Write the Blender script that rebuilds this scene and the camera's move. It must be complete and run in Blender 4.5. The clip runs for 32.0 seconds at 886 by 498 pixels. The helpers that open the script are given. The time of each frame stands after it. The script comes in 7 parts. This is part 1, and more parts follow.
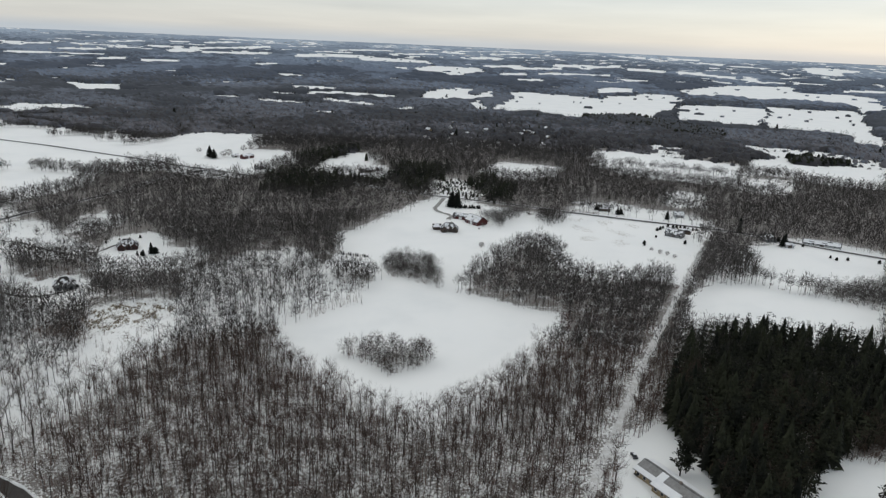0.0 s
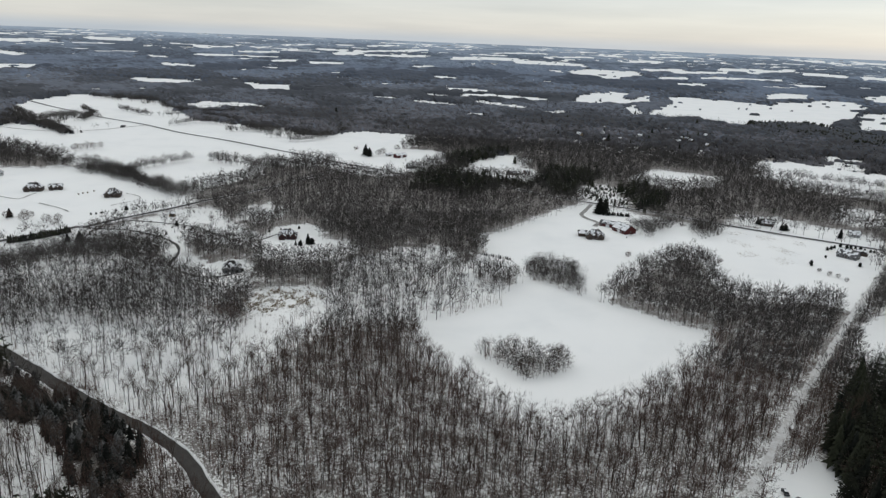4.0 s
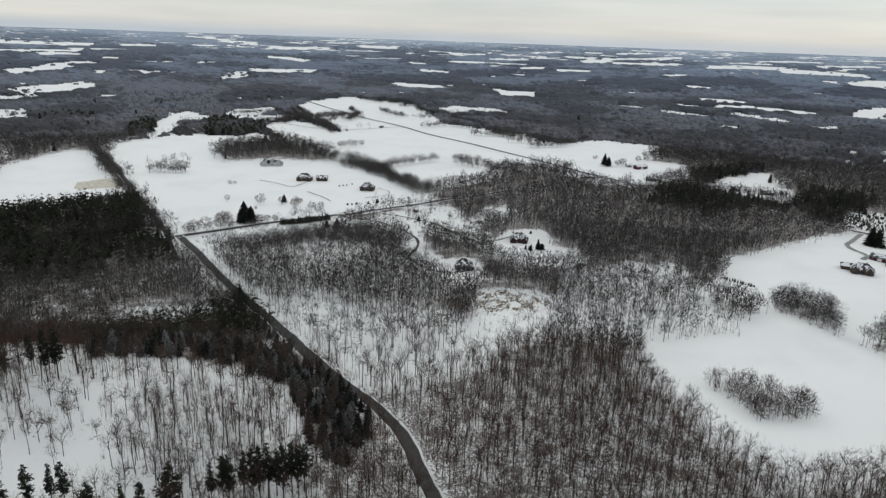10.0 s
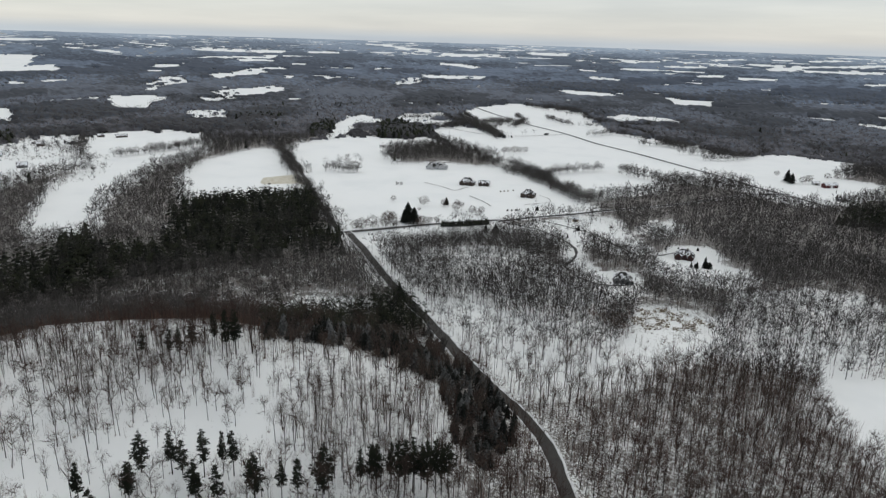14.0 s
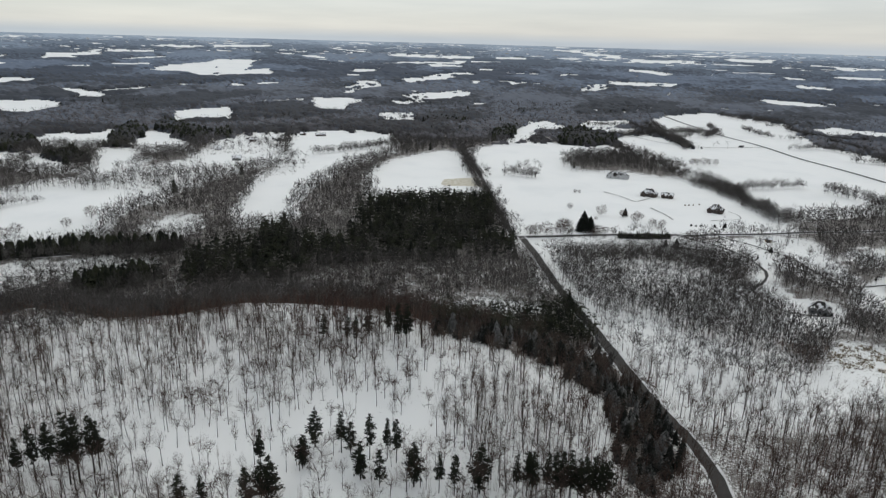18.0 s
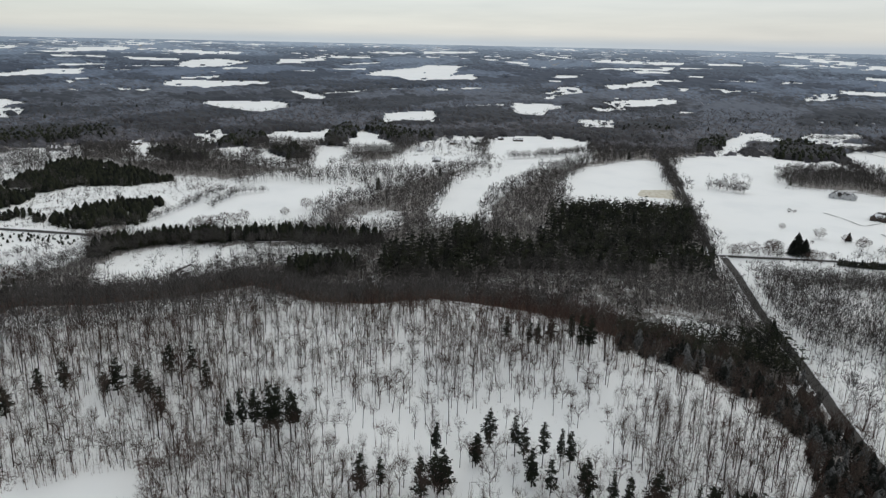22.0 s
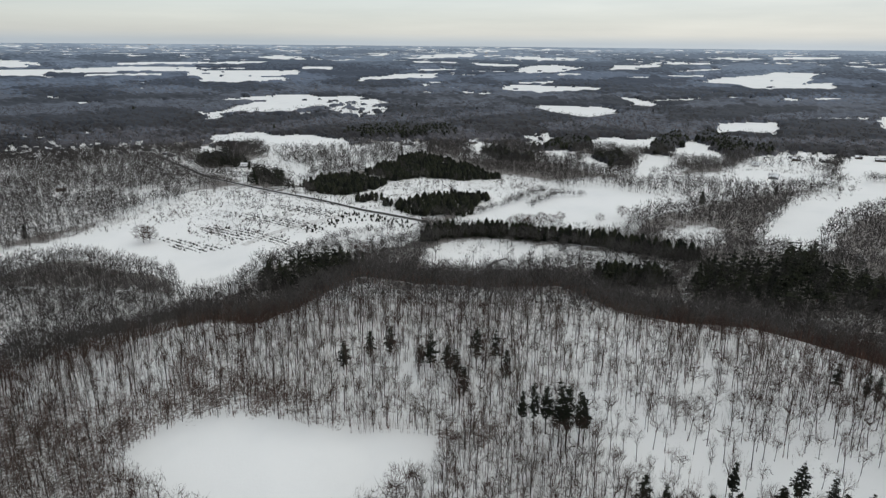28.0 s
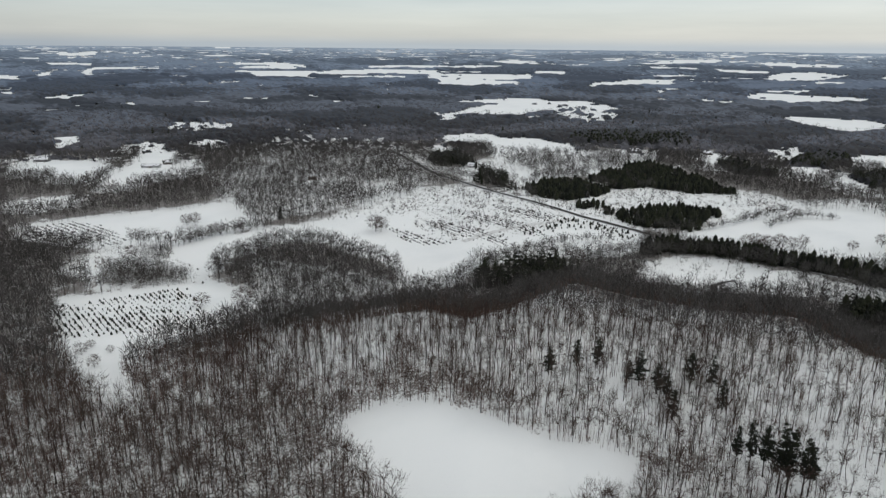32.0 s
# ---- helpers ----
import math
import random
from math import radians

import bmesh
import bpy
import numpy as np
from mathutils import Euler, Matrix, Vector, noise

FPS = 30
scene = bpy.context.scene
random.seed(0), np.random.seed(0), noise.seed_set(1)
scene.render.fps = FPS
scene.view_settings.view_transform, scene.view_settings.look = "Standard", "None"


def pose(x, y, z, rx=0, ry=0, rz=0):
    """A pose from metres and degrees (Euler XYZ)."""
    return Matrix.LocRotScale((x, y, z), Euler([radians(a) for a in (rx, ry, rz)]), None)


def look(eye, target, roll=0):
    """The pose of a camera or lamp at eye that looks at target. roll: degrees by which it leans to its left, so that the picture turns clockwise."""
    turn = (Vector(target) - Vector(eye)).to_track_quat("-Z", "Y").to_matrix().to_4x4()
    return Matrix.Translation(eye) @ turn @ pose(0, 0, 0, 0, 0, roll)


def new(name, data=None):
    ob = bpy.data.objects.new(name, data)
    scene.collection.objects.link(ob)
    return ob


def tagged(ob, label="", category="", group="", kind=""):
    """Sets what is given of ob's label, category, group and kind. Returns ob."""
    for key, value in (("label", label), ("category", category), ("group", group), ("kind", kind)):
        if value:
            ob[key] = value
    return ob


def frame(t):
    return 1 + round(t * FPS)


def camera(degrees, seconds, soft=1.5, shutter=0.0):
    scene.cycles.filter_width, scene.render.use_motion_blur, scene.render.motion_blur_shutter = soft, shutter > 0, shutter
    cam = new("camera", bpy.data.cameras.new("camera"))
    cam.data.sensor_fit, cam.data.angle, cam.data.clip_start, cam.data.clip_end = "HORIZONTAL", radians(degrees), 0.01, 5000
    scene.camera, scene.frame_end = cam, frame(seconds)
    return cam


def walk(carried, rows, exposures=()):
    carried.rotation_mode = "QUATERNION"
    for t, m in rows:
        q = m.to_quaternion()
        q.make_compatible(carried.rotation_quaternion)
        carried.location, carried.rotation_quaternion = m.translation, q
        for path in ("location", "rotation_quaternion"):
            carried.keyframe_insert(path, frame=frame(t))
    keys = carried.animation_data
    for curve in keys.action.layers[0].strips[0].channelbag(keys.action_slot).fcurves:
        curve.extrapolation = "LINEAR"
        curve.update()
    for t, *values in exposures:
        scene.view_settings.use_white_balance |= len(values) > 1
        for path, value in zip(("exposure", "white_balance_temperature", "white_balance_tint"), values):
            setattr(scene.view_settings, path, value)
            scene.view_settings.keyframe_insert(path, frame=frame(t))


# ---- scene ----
cam = camera(65.49, 32.0, soft=1.3)
PATH = [
    (0.0, pose(0.0, 0.0, 162.0, 73.293, -2.372, 0.898)),
    (1.0, pose(0.0, 0.0, 162.0, 73.160, -2.284, 3.845)),
    (2.0, pose(0.0, 0.0, 162.0, 73.131, -2.247, 6.839)),
    (3.0, pose(0.0, 0.0, 162.0, 73.083, -2.216, 10.074)),
    (3.5, pose(0.0, 0.0, 162.0, 73.065, -2.190, 11.670)),
    (5.5, pose(0.0, 0.0, 162.0, 72.982, -2.172, 17.919)),
    (6.0, pose(0.0, 0.0, 162.0, 72.985, -2.145, 19.529)),
    (7.0, pose(0.0, 0.0, 162.0, 72.934, -2.073, 22.766)),
    (8.0, pose(0.0, 0.0, 162.0, 72.908, -1.999, 26.179)),
    (9.0, pose(0.0, 0.0, 162.0, 72.902, -1.969, 29.605)),
    (10.0, pose(0.0, 0.0, 162.0, 72.938, -1.904, 32.912)),
    (11.0, pose(0.0, 0.0, 162.0, 72.975, -1.845, 36.219)),
    (12.0, pose(0.0, 0.0, 162.0, 73.014, -1.751, 39.535)),
    (13.0, pose(0.0, 0.0, 162.0, 73.045, -1.713, 42.965)),
    (14.0, pose(0.0, 0.0, 162.0, 73.068, -1.668, 46.442)),
    (14.5, pose(0.0, 0.0, 162.0, 73.071, -1.659, 48.179)),
    (16.5, pose(0.0, 0.0, 162.0, 73.088, -1.557, 55.646)),
    (17.0, pose(0.0, 0.0, 162.0, 73.098, -1.519, 57.572)),
    (18.0, pose(0.0, 0.0, 162.0, 73.117, -1.505, 61.332)),
    (19.0, pose(0.0, 0.0, 162.0, 73.153, -1.379, 65.238)),
    (20.0, pose(0.0, 0.0, 162.0, 73.168, -1.296, 69.273)),
    (21.0, pose(0.0, 0.0, 162.0, 73.206, -1.247, 73.347)),
    (22.0, pose(0.0, 0.0, 162.0, 73.231, -1.152, 77.496)),
    (23.0, pose(0.0, 0.0, 162.0, 73.241, -1.109, 81.726)),
    (24.0, pose(0.0, 0.0, 162.0, 73.279, -1.029, 86.058)),
    (25.0, pose(0.0, 0.0, 162.0, 73.275, -0.854, 90.653)),
    (25.5, pose(0.0, 0.0, 162.0, 73.270, -0.856, 92.818)),
    (27.5, pose(0.0, 0.0, 162.0, 73.322, -0.591, 101.598)),
    (28.0, pose(0.0, 0.0, 162.0, 73.333, -0.512, 103.836)),
    (29.0, pose(0.0, 0.0, 162.0, 73.385, -0.613, 108.382)),
    (30.0, pose(0.0, 0.0, 162.0, 73.435, -0.620, 112.958)),
    (31.0, pose(0.0, 0.0, 162.0, 73.471, -0.683, 117.697)),
    (32.0, pose(0.0, 0.0, 162.0, 73.529, -0.522, 122.418)),
]
walk(cam, PATH, exposures=[(0.0, -0.12), (4.0, -0.07), (8.0, -0.06), (28.0, -0.06), (32.0, -0.09)])


# ---- world and light ----
world = bpy.data.worlds.new("overcast_sky")
scene.world = world
world.use_nodes = True


def node_kit(tree):
    """Short makers for the nodes and links of one tree."""
    def make(kind, **values):
        n = tree.nodes.new(kind)
        for key, value in values.items():
            if key in n.inputs:
                n.inputs[key].default_value = value
        return n

    def link(a, b):
        tree.links.new(a, b)
    return make, link


def ramp(make, stops):
    n = make("ShaderNodeValToRGB")
    el = n.color_ramp.elements
    while len(el) < len(stops):
        el.new(0.5)
    for e, (p, c) in zip(el, stops):
        e.position, e.color = p, (*c, 1.0)
    return n


SUN_AZ, SUN_EL = 60.0, 38.0
wt = world.node_tree
wt.nodes.clear()
make, link = node_kit(wt)
sky = make("ShaderNodeTexSky")
sky.sky_type, sky.sun_disc = "NISHITA", False
sky.sun_elevation, sky.sun_rotation = radians(SUN_EL), radians(SUN_AZ)
sky_out = make("ShaderNodeBackground", Strength=0.05)
link(sky.outputs["Color"], sky_out.inputs["Color"])
coord = make("ShaderNodeTexCoord")
split = make("ShaderNodeSeparateXYZ")
link(coord.outputs["Generated"], split.inputs[0])
# cloud layer: cream at the horizon, grey above it, brightest overhead
heights = ramp(make, [(0.0, (0.46, 0.52, 0.60)), (0.012, (0.605, 0.605, 0.602)), (0.05, (0.572, 0.574, 0.582)), (0.11, (0.50, 0.51, 0.528)), (1.0, (0.92, 0.935, 0.85))])
link(split.outputs["Z"], heights.inputs["Fac"])
squash = make("ShaderNodeVectorMath")
squash.operation = "MULTIPLY"
squash.inputs[1].default_value = (3.0, 3.0, 34.0)
link(coord.outputs["Generated"], squash.inputs[0])
streaks = make("ShaderNodeTexNoise", Scale=1.3, Detail=5.0, Roughness=0.55)
link(squash.outputs[0], streaks.inputs["Vector"])
shade = ramp(make, [(0.3, (0.87, 0.88, 0.90)), (0.7, (1.08, 1.07, 1.055))])
link(streaks.outputs["Fac"], shade.inputs["Fac"])
clouds = make("ShaderNodeMix")
clouds.data_type, clouds.blend_type = "RGBA", "MULTIPLY"
clouds.inputs["Factor"].default_value = 1.0
link(heights.outputs["Color"], clouds.inputs[6])
link(shade.outputs["Color"], clouds.inputs[7])
side = ramp(make, [(0.0, (0.60, 0.64, 0.70)), (0.6, (1.0, 1.0, 1.0))])
across = make("ShaderNodeMath")
across.operation = "MULTIPLY_ADD"
across.inputs[1].default_value, across.inputs[2].default_value = 0.5, 0.5
link(split.outputs["Y"], across.inputs[0])
link(across.outputs[0], side.inputs["Fac"])
toned = make("ShaderNodeMix")
toned.data_type, toned.blend_type = "RGBA", "MULTIPLY"
toned.inputs["Factor"].default_value = 1.0
link(clouds.outputs[2], toned.inputs[6])
link(side.outputs["Color"], toned.inputs[7])
cloud_out = make("ShaderNodeBackground", Strength=0.9)
link(toned.outputs[2], cloud_out.inputs["Color"])
both = make("ShaderNodeAddShader")
link(sky_out.outputs[0], both.inputs[0])
link(cloud_out.outputs[0], both.inputs[1])
world_out = make("ShaderNodeOutputWorld")
link(both.outputs[0], world_out.inputs["Surface"])

sun = new("sun", bpy.data.lights.new("sun", "SUN"))
sun.data.energy, sun.data.angle, sun.data.color = 0.45, radians(25), (1.0, 0.96, 0.9)
sun.matrix_world = look((0, 0, 0), (-math.sin(radians(SUN_AZ)) * -1, -math.cos(radians(SUN_AZ)), -math.tan(radians(SUN_EL))))


# ---- materials ----
def material(name, low, high, scale=1.0, rough=0.9, bump=0.0, fine=6.0, spread=(0.35, 0.65), metal=0.0, tint=0.0, random_tint=0.0):
    """Two colours mixed by noise at two scales, in metres. tint: how far the mesh's own tint moves the mix."""
    m = bpy.data.materials.new(name)
    m.use_nodes = True
    t = m.node_tree
    t.nodes.clear()
    make, link = node_kit(t)
    co = make("ShaderNodeTexCoord")
    a = make("ShaderNodeTexNoise", Scale=scale, Detail=4.0)
    b = make("ShaderNodeTexNoise", Scale=scale * fine, Detail=3.0)
    link(co.outputs["Object"], a.inputs["Vector"])
    link(co.outputs["Object"], b.inputs["Vector"])
    mean = make("ShaderNodeMix")
    mean.inputs["Factor"].default_value = 0.45
    link(a.outputs["Fac"], mean.inputs[2])
    link(b.outputs["Fac"], mean.inputs[3])
    fac = mean.outputs[0]
    if tint or random_tint:
        if tint:
            src = make("ShaderNodeAttribute")
            src.attribute_name = "tint"
            value = src.outputs["Fac"]
        else:
            value = make("ShaderNodeObjectInfo").outputs["Random"]
        off = make("ShaderNodeMath")
        off.operation = "MULTIPLY_ADD"
        off.inputs[1].default_value = tint or random_tint
        link(value, off.inputs[0])
        link(fac, off.inputs[2])
        less = make("ShaderNodeMath")
        less.operation = "SUBTRACT"
        less.inputs[1].default_value = (tint or random_tint) / 2
        link(off.outputs[0], less.inputs[0])
        fac = less.outputs[0]
    cr = ramp(make, [(spread[0], low), (spread[1], high)])
    link(fac, cr.inputs["Fac"])
    p = make("ShaderNodeBsdfPrincipled", Roughness=rough, Metallic=metal)
    p.inputs["Specular IOR Level"].default_value = 0.25
    link(cr.outputs["Color"], p.inputs["Base Color"])
    if bump:
        bp = make("ShaderNodeBump", Strength=bump, Distance=0.2)
        link(b.outputs["Fac"], bp.inputs["Height"])
        link(bp.outputs["Normal"], p.inputs["Normal"])
    o = make("ShaderNodeOutputMaterial")
    link(p.outputs[0], o.inputs["Surface"])
    return m


def ground_material():
    """Snow with drifts, and dead leaves, twigs and undergrowth showing where woods stand (a mesh attribute). The same
    brown stands in for shade and fine twigs over the snow.
    """
    m = bpy.data.materials.new("snow_ground")
    m.use_nodes = True
    t = m.node_tree
    t.nodes.clear()
    make, link = node_kit(t)
    co = make("ShaderNodeTexCoord")
    drift = make("ShaderNodeTexNoise", Scale=0.02, Detail=6.0, Roughness=0.55)
    link(co.outputs["Object"], drift.inputs["Vector"])
    snow = ramp(make, [(0.3, (0.80, 0.805, 0.80)), (0.5, (0.85, 0.85, 0.84)), (0.7, (0.865, 0.862, 0.85))])
    link(drift.outputs["Fac"], snow.inputs["Fac"])
    lit = make("ShaderNodeAttribute")
    lit.attribute_name = "litter_shade"
    patch = make("ShaderNodeTexNoise", Scale=0.09, Detail=3.0)
    link(co.outputs["Object"], patch.inputs["Vector"])
    fleck = make("ShaderNodeTexNoise", Scale=0.9, Detail=5.0, Roughness=0.7)
    link(co.outputs["Object"], fleck.inputs["Vector"])
    s = make("ShaderNodeMath")
    s.operation = "MULTIPLY_ADD"
    s.inputs[1].default_value = 0.45
    link(patch.outputs["Fac"], s.inputs[0])
    link(fleck.outputs["Fac"], s.inputs[2])
    s2 = make("ShaderNodeMath")
    s2.operation = "MULTIPLY_ADD"
    s2.inputs[1].default_value = 0.24
    link(lit.outputs["Fac"], s2.inputs[0])
    link(s.outputs[0], s2.inputs[2])
    cover = ramp(make, [(0.93, (0, 0, 0)), (1.12, (0.85, 0.85, 0.85))])
    link(s2.outputs[0], cover.inputs["Fac"])
    gate = make("ShaderNodeMath")
    gate.operation = "MULTIPLY"
    link(cover.outputs["Color"], gate.inputs[0])
    near = make("ShaderNodeMath")
    near.operation = "GREATER_THAN"
    near.inputs[1].default_value = 0.04
    link(lit.outputs["Fac"], near.inputs[0])
    link(near.outputs[0], gate.inputs[1])
    mix = make("ShaderNodeMix")
    mix.data_type = "RGBA"
    link(gate.outputs[0], mix.inputs["Factor"])
    link(snow.outputs["Color"], mix.inputs[6])
    mix.inputs[7].default_value = (0.106, 0.084, 0.071, 1)
    p = make("ShaderNodeBsdfPrincipled", Roughness=0.75)
    p.inputs["Specular IOR Level"].default_value = 0.2
    link(mix.outputs[2], p.inputs["Base Color"])
    bp = make("ShaderNodeBump", Strength=0.25, Distance=0.5)
    link(fleck.outputs["Fac"], bp.inputs["Height"])
    link(bp.outputs["Normal"], p.inputs["Normal"])
    o = make("ShaderNodeOutputMaterial")
    link(p.outputs[0], o.inputs["Surface"])
    return m


SNOW = ground_material()
BARK = material("bark", (0.012, 0.010, 0.009), (0.046, 0.040, 0.034), scale=0.03, fine=30, tint=0.5)
TWIGS = material("twigs", (0.058, 0.034, 0.027), (0.070, 0.054, 0.043), scale=0.008, fine=30, tint=0.35)
STEMS = material("sapling_stems", (0.104, 0.050, 0.038), (0.142, 0.092, 0.070), scale=0.008, fine=30, tint=0.35)
# greyer than TWIGS: each wide blade blends fine twigs with the snow behind
HAZE_TWIGS = material("blended_twigs", (0.041, 0.036, 0.033), (0.092, 0.085, 0.080), scale=0.006, fine=20, tint=0.35)
NEEDLES = material("pine_needles", (0.005, 0.0065, 0.004), (0.024, 0.027, 0.014), scale=0.15, fine=8, tint=0.4)
CEDAR = material("frosted_cedar", (0.007, 0.008, 0.006), (0.20, 0.20, 0.20), scale=1.2, fine=3, spread=(0.5, 0.78), tint=0.3)
# air haze is mixed into these wood colours, bluer and paler with range
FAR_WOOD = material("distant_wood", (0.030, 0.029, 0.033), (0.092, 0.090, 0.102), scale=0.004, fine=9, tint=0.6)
HAZE_BELTS = [material("farther_wood_haze", (0.032, 0.037, 0.048), (0.102, 0.114, 0.143), scale=0.004, fine=9, tint=0.6),
             material("far_plain_wood_haze", (0.044, 0.057, 0.083), (0.123, 0.154, 0.211), scale=0.003, fine=7, tint=0.6),
             material("horizon_wood_haze", (0.078, 0.100, 0.136), (0.172, 0.215, 0.280), scale=0.003, fine=7, tint=0.6),
             material("last_wood_haze", (0.145, 0.182, 0.236), (0.245, 0.297, 0.370), scale=0.003, fine=7, tint=0.5),
             material("skyline_wood_haze", (0.26, 0.315, 0.39), (0.35, 0.415, 0.50), scale=0.003, fine=7, tint=0.5)]
PALE_SHINGLE = material("weathered_shingles", (0.19, 0.185, 0.18), (0.30, 0.295, 0.29), scale=0.8, fine=8)
REED = material("dead_reeds", (0.20, 0.155, 0.105), (0.36, 0.30, 0.21), scale=0.3, tint=0.4)
ASPHALT = material("asphalt", (0.028, 0.025, 0.023), (0.058, 0.053, 0.050), scale=0.25, fine=14, rough=0.7)
SLUSH = material("slushy_gravel", (0.12, 0.11, 0.10), (0.45, 0.44, 0.43), scale=0.35, fine=6)
TRACK = material("trodden_snow", (0.52, 0.50, 0.48), (0.80, 0.80, 0.80), scale=0.3, fine=5)
BANK = material("ploughed_snow", (0.66, 0.66, 0.67), (0.84, 0.84, 0.845), scale=0.4, fine=5, bump=0.3)
STUBBLE = material("straw_stubble", (0.42, 0.35, 0.23), (0.74, 0.72, 0.66), scale=0.25, fine=5)
ROOF_SNOW = material("roof_snow", (0.74, 0.75, 0.77), (0.85, 0.85, 0.855), scale=0.4, bump=0.2)
SHINGLE = material("grey_shingles", (0.07, 0.07, 0.073), (0.15, 0.15, 0.155), scale=0.8, fine=8)
DARK_ROOF = material("dark_shingles", (0.022, 0.020, 0.020), (0.055, 0.05, 0.048), scale=0.8, fine=8)
RED_ROOF = material("red_brown_shingles", (0.038, 0.020, 0.018), (0.075, 0.037, 0.033), scale=0.8, fine=8)
RED = material("red_boards", (0.062, 0.017, 0.016), (0.105, 0.028, 0.026), scale=0.5, fine=9)
WHITE = material("white_siding", (0.40, 0.40, 0.395), (0.55, 0.55, 0.545), scale=0.5, fine=9)
TAN = material("tan_siding", (0.24, 0.185, 0.115), (0.34, 0.27, 0.17), scale=0.5, fine=9)
BROWN = material("brown_siding", (0.055, 0.042, 0.034), (0.11, 0.085, 0.07), scale=0.5, fine=9)
GREY = material("grey_siding", (0.12, 0.12, 0.122), (0.21, 0.21, 0.21), scale=0.5, fine=9)
STONE = material("chimney_stone", (0.16, 0.13, 0.11), (0.3, 0.26, 0.23), scale=1.5, fine=5)
GLASS = material("window_glass", (0.02, 0.022, 0.026), (0.035, 0.038, 0.044), scale=0.5, rough=0.12)
TRIM = material("white_trim", (0.68, 0.68, 0.67), (0.78, 0.78, 0.77), scale=1.0)
METAL = material("car_paint", (0.03, 0.032, 0.036), (0.05, 0.052, 0.058), scale=0.5, rough=0.3, random_tint=0.4)
RUBBER = material("tyre_rubber", (0.018, 0.018, 0.018), (0.03, 0.03, 0.03), scale=2.0)

# ---- lie of the land ----
EYE = 162.0
NEAR, REACH, LAST = 1900.0, 3050.0, 4677.0
# a low wooded ridge that curves round: bearing, distance of its crest, height
RIDGE = np.array([(36, 230, 0), (42, 250, 7), (46, 274, 15), (51, 300, 18), (56, 315, 19), (61, 325, 19), (66, 346, 19),
                  (71.5, 356, 19), (78, 367, 19), (83.5, 358, 19), (88.4, 366, 19), (93.5, 398, 20), (99.4, 392, 19), (105.8, 393, 20),
                  (110.8, 404, 22), (115.7, 369, 18), (119.7, 348, 16), (123.5, 359, 18), (127.5, 356, 15), (132, 348, 11), (141, 338, 4),
                  (150, 331, 0)], float)


def smooth(a, b, x):
    t = np.clip((x - a) / (b - a), 0, 1)
    return t * t * (3 - 2 * t)


def true_range(r):
    """The plain rises gently towards the horizon, so that the land's whole depth fits into the last kilometres."""
    u = np.clip(r - NEAR, 0, REACH * 0.9995)
    return np.where(r < NEAR, r, NEAR + u / (1 - u / REACH))


def land(x, y):
    x, y = np.asarray(x, float), np.asarray(y, float)
    r = np.hypot(x, y) + 1e-6
    z = EYE * (1 - r / true_range(r))
    az = np.degrees(np.arctan2(-x, y))
    s = r - np.interp(az, RIDGE[:, 0], RIDGE[:, 1])
    return z + np.interp(az, RIDGE[:, 0], RIDGE[:, 2]) * (smooth(-200, 0, s) - 1.8 * smooth(0, 85, s) + 0.8 * smooth(85, 380, s))


def height(x, y):
    return float(land(x, y))


# ---- the plan: what covers the land ----
KINDS = ("wood", "open", "sparse", "grove", "thin", "scrub", "marsh", "village", "conifer", "young", "xmas", "thicket", "glade")
AREAS = []


def area(kind, outline):
    AREAS.append((KINDS.index(kind), np.array(outline, float)))


area("sparse", [(-379, 312), (-338, 342), (-258, 330), (-202, 336), (-172, 312), (-153, 290), (-175, 240), (-208, 247), (-250, 268), (-323, 295)])
area("sparse", [(-444, 348), (-415, 393), (-373, 391), (-298, 399), (-252, 359), (-292, 318), (-329, 312), (-360, 313)])
area("sparse", [(-368, -63), (-390, -27), (-367, 11), (-355, 41), (-356, 77), (-336, 113), (-312, 140), (-282, 155), (-258, 176), (-232, 191), (-201, 192), (-175, 174), (-139, 142), (-217, -16), (-252, -34), (-269, -9), (-308, 9), (-333, -26)])
area("grove", [(-381, -27), (-359, 10), (-347, 40), (-348, 75), (-328, 110), (-306, 137), (-277, 152), (-252, 173), (-227, 187), (-218, 174), (-247, 151), (-282, 127), (-310, 89), (-322, 36), (-349, -14)])
area("grove", [(-296, -222), (-301, -198), (-307, -175), (-333, -161), (-366, -139), (-369, -105), (-383, -63), (-390, -20), (-363, 9), (-356, 55), (-302, 50), (-259, 4), (-266, -35), (-264, -113), (-262, -169)])
area("open", [(-99, 374), (-88, 387), (-70, 405), (-53, 410), (-48, 431), (-47, 456), (-31, 465), (-11, 449), (7, 440), (40, 421), (75, 410), (68, 371), (57, 348), (46, 324), (34, 312), (22, 295), (15, 284), (5, 283), (-8, 264), (-20, 273), (-33, 283), (-44, 296), (-65, 316), (-83, 328)])
area("grove", [(-111, 416), (-88, 447), (-54, 458), (-49, 446), (-52, 414), (-76, 388), (-95, 368)])
area("open", [(-91, 424), (-64, 444), (-54, 430), (-79, 401)])
area("thicket", [(-57, 332), (-50, 343), (-35, 350), (-19, 344), (-10, 344), (-3, 337), (-13, 319), (-26, 313), (-42, 325), (-54, 334)])
area("open", [(-82, 472), (-87, 571), (-67, 608), (-40, 664), (-4, 727), (63, 683), (96, 669), (144, 688), (177, 679), (248, 654), (198, 530), (179, 481), (172, 485), (156, 487), (120, 475), (94, 491), (95, 529), (82, 565), (62, 559), (31, 496), (5, 434), (-2, 433), (-11, 463), (-28, 483), (-42, 458), (-55, 470), (-76, 471)])
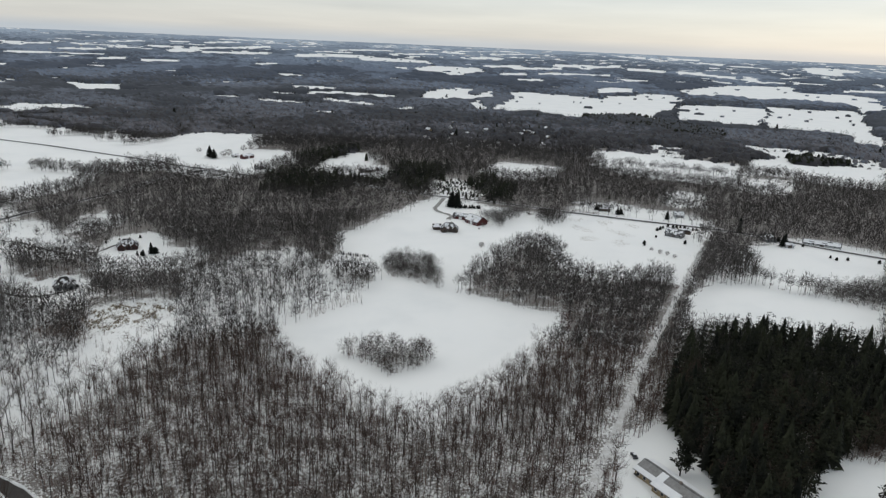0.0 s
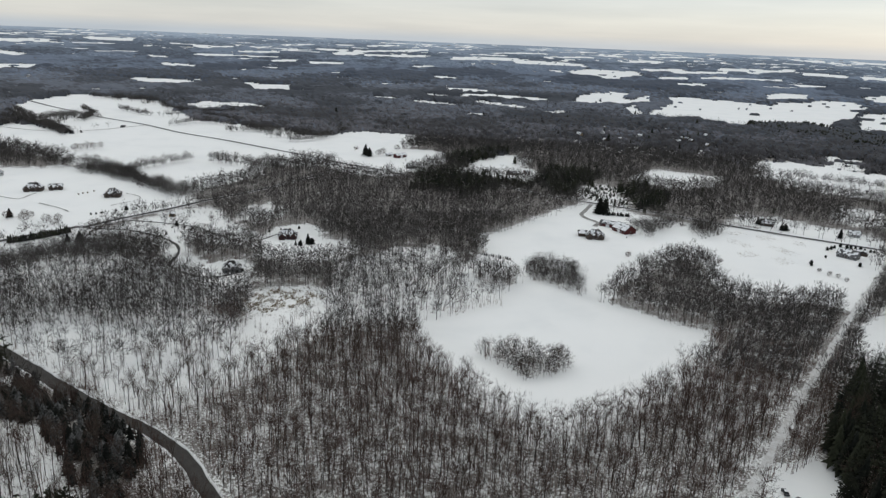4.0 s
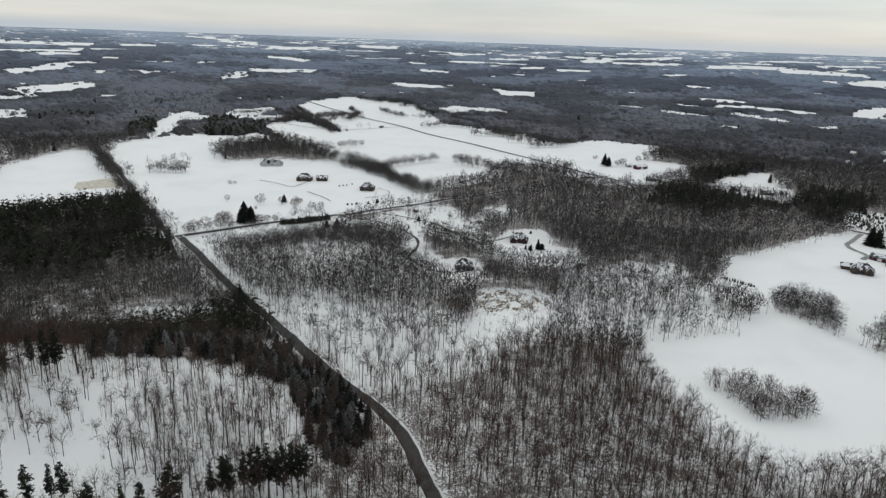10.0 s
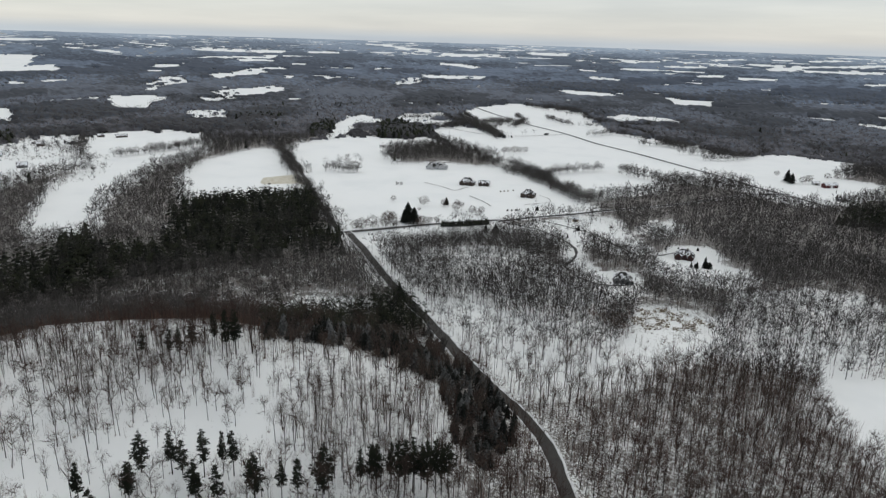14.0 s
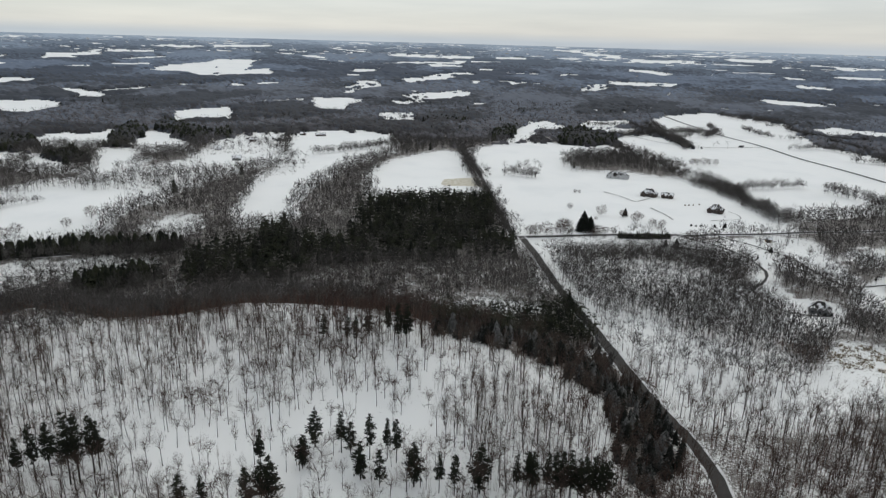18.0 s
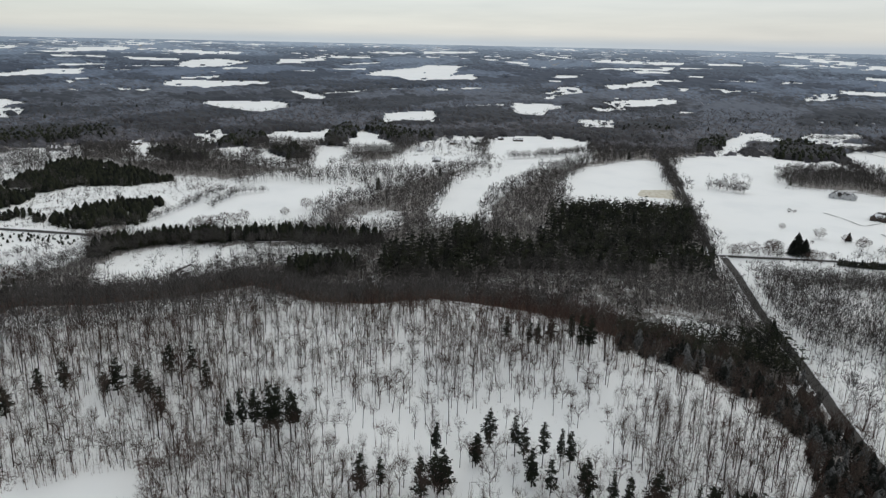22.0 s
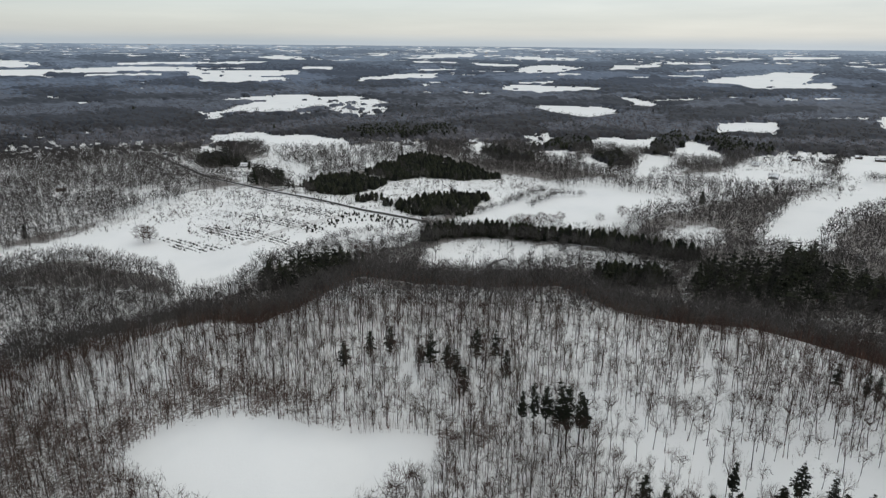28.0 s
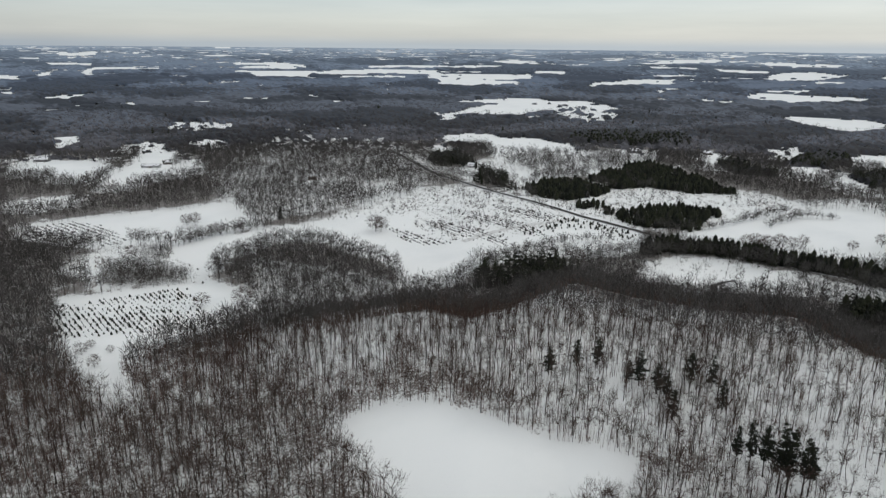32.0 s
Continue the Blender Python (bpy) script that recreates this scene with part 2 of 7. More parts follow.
area("thicket", [(-46, 483), (-38, 508), (-20, 507), (-5, 486), (-1, 442), (-15, 453), (-31, 465), (-43, 466)])
area("thicket", [(32, 645), (54, 674), (87, 687), (85, 681), (58, 637), (46, 611), (35, 645)])
area("thicket", [(89, 653), (100, 680), (120, 669), (115, 662), (98, 630)])
area("open", [(190, 478), (217, 490), (240, 485), (252, 474), (276, 489), (279, 449), (298, 436), (255, 369), (237, 377), (213, 368), (205, 378), (185, 386), (160, 383), (148, 381), (164, 430)])
area("grove", [(190, 484), (233, 531), (295, 518), (339, 504), (355, 481), (330, 420), (300, 439), (265, 458), (243, 473)])
area("thicket", [(276, 489), (309, 503), (335, 497), (356, 470), (327, 426), (303, 444), (267, 463)])
area("open", [(259, 566), (281, 595), (327, 611), (361, 607), (382, 576), (328, 491), (300, 477), (288, 486), (258, 474), (237, 492)])
area("open", [(141, 720), (168, 747), (204, 717), (249, 700), (253, 659), (194, 681)])
area("open", [(79, 259), (89, 269), (105, 282), (117, 278), (119, 262), (117, 239), (117, 227), (113, 202), (63, 199), (70, 232)])
area("open", [(140, 240), (170, 257), (188, 252), (214, 246), (187, 207), (125, 203)])
area("conifer", [(105, 282), (106, 257), (108, 238), (108, 224), (114, 208), (132, 210), (151, 232), (169, 256), (195, 264), (235, 268), (291, 351), (249, 359), (220, 364), (181, 379), (138, 364), (118, 319)])
area("open", [(57, 934), (85, 978), (147, 962), (147, 930), (99, 870), (67, 882)])
area("open", [(235, 1128), (294, 1145), (363, 1093), (438, 1045), (402, 954), (323, 964), (247, 982), (226, 1036)])
area("open", [(476, 1107), (596, 1169), (686, 1082), (616, 965), (556, 986), (455, 1034)])
area("grove", [(-200, -85), (-221, -72), (-236, -62), (-246, -41), (-252, -9), (-240, 19), (-219, 19), (-196, -24), (-184, -70)])
area("open", [(-1181, 1230), (-1253, 1325), (-953, 1158), (-783, 1085), (-538, 970), (-340, 875), (-283, 850), (-278, 816), (-334, 831), (-519, 917), (-751, 1023), (-902, 1079)])
area("village", [(-88, 1391), (79, 1565), (228, 1383), (245, 1229), (97, 1137), (-34, 1162)])
area("open", [(-150, 887), (-129, 1012), (-111, 996), (-110, 919), (-77, 893), (-80, 844), (-108, 845), (-138, 861)])
area("xmas", [(-22, 804), (5, 849), (59, 811), (71, 751), (23, 730), (-11, 758)])
area("conifer", [(-222, 800), (-180, 855), (-116, 807), (-120, 747), (-164, 718), (-200, 730)])
area("conifer", [(-213, 938), (-173, 1022), (-135, 1055), (-135, 995), (-151, 891), (-182, 866)])
area("conifer", [(-76, 885), (-57, 932), (4, 930), (-2, 840), (-50, 828)])
area("open", [(-919, 562), (-952, 666), (-888, 802), (-818, 774), (-821, 668), (-794, 638), (-706, 586), (-673, 652), (-601, 674), (-498, 638), (-414, 594), (-404, 553), (-418, 478), (-479, 349), (-528, 367), (-664, 430), (-811, 500)])
area("open", [(-946, 871), (-977, 986), (-851, 933), (-803, 908), (-767, 1054), (-527, 939), (-352, 865), (-363, 824), (-432, 796), (-511, 780), (-545, 700), (-616, 718), (-724, 768), (-806, 793)])
area("open", [(-1129, 1131), (-1196, 1255), (-924, 1114), (-771, 1060), (-818, 924), (-986, 1017)])
area("open", [(-1236, 1297), (-1262, 1476), (-1002, 1425), (-851, 1273), (-740, 1168), (-639, 1136), (-458, 1105), (-407, 1162), (-312, 1162), (-297, 1003), (-230, 987), (-237, 913), (-293, 846), (-392, 888), (-533, 950), (-771, 1060), (-930, 1121)])
area("wood", [(-863, 1292), (-874, 1429), (-727, 1410), (-654, 1257), (-659, 1162), (-740, 1168)])
area("wood", [(-522, 1151), (-470, 1171), (-433, 1093), (-489, 1057)])
area("open", [(-525, 681), (-506, 772), (-418, 771), (-396, 723), (-409, 673), (-438, 623)])
area("open", [(-956, 652), (-1097, 766), (-1211, 873), (-1228, 943), (-1072, 866), (-1079, 805), (-982, 705)])
area("open", [(-1144, 947), (-1143, 1079), (-1084, 1030), (-1086, 924)])
area("open", [(-1078, 904), (-1057, 1027), (-994, 995), (-978, 908)])
area("open", [(-933, 1421), (-847, 1502), (-745, 1460), (-751, 1333), (-850, 1341)])
area("thin", [(-769, 519), (-769, 578), (-705, 527), (-701, 478)])
area("open", [(-679, 291), (-768, 327), (-867, 396), (-932, 517), (-892, 517), (-750, 446), (-627, 395), (-627, 337), (-639, 283)])
area("open", [(-612, 132), (-687, 153), (-824, 213), (-919, 286), (-915, 352), (-833, 313), (-746, 232), (-662, 190), (-617, 175)])
area("open", [(-222, -438), (-250, -420), (-291, -398), (-307, -375), (-293, -327), (-257, -328), (-220, -331), (-187, -313), (-164, -271), (-161, -298), (-164, -323), (-198, -392)])
area("open", [(-314, -654), (-335, -640), (-438, -586), (-482, -569), (-429, -493), (-396, -493), (-351, -489), (-340, -534), (-320, -509), (-291, -596)])
area("scrub", [(-258, -494), (-307, -524), (-340, -482), (-320, -435), (-297, -399), (-290, -393), (-249, -431), (-256, -470)])
area("thicket", [(-254, -443), (-280, -471), (-300, -455), (-305, -422), (-295, -402), (-267, -412)])
area("thicket", [(-312, -477), (-330, -486), (-336, -476), (-326, -460)])
area("scrub", [(-652, -448), (-709, -420), (-681, -348), (-655, -271), (-624, -171), (-580, -165), (-537, -224), (-475, -261), (-449, -262), (-426, -300), (-454, -386), (-473, -439)])
area("open", [(-346, -483), (-391, -472), (-474, -442), (-513, -419), (-543, -386), (-506, -335), (-507, -276), (-469, -260), (-438, -257), (-409, -265), (-398, -286), (-430, -314), (-428, -344), (-439, -385), (-413, -426), (-351, -426), (-320, -409), (-317, -424)])
area("open", [(-504, -297), (-624, -235), (-616, -186), (-540, -225), (-498, -258)])
area("open", [(-350, -759), (-401, -735), (-391, -702), (-365, -693), (-337, -724)])
area("scrub", [(-448, -975), (-527, -1026), (-532, -856), (-478, -807), (-451, -898)])
area("scrub", [(-686, -325), (-760, -274), (-818, -218), (-870, -145), (-834, -62), (-762, -65), (-664, -131), (-643, -173), (-662, -267)])
area("young", [(-724, -349), (-783, -344), (-816, -315), (-780, -263), (-731, -258), (-695, -283), (-691, -317)])
area("young", [(-832, -307), (-922, -306), (-993, -282), (-946, -216), (-847, -136), (-811, -180), (-831, -227), (-784, -249), (-810, -278)])
area("young", [(-670, -232), (-699, -208), (-731, -169), (-725, -127), (-679, -122), (-654, -135), (-645, -179), (-662, -212)])
area("young", [(-683, -272), (-700, -242), (-685, -234), (-670, -261)])
area("xmas", [(-564, -271), (-638, -250), (-639, -228), (-621, -178), (-608, -180), (-618, -226), (-599, -246), (-558, -263)])
area("conifer", [(-700, -362), (-728, -369), (-729, -355), (-707, -345)])
area("conifer", [(-811, -539), (-854, -566), (-866, -530), (-844, -468), (-793, -414), (-733, -378), (-716, -406), (-796, -463)])
area("conifer", [(-429, -252), (-469, -246), (-521, -216), (-520, -188), (-468, -194), (-425, -224)])
area("open", [(-195, -179), (-208, -172), (-221, -164), (-225, -157), (-235, -114), (-244, -80), (-243, -62), (-223, -56), (-210, -66), (-196, -76), (-181, -81), (-162, -102), (-161, -116), (-171, -128), (-176, -141)])
area("open", [(-525, 294), (-531, 304), (-514, 298), (-510, 288)])
area("conifer", [(-521, 12), (-536, 35), (-520, 45), (-504, 40), (-509, 13)])
area("grove", [(-243, 125), (-235, 147), (-207, 173), (-184, 181), (-160, 166), (-147, 146), (-168, 124), (-215, 113)])
area("conifer", [(-372, 205), (-360, 231), (-340, 256), (-348, 292), (-296, 281), (-277, 266), (-233, 247), (-185, 225), (-160, 201), (-145, 166), (-160, 165), (-183, 181), (-200, 190), (-234, 186), (-282, 155)])
area("open", [(-379, 237), (-379, 244), (-346, 220), (-351, 221)])
area("open", [(-292, 249), (-281, 267), (-279, 272), (-270, 267), (-285, 247)])
area("open", [(-383, 212), (-387, 249), (-365, 270), (-346, 275), (-364, 233)])
area("thin", [(-384, 461), (-385, 530), (-357, 567), (-322, 537), (-276, 505), (-267, 481), (-288, 476), (-317, 476), (-293, 436), (-264, 421), (-247, 430), (-234, 413), (-266, 401), (-293, 414), (-321, 455), (-367, 471)])
area("open", [(-257, 478), (-265, 524), (-245, 546), (-220, 510), (-190, 511), (-180, 490), (-196, 457), (-221, 449), (-241, 455)])
area("open", [(-264, 405), (-268, 427), (-254, 442), (-235, 425), (-220, 403), (-224, 386), (-241, 380)])
area("open", [(-219, 486), (-207, 515), (-183, 498), (-193, 472)])
area("marsh", [(-192, 337), (-209, 383), (-186, 399), (-145, 392), (-140, 367), (-147, 333), (-154, 304), (-163, 283), (-183, 304)])
area("thicket", [(-663, 731), (-593, 714), (-511, 678), (-436, 643), (-377, 616), (-371, 594), (-425, 605), (-498, 639), (-575, 669), (-621, 684)])
area("grove", [(-425, 316), (-424, 357), (-378, 397), (-328, 420), (-269, 405), (-229, 365), (-216, 326), (-257, 306), (-313, 305), (-364, 299), (-388, 300)])
area("thicket", [(-439, 365), (-416, 400), (-389, 443), (-359, 460), (-328, 450), (-318, 419), (-347, 415), (-377, 395), (-400, 369), (-419, 352)])
area("thin", [(-483, 340), (-459, 388), (-416, 477), (-384, 466), (-418, 392), (-440, 328), (-470, 318)])
area("open", [(-368, 361), (-367, 391), (-351, 381), (-360, 359)])
area("open", [(-303, 402), (-294, 435), (-283, 426), (-291, 399)])
area("open", [(-317, 569), (-307, 605), (-284, 566), (-296, 539)])
area("scrub", [(-785, -500), (-880, -492), (-973, -454), (-1081, -356), (-1017, -300), (-903, -335), (-778, -369), (-725, -381)])
area("grove", [(-536, -650), (-985, -1077), (-1200, -973), (-981, -720), (-785, -500), (-611, -434), (-436, -501)])
area("thin", [(-899, 38), (-942, 106), (-964, 178), (-964, 243), (-894, 233), (-851, 185), (-811, 122), (-791, 69), (-813, 46)])
area("open", [(-829, 25), (-996, 36), (-1088, 53), (-1068, 88), (-1027, 80), (-1003, 53), (-850, 36)])
area("conifer", [(-1125, -119), (-1225, -99), (-1195, -48), (-1078, -53), (-1026, -93)])
area("conifer", [(-1060, -22), (-1096, 17), (-998, 29), (-960, -8)])
area("village", [(-1452, 1223), (-1513, 1433), (-1370, 1417), (-1233, 1255), (-1300, 1126)])
area("open", [(-911, 1402), (-935, 1487), (-803, 1508), (-715, 1399), (-737, 1305), (-817, 1306)])
area("open", [(-1135, 2042), (-1069, 2041), (-973, 2066), (-916, 1894), (-973, 1857)])
area("open", [(-200, 3270), (-61, 3455), (130, 3426), (149, 3221), (-4, 3092), (-154, 3128)])
area("open", [(-98, 2050), (-74, 2311), (-1, 2496), (59, 2503), (64, 2235), (138, 2472), (127, 2204), (34, 2120), (-16, 2052)])
area("open", [(58, 2007), (85, 2094), (101, 1817), (66, 1767)])
area("open", [(104, 1821), (190, 2256), (191, 2392), (256, 2463), (366, 2408), (496, 2381), (451, 2161), (304, 1786), (274, 1686), (224, 1721), (218, 1795), (145, 1774)])
area("open", [(272, 1674), (377, 2050), (546, 2440), (579, 2411), (696, 2567), (796, 2559), (767, 2367), (646, 2036), (556, 1888), (496, 1701), (405, 1663), (325, 1669)])
area("open", [(548, 2701), (604, 2763), (683, 2724), (628, 2540), (518, 2499)])
area("open", [(885, 2745), (1159, 2983), (1410, 2966), (1358, 2756), (1517, 2726), (1563, 2556), (1389, 2264), (1231, 2134), (1298, 2304), (1242, 2357), (1244, 2477), (1138, 2506), (1045, 2424), (994, 2601), (856, 2497)])
area("open", [(724, 2200), (858, 2229), (971, 2181), (725, 1643), (651, 1640), (559, 1728), (624, 1959)])
area("open", [(1009, 2239), (1127, 2196), (1239, 2208), (1218, 2077), (1021, 1697), (918, 1553), (861, 1563), (825, 1591), (730, 1624)])
area("open", [(932, 1619), (983, 1617), (926, 1483), (840, 1343), (806, 1396)])
area("conifer", [(325, 1738), (463, 1785), (508, 1647), (555, 1552), (565, 1411), (515, 1368), (423, 1481), (318, 1625)])
area("wood", [(867, 2527), (1018, 2608), (1072, 2439), (1102, 2377), (1000, 2269), (816, 2261)])
area("wood", [(1085, 2494), (1247, 2480), (1333, 2385), (1289, 2235), (1153, 2250), (1036, 2310)])
area("open", [(242, 1142), (284, 1141), (326, 1124), (371, 1090), (401, 1087), (443, 1046), (370, 887), (337, 895), (290, 912), (250, 932), (223, 985)])
area("open", [(421, 975), (494, 1118), (547, 1143), (569, 1094), (616, 1065), (652, 1025), (581, 911), (533, 916), (487, 947), (484, 991)])
area("thin", [(550, 1316), (584, 1296), (675, 1267), (723, 1145), (658, 1039), (630, 1094), (569, 1116), (524, 1183)])
area("conifer", [(556, 1145), (596, 1168), (630, 1125), (649, 1109), (601, 1086), (549, 1089)])
area("thin", [(397, 932), (466, 932), (418, 839), (370, 849)])
area("thin", [(365, 1266), (405, 1229), (380, 1122), (333, 1120)])
area("thin", [(279, 825), (303, 814), (272, 745), (247, 746)])
area("open", [(1848, 3829), (1956, 3897), (2142, 3738), (1855, 3467), (1795, 3566)])
area("open", [(-2467, 1184), (-2498, 1282), (-2560, 1380), (-2617, 1483), (-2418, 1380), (-2386, 1265), (-2294, 1137)])
area("open", [(-1780, 912), (-1923, 1018), (-1948, 1098), (-1972, 1177), (-1817, 1084), (-1743, 981), (-1723, 908)])
area("thin", [(-1900, 914), (-1956, 998), (-1701, 874), (-1599, 827), (-1618, 790)])
area("thin", [(-2132, 798), (-2411, 973), (-2442, 1075), (-2171, 946), (-2056, 827)])
area("open", [(-1841, 611), (-1837, 683), (-1799, 748), (-1671, 668), (-1640, 638), (-1508, 569), (-1565, 517)])
area("thin", [(-1422, 623), (-1476, 676), (-1426, 717), (-1274, 634), (-1281, 575)])
area("conifer", [(-1297, 681), (-1292, 723), (-1233, 774), (-1232, 689), (-1252, 661)])
area("conifer", [(-1072, 693), (-1147, 780), (-1112, 781), (-1001, 690), (-992, 646)])
area("conifer", [(-1384, 973), (-1384, 1054), (-1334, 1015), (-1325, 939)])
area("thin", [(-1819, 1478), (-1845, 1572), (-1911, 1734), (-2098, 1860), (-2018, 1720)])
area("open", [(-1482, 1944), (-1472, 1996), (-1364, 2013), (-1213, 1936), (-1271, 1845), (-1324, 1827)])
area("open", [(-1159, 2079), (-1093, 2073), (-922, 1944), (-950, 1873)])
area("wood", [(-810, 1300), (-820, 1402), (-693, 1376), (-619, 1233), (-680, 1209), (-762, 1236)])
area("open", [(-302, 806), (-314, 917), (-308, 987), (-282, 1003), (-245, 1003), (-214, 932), (-229, 867), (-243, 827), (-263, 791)])
area("conifer", [(-1044, 832), (-1064, 883), (-991, 890), (-878, 795), (-913, 727)])
area("open", [(-3400, -1844), (-3615, -1829), (-3565, -1677), (-3361, -1677)])
area("open", [(-2267, -1452), (-2558, -1635), (-2607, -1540), (-2600, -1390), (-2613, -1250), (-2397, -1302), (-2281, -1369)])
area("open", [(-3189, -476), (-3481, -436), (-3603, -308), (-3489, -146), (-3214, -249), (-3124, -392)])
area("open", [(-2876, 303), (-3123, 428), (-3269, 602), (-3382, 649), (-3331, 877), (-3172, 786), (-2883, 670), (-2949, 803), (-2672, 708), (-2648, 460), (-2816, 454)])
area("open", [(-2437, 1162), (-2496, 1278), (-2587, 1405), (-2640, 1515), (-2449, 1398), (-2338, 1235), (-2278, 1114)])
area("thin", [(-1404, 613), (-1470, 671), (-1438, 720), (-1266, 631), (-1257, 555)])
area("open", [(-1673, 548), (-1883, 626), (-1855, 736), (-1694, 687), (-1618, 618), (-1523, 564), (-1578, 539)])
area("open", [(-2590, -419), (-2652, -355), (-2616, -203), (-2604, -15), (-2451, -73), (-2361, -297), (-2388, -367)])
area("open", [(-1904, -217), (-1950, -152), (-1936, -41), (-1876, 5), (-1692, 5), (-1627, -48), (-1654, -142)])
area("open", [(-2268, 6), (-2259, 60), (-2057, 113), (-1874, 96), (-1943, 68), (-2088, 22)])
area("open", [(-1434, -883), (-1583, -946), (-1755, -976), (-1813, -934), (-1752, -1060), (-1852, -1112), (-1920, -1050), (-2014, -1035), (-2053, -955), (-1998, -881), (-2063, -776), (-1848, -591), (-1765, -637), (-1693, -680), (-1679, -743), (-1548, -749), (-1477, -776), (-1493, -821)])
area("thin", [(-1917, -847), (-1860, -701), (-1725, -554), (-1520, -513), (-1466, -555), (-1600, -683)])
area("thin", [(-1480, -960), (-1478, -887), (-1300, -787), (-1291, -840)])
area("open", [(-1098, -692), (-1155, -679), (-1176, -633), (-1082, -547), (-1045, -590), (-1021, -636)])
area("open", [(-1071, -592), (-1140, -576), (-1165, -541), (-1136, -490), (-1115, -445), (-1030, -403), (-994, -422), (-946, -465), (-944, -487), (-982, -531)])
area("open", [(-976, -642), (-988, -625), (-899, -540), (-879, -558), (-886, -584)])
area("thin", [(-1011, -413), (-1056, -413), (-1105, -359), (-1146, -297), (-1008, -295), (-938, -306), (-888, -342)])
area("conifer", [(-883, -584), (-908, -554), (-851, -485), (-798, -443), (-785, -397), (-706, -359), (-732, -396), (-774, -450), (-840, -515), (-854, -566)])
area("open", [(-837, -415), (-856, -413), (-840, -388), (-752, -355), (-737, -357), (-700, -334), (-722, -356)])
area("open", [(-873, -421), (-895, -405), (-830, -376), (-813, -389)])
area("open", [(-816, -482), (-818, -462), (-747, -420), (-740, -430)])
area("conifer", [(-1216, -493), (-1337, -432), (-1355, -305), (-1220, -280), (-1166, -359), (-1156, -441)])
area("thin", [(-1276, -162), (-1344, -105), (-1140, -84), (-1100, -131)])
area("conifer", [(-1154, -104), (-1247, -77), (-1202, -5), (-1168, 4), (-1141, -52), (-1131, -88)])
area("open", [(-1180, -44), (-1302, -27), (-1278, 46), (-1351, 87), (-1211, 75), (-1109, 50), (-1118, 18), (-1143, 4), (-1154, -24)])
area("conifer", [(-1108, 50), (-1250, 76), (-1385, 117), (-1297, 126), (-1209, 108), (-1138, 88), (-1094, 90)])
area("open", [(-1075, 83), (-1209, 108), (-1305, 132), (-1308, 148), (-1229, 150), (-1072, 166), (-1046, 150), (-1065, 109)])
area("conifer", [(-1299, 142), (-1393, 169), (-1283, 213), (-1208, 221), (-1104, 176), (-1167, 171), (-1236, 151)])
area("open", [(-841, 28), (-956, 36), (-1032, 42), (-1073, 53), (-1051, 65), (-1021, 88), (-931, 81), (-932, 50), (-882, 39), (-815, 32)])
area("thin", [(-1072, -115), (-1105, -86), (-1120, -60), (-1002, -49), (-987, -85)])
area("open", [(-1062, -44), (-1080, -38), (-1026, -21), (-1002, 0), (-922, -4), (-934, -27), (-956, -37)])
area("open", [(-1581, 216), (-1636, 256), (-1663, 354), (-1379, 295), (-1411, 245), (-1382, 184)])
area("open", [(-870, 130), (-1020, 172), (-1036, 225), (-1015, 280), (-897, 244), (-884, 194)])
area("thin", [(-988, 170), (-1140, 219), (-1156, 250), (-1203, 299), (-1209, 345), (-974, 268), (-994, 216)])
area("conifer", [(-1194, 227), (-1274, 264), (-1155, 241), (-1140, 217)])
area("open", [(-950, 276), (-1189, 359), (-1199, 445), (-1152, 442), (-1182, 477), (-1158, 496), (-1080, 495), (-932, 422), (-893, 372), (-879, 352), (-886, 296)])
area("thin", [(-900, 138), (-906, 199), (-928, 303), (-824, 249), (-794, 195), (-766, 163), (-767, 106), (-788, 50), (-872, 47)])
area("open", [(-1153, -237), (-1155, -213), (-1021, -181), (-987, -191), (-1018, -209)])
area("conifer", [(-1049, -194), (-1093, -184), (-1026, -148), (-990, -86), (-975, -109), (-975, -157)])
area("open", [(-1632, -2771), (-1804, -2995), (-1803, -2930), (-1563, -2602)])
area("open", [(-1120, -2095), (-1189, -2126), (-1277, -2093), (-1123, -1980), (-1050, -1951)])
area("thin", [(-822, -1159), (-931, -1272), (-980, -1244), (-1001, -1144), (-892, -1067), (-848, -1110)])
area("thin", [(-793, -1040), (-808, -955), (-734, -875), (-731, -946)])
area("open", [(-584, -1089), (-660, -1219), (-704, -1226), (-640, -1117)])
area("open", [(-607, -1198), (-694, -1352), (-680, -1313), (-590, -1161)])
area("open", [(-431, -909), (-483, -979), (-527, -982), (-555, -918), (-516, -841), (-486, -818), (-439, -799), (-442, -827), (-461, -867)])
area("open", [(-434, -734), (-496, -801), (-566, -863), (-628, -933), (-676, -966), (-675, -916), (-665, -883), (-619, -855), (-574, -782), (-659, -844), (-574, -737), (-538, -745), (-503, -752), (-456, -715)])
area("thin", [(-610, -1002), (-715, -1058), (-729, -1003), (-652, -924)])
area("open", [(-621, -143), (-708, -126), (-757, -90), (-807, -50), (-829, -11), (-799, 2), (-776, 33), (-782, 75), (-712, 82), (-692, 52), (-662, 19), (-627, 19), (-613, -5), (-624, -36), (-627, -73), (-618, -115)])
area("thin", [(-637, -59), (-697, -41), (-697, -8), (-683, 12), (-630, -6), (-633, -37)])
area("sparse", [(-830, -65), (-885, -13), (-882, 82), (-864, 145), (-863, 200), (-812, 155), (-772, 98), (-791, 64), (-822, 2)])
area("wood", [(-690, 20), (-745, 72), (-812, 137), (-884, 211), (-883, 266), (-824, 199), (-686, 150), (-632, 126), (-655, 91), (-634, 64), (-659, 20)])
area("thin", [(-645, 55), (-665, 97), (-623, 96), (-601, 61)])
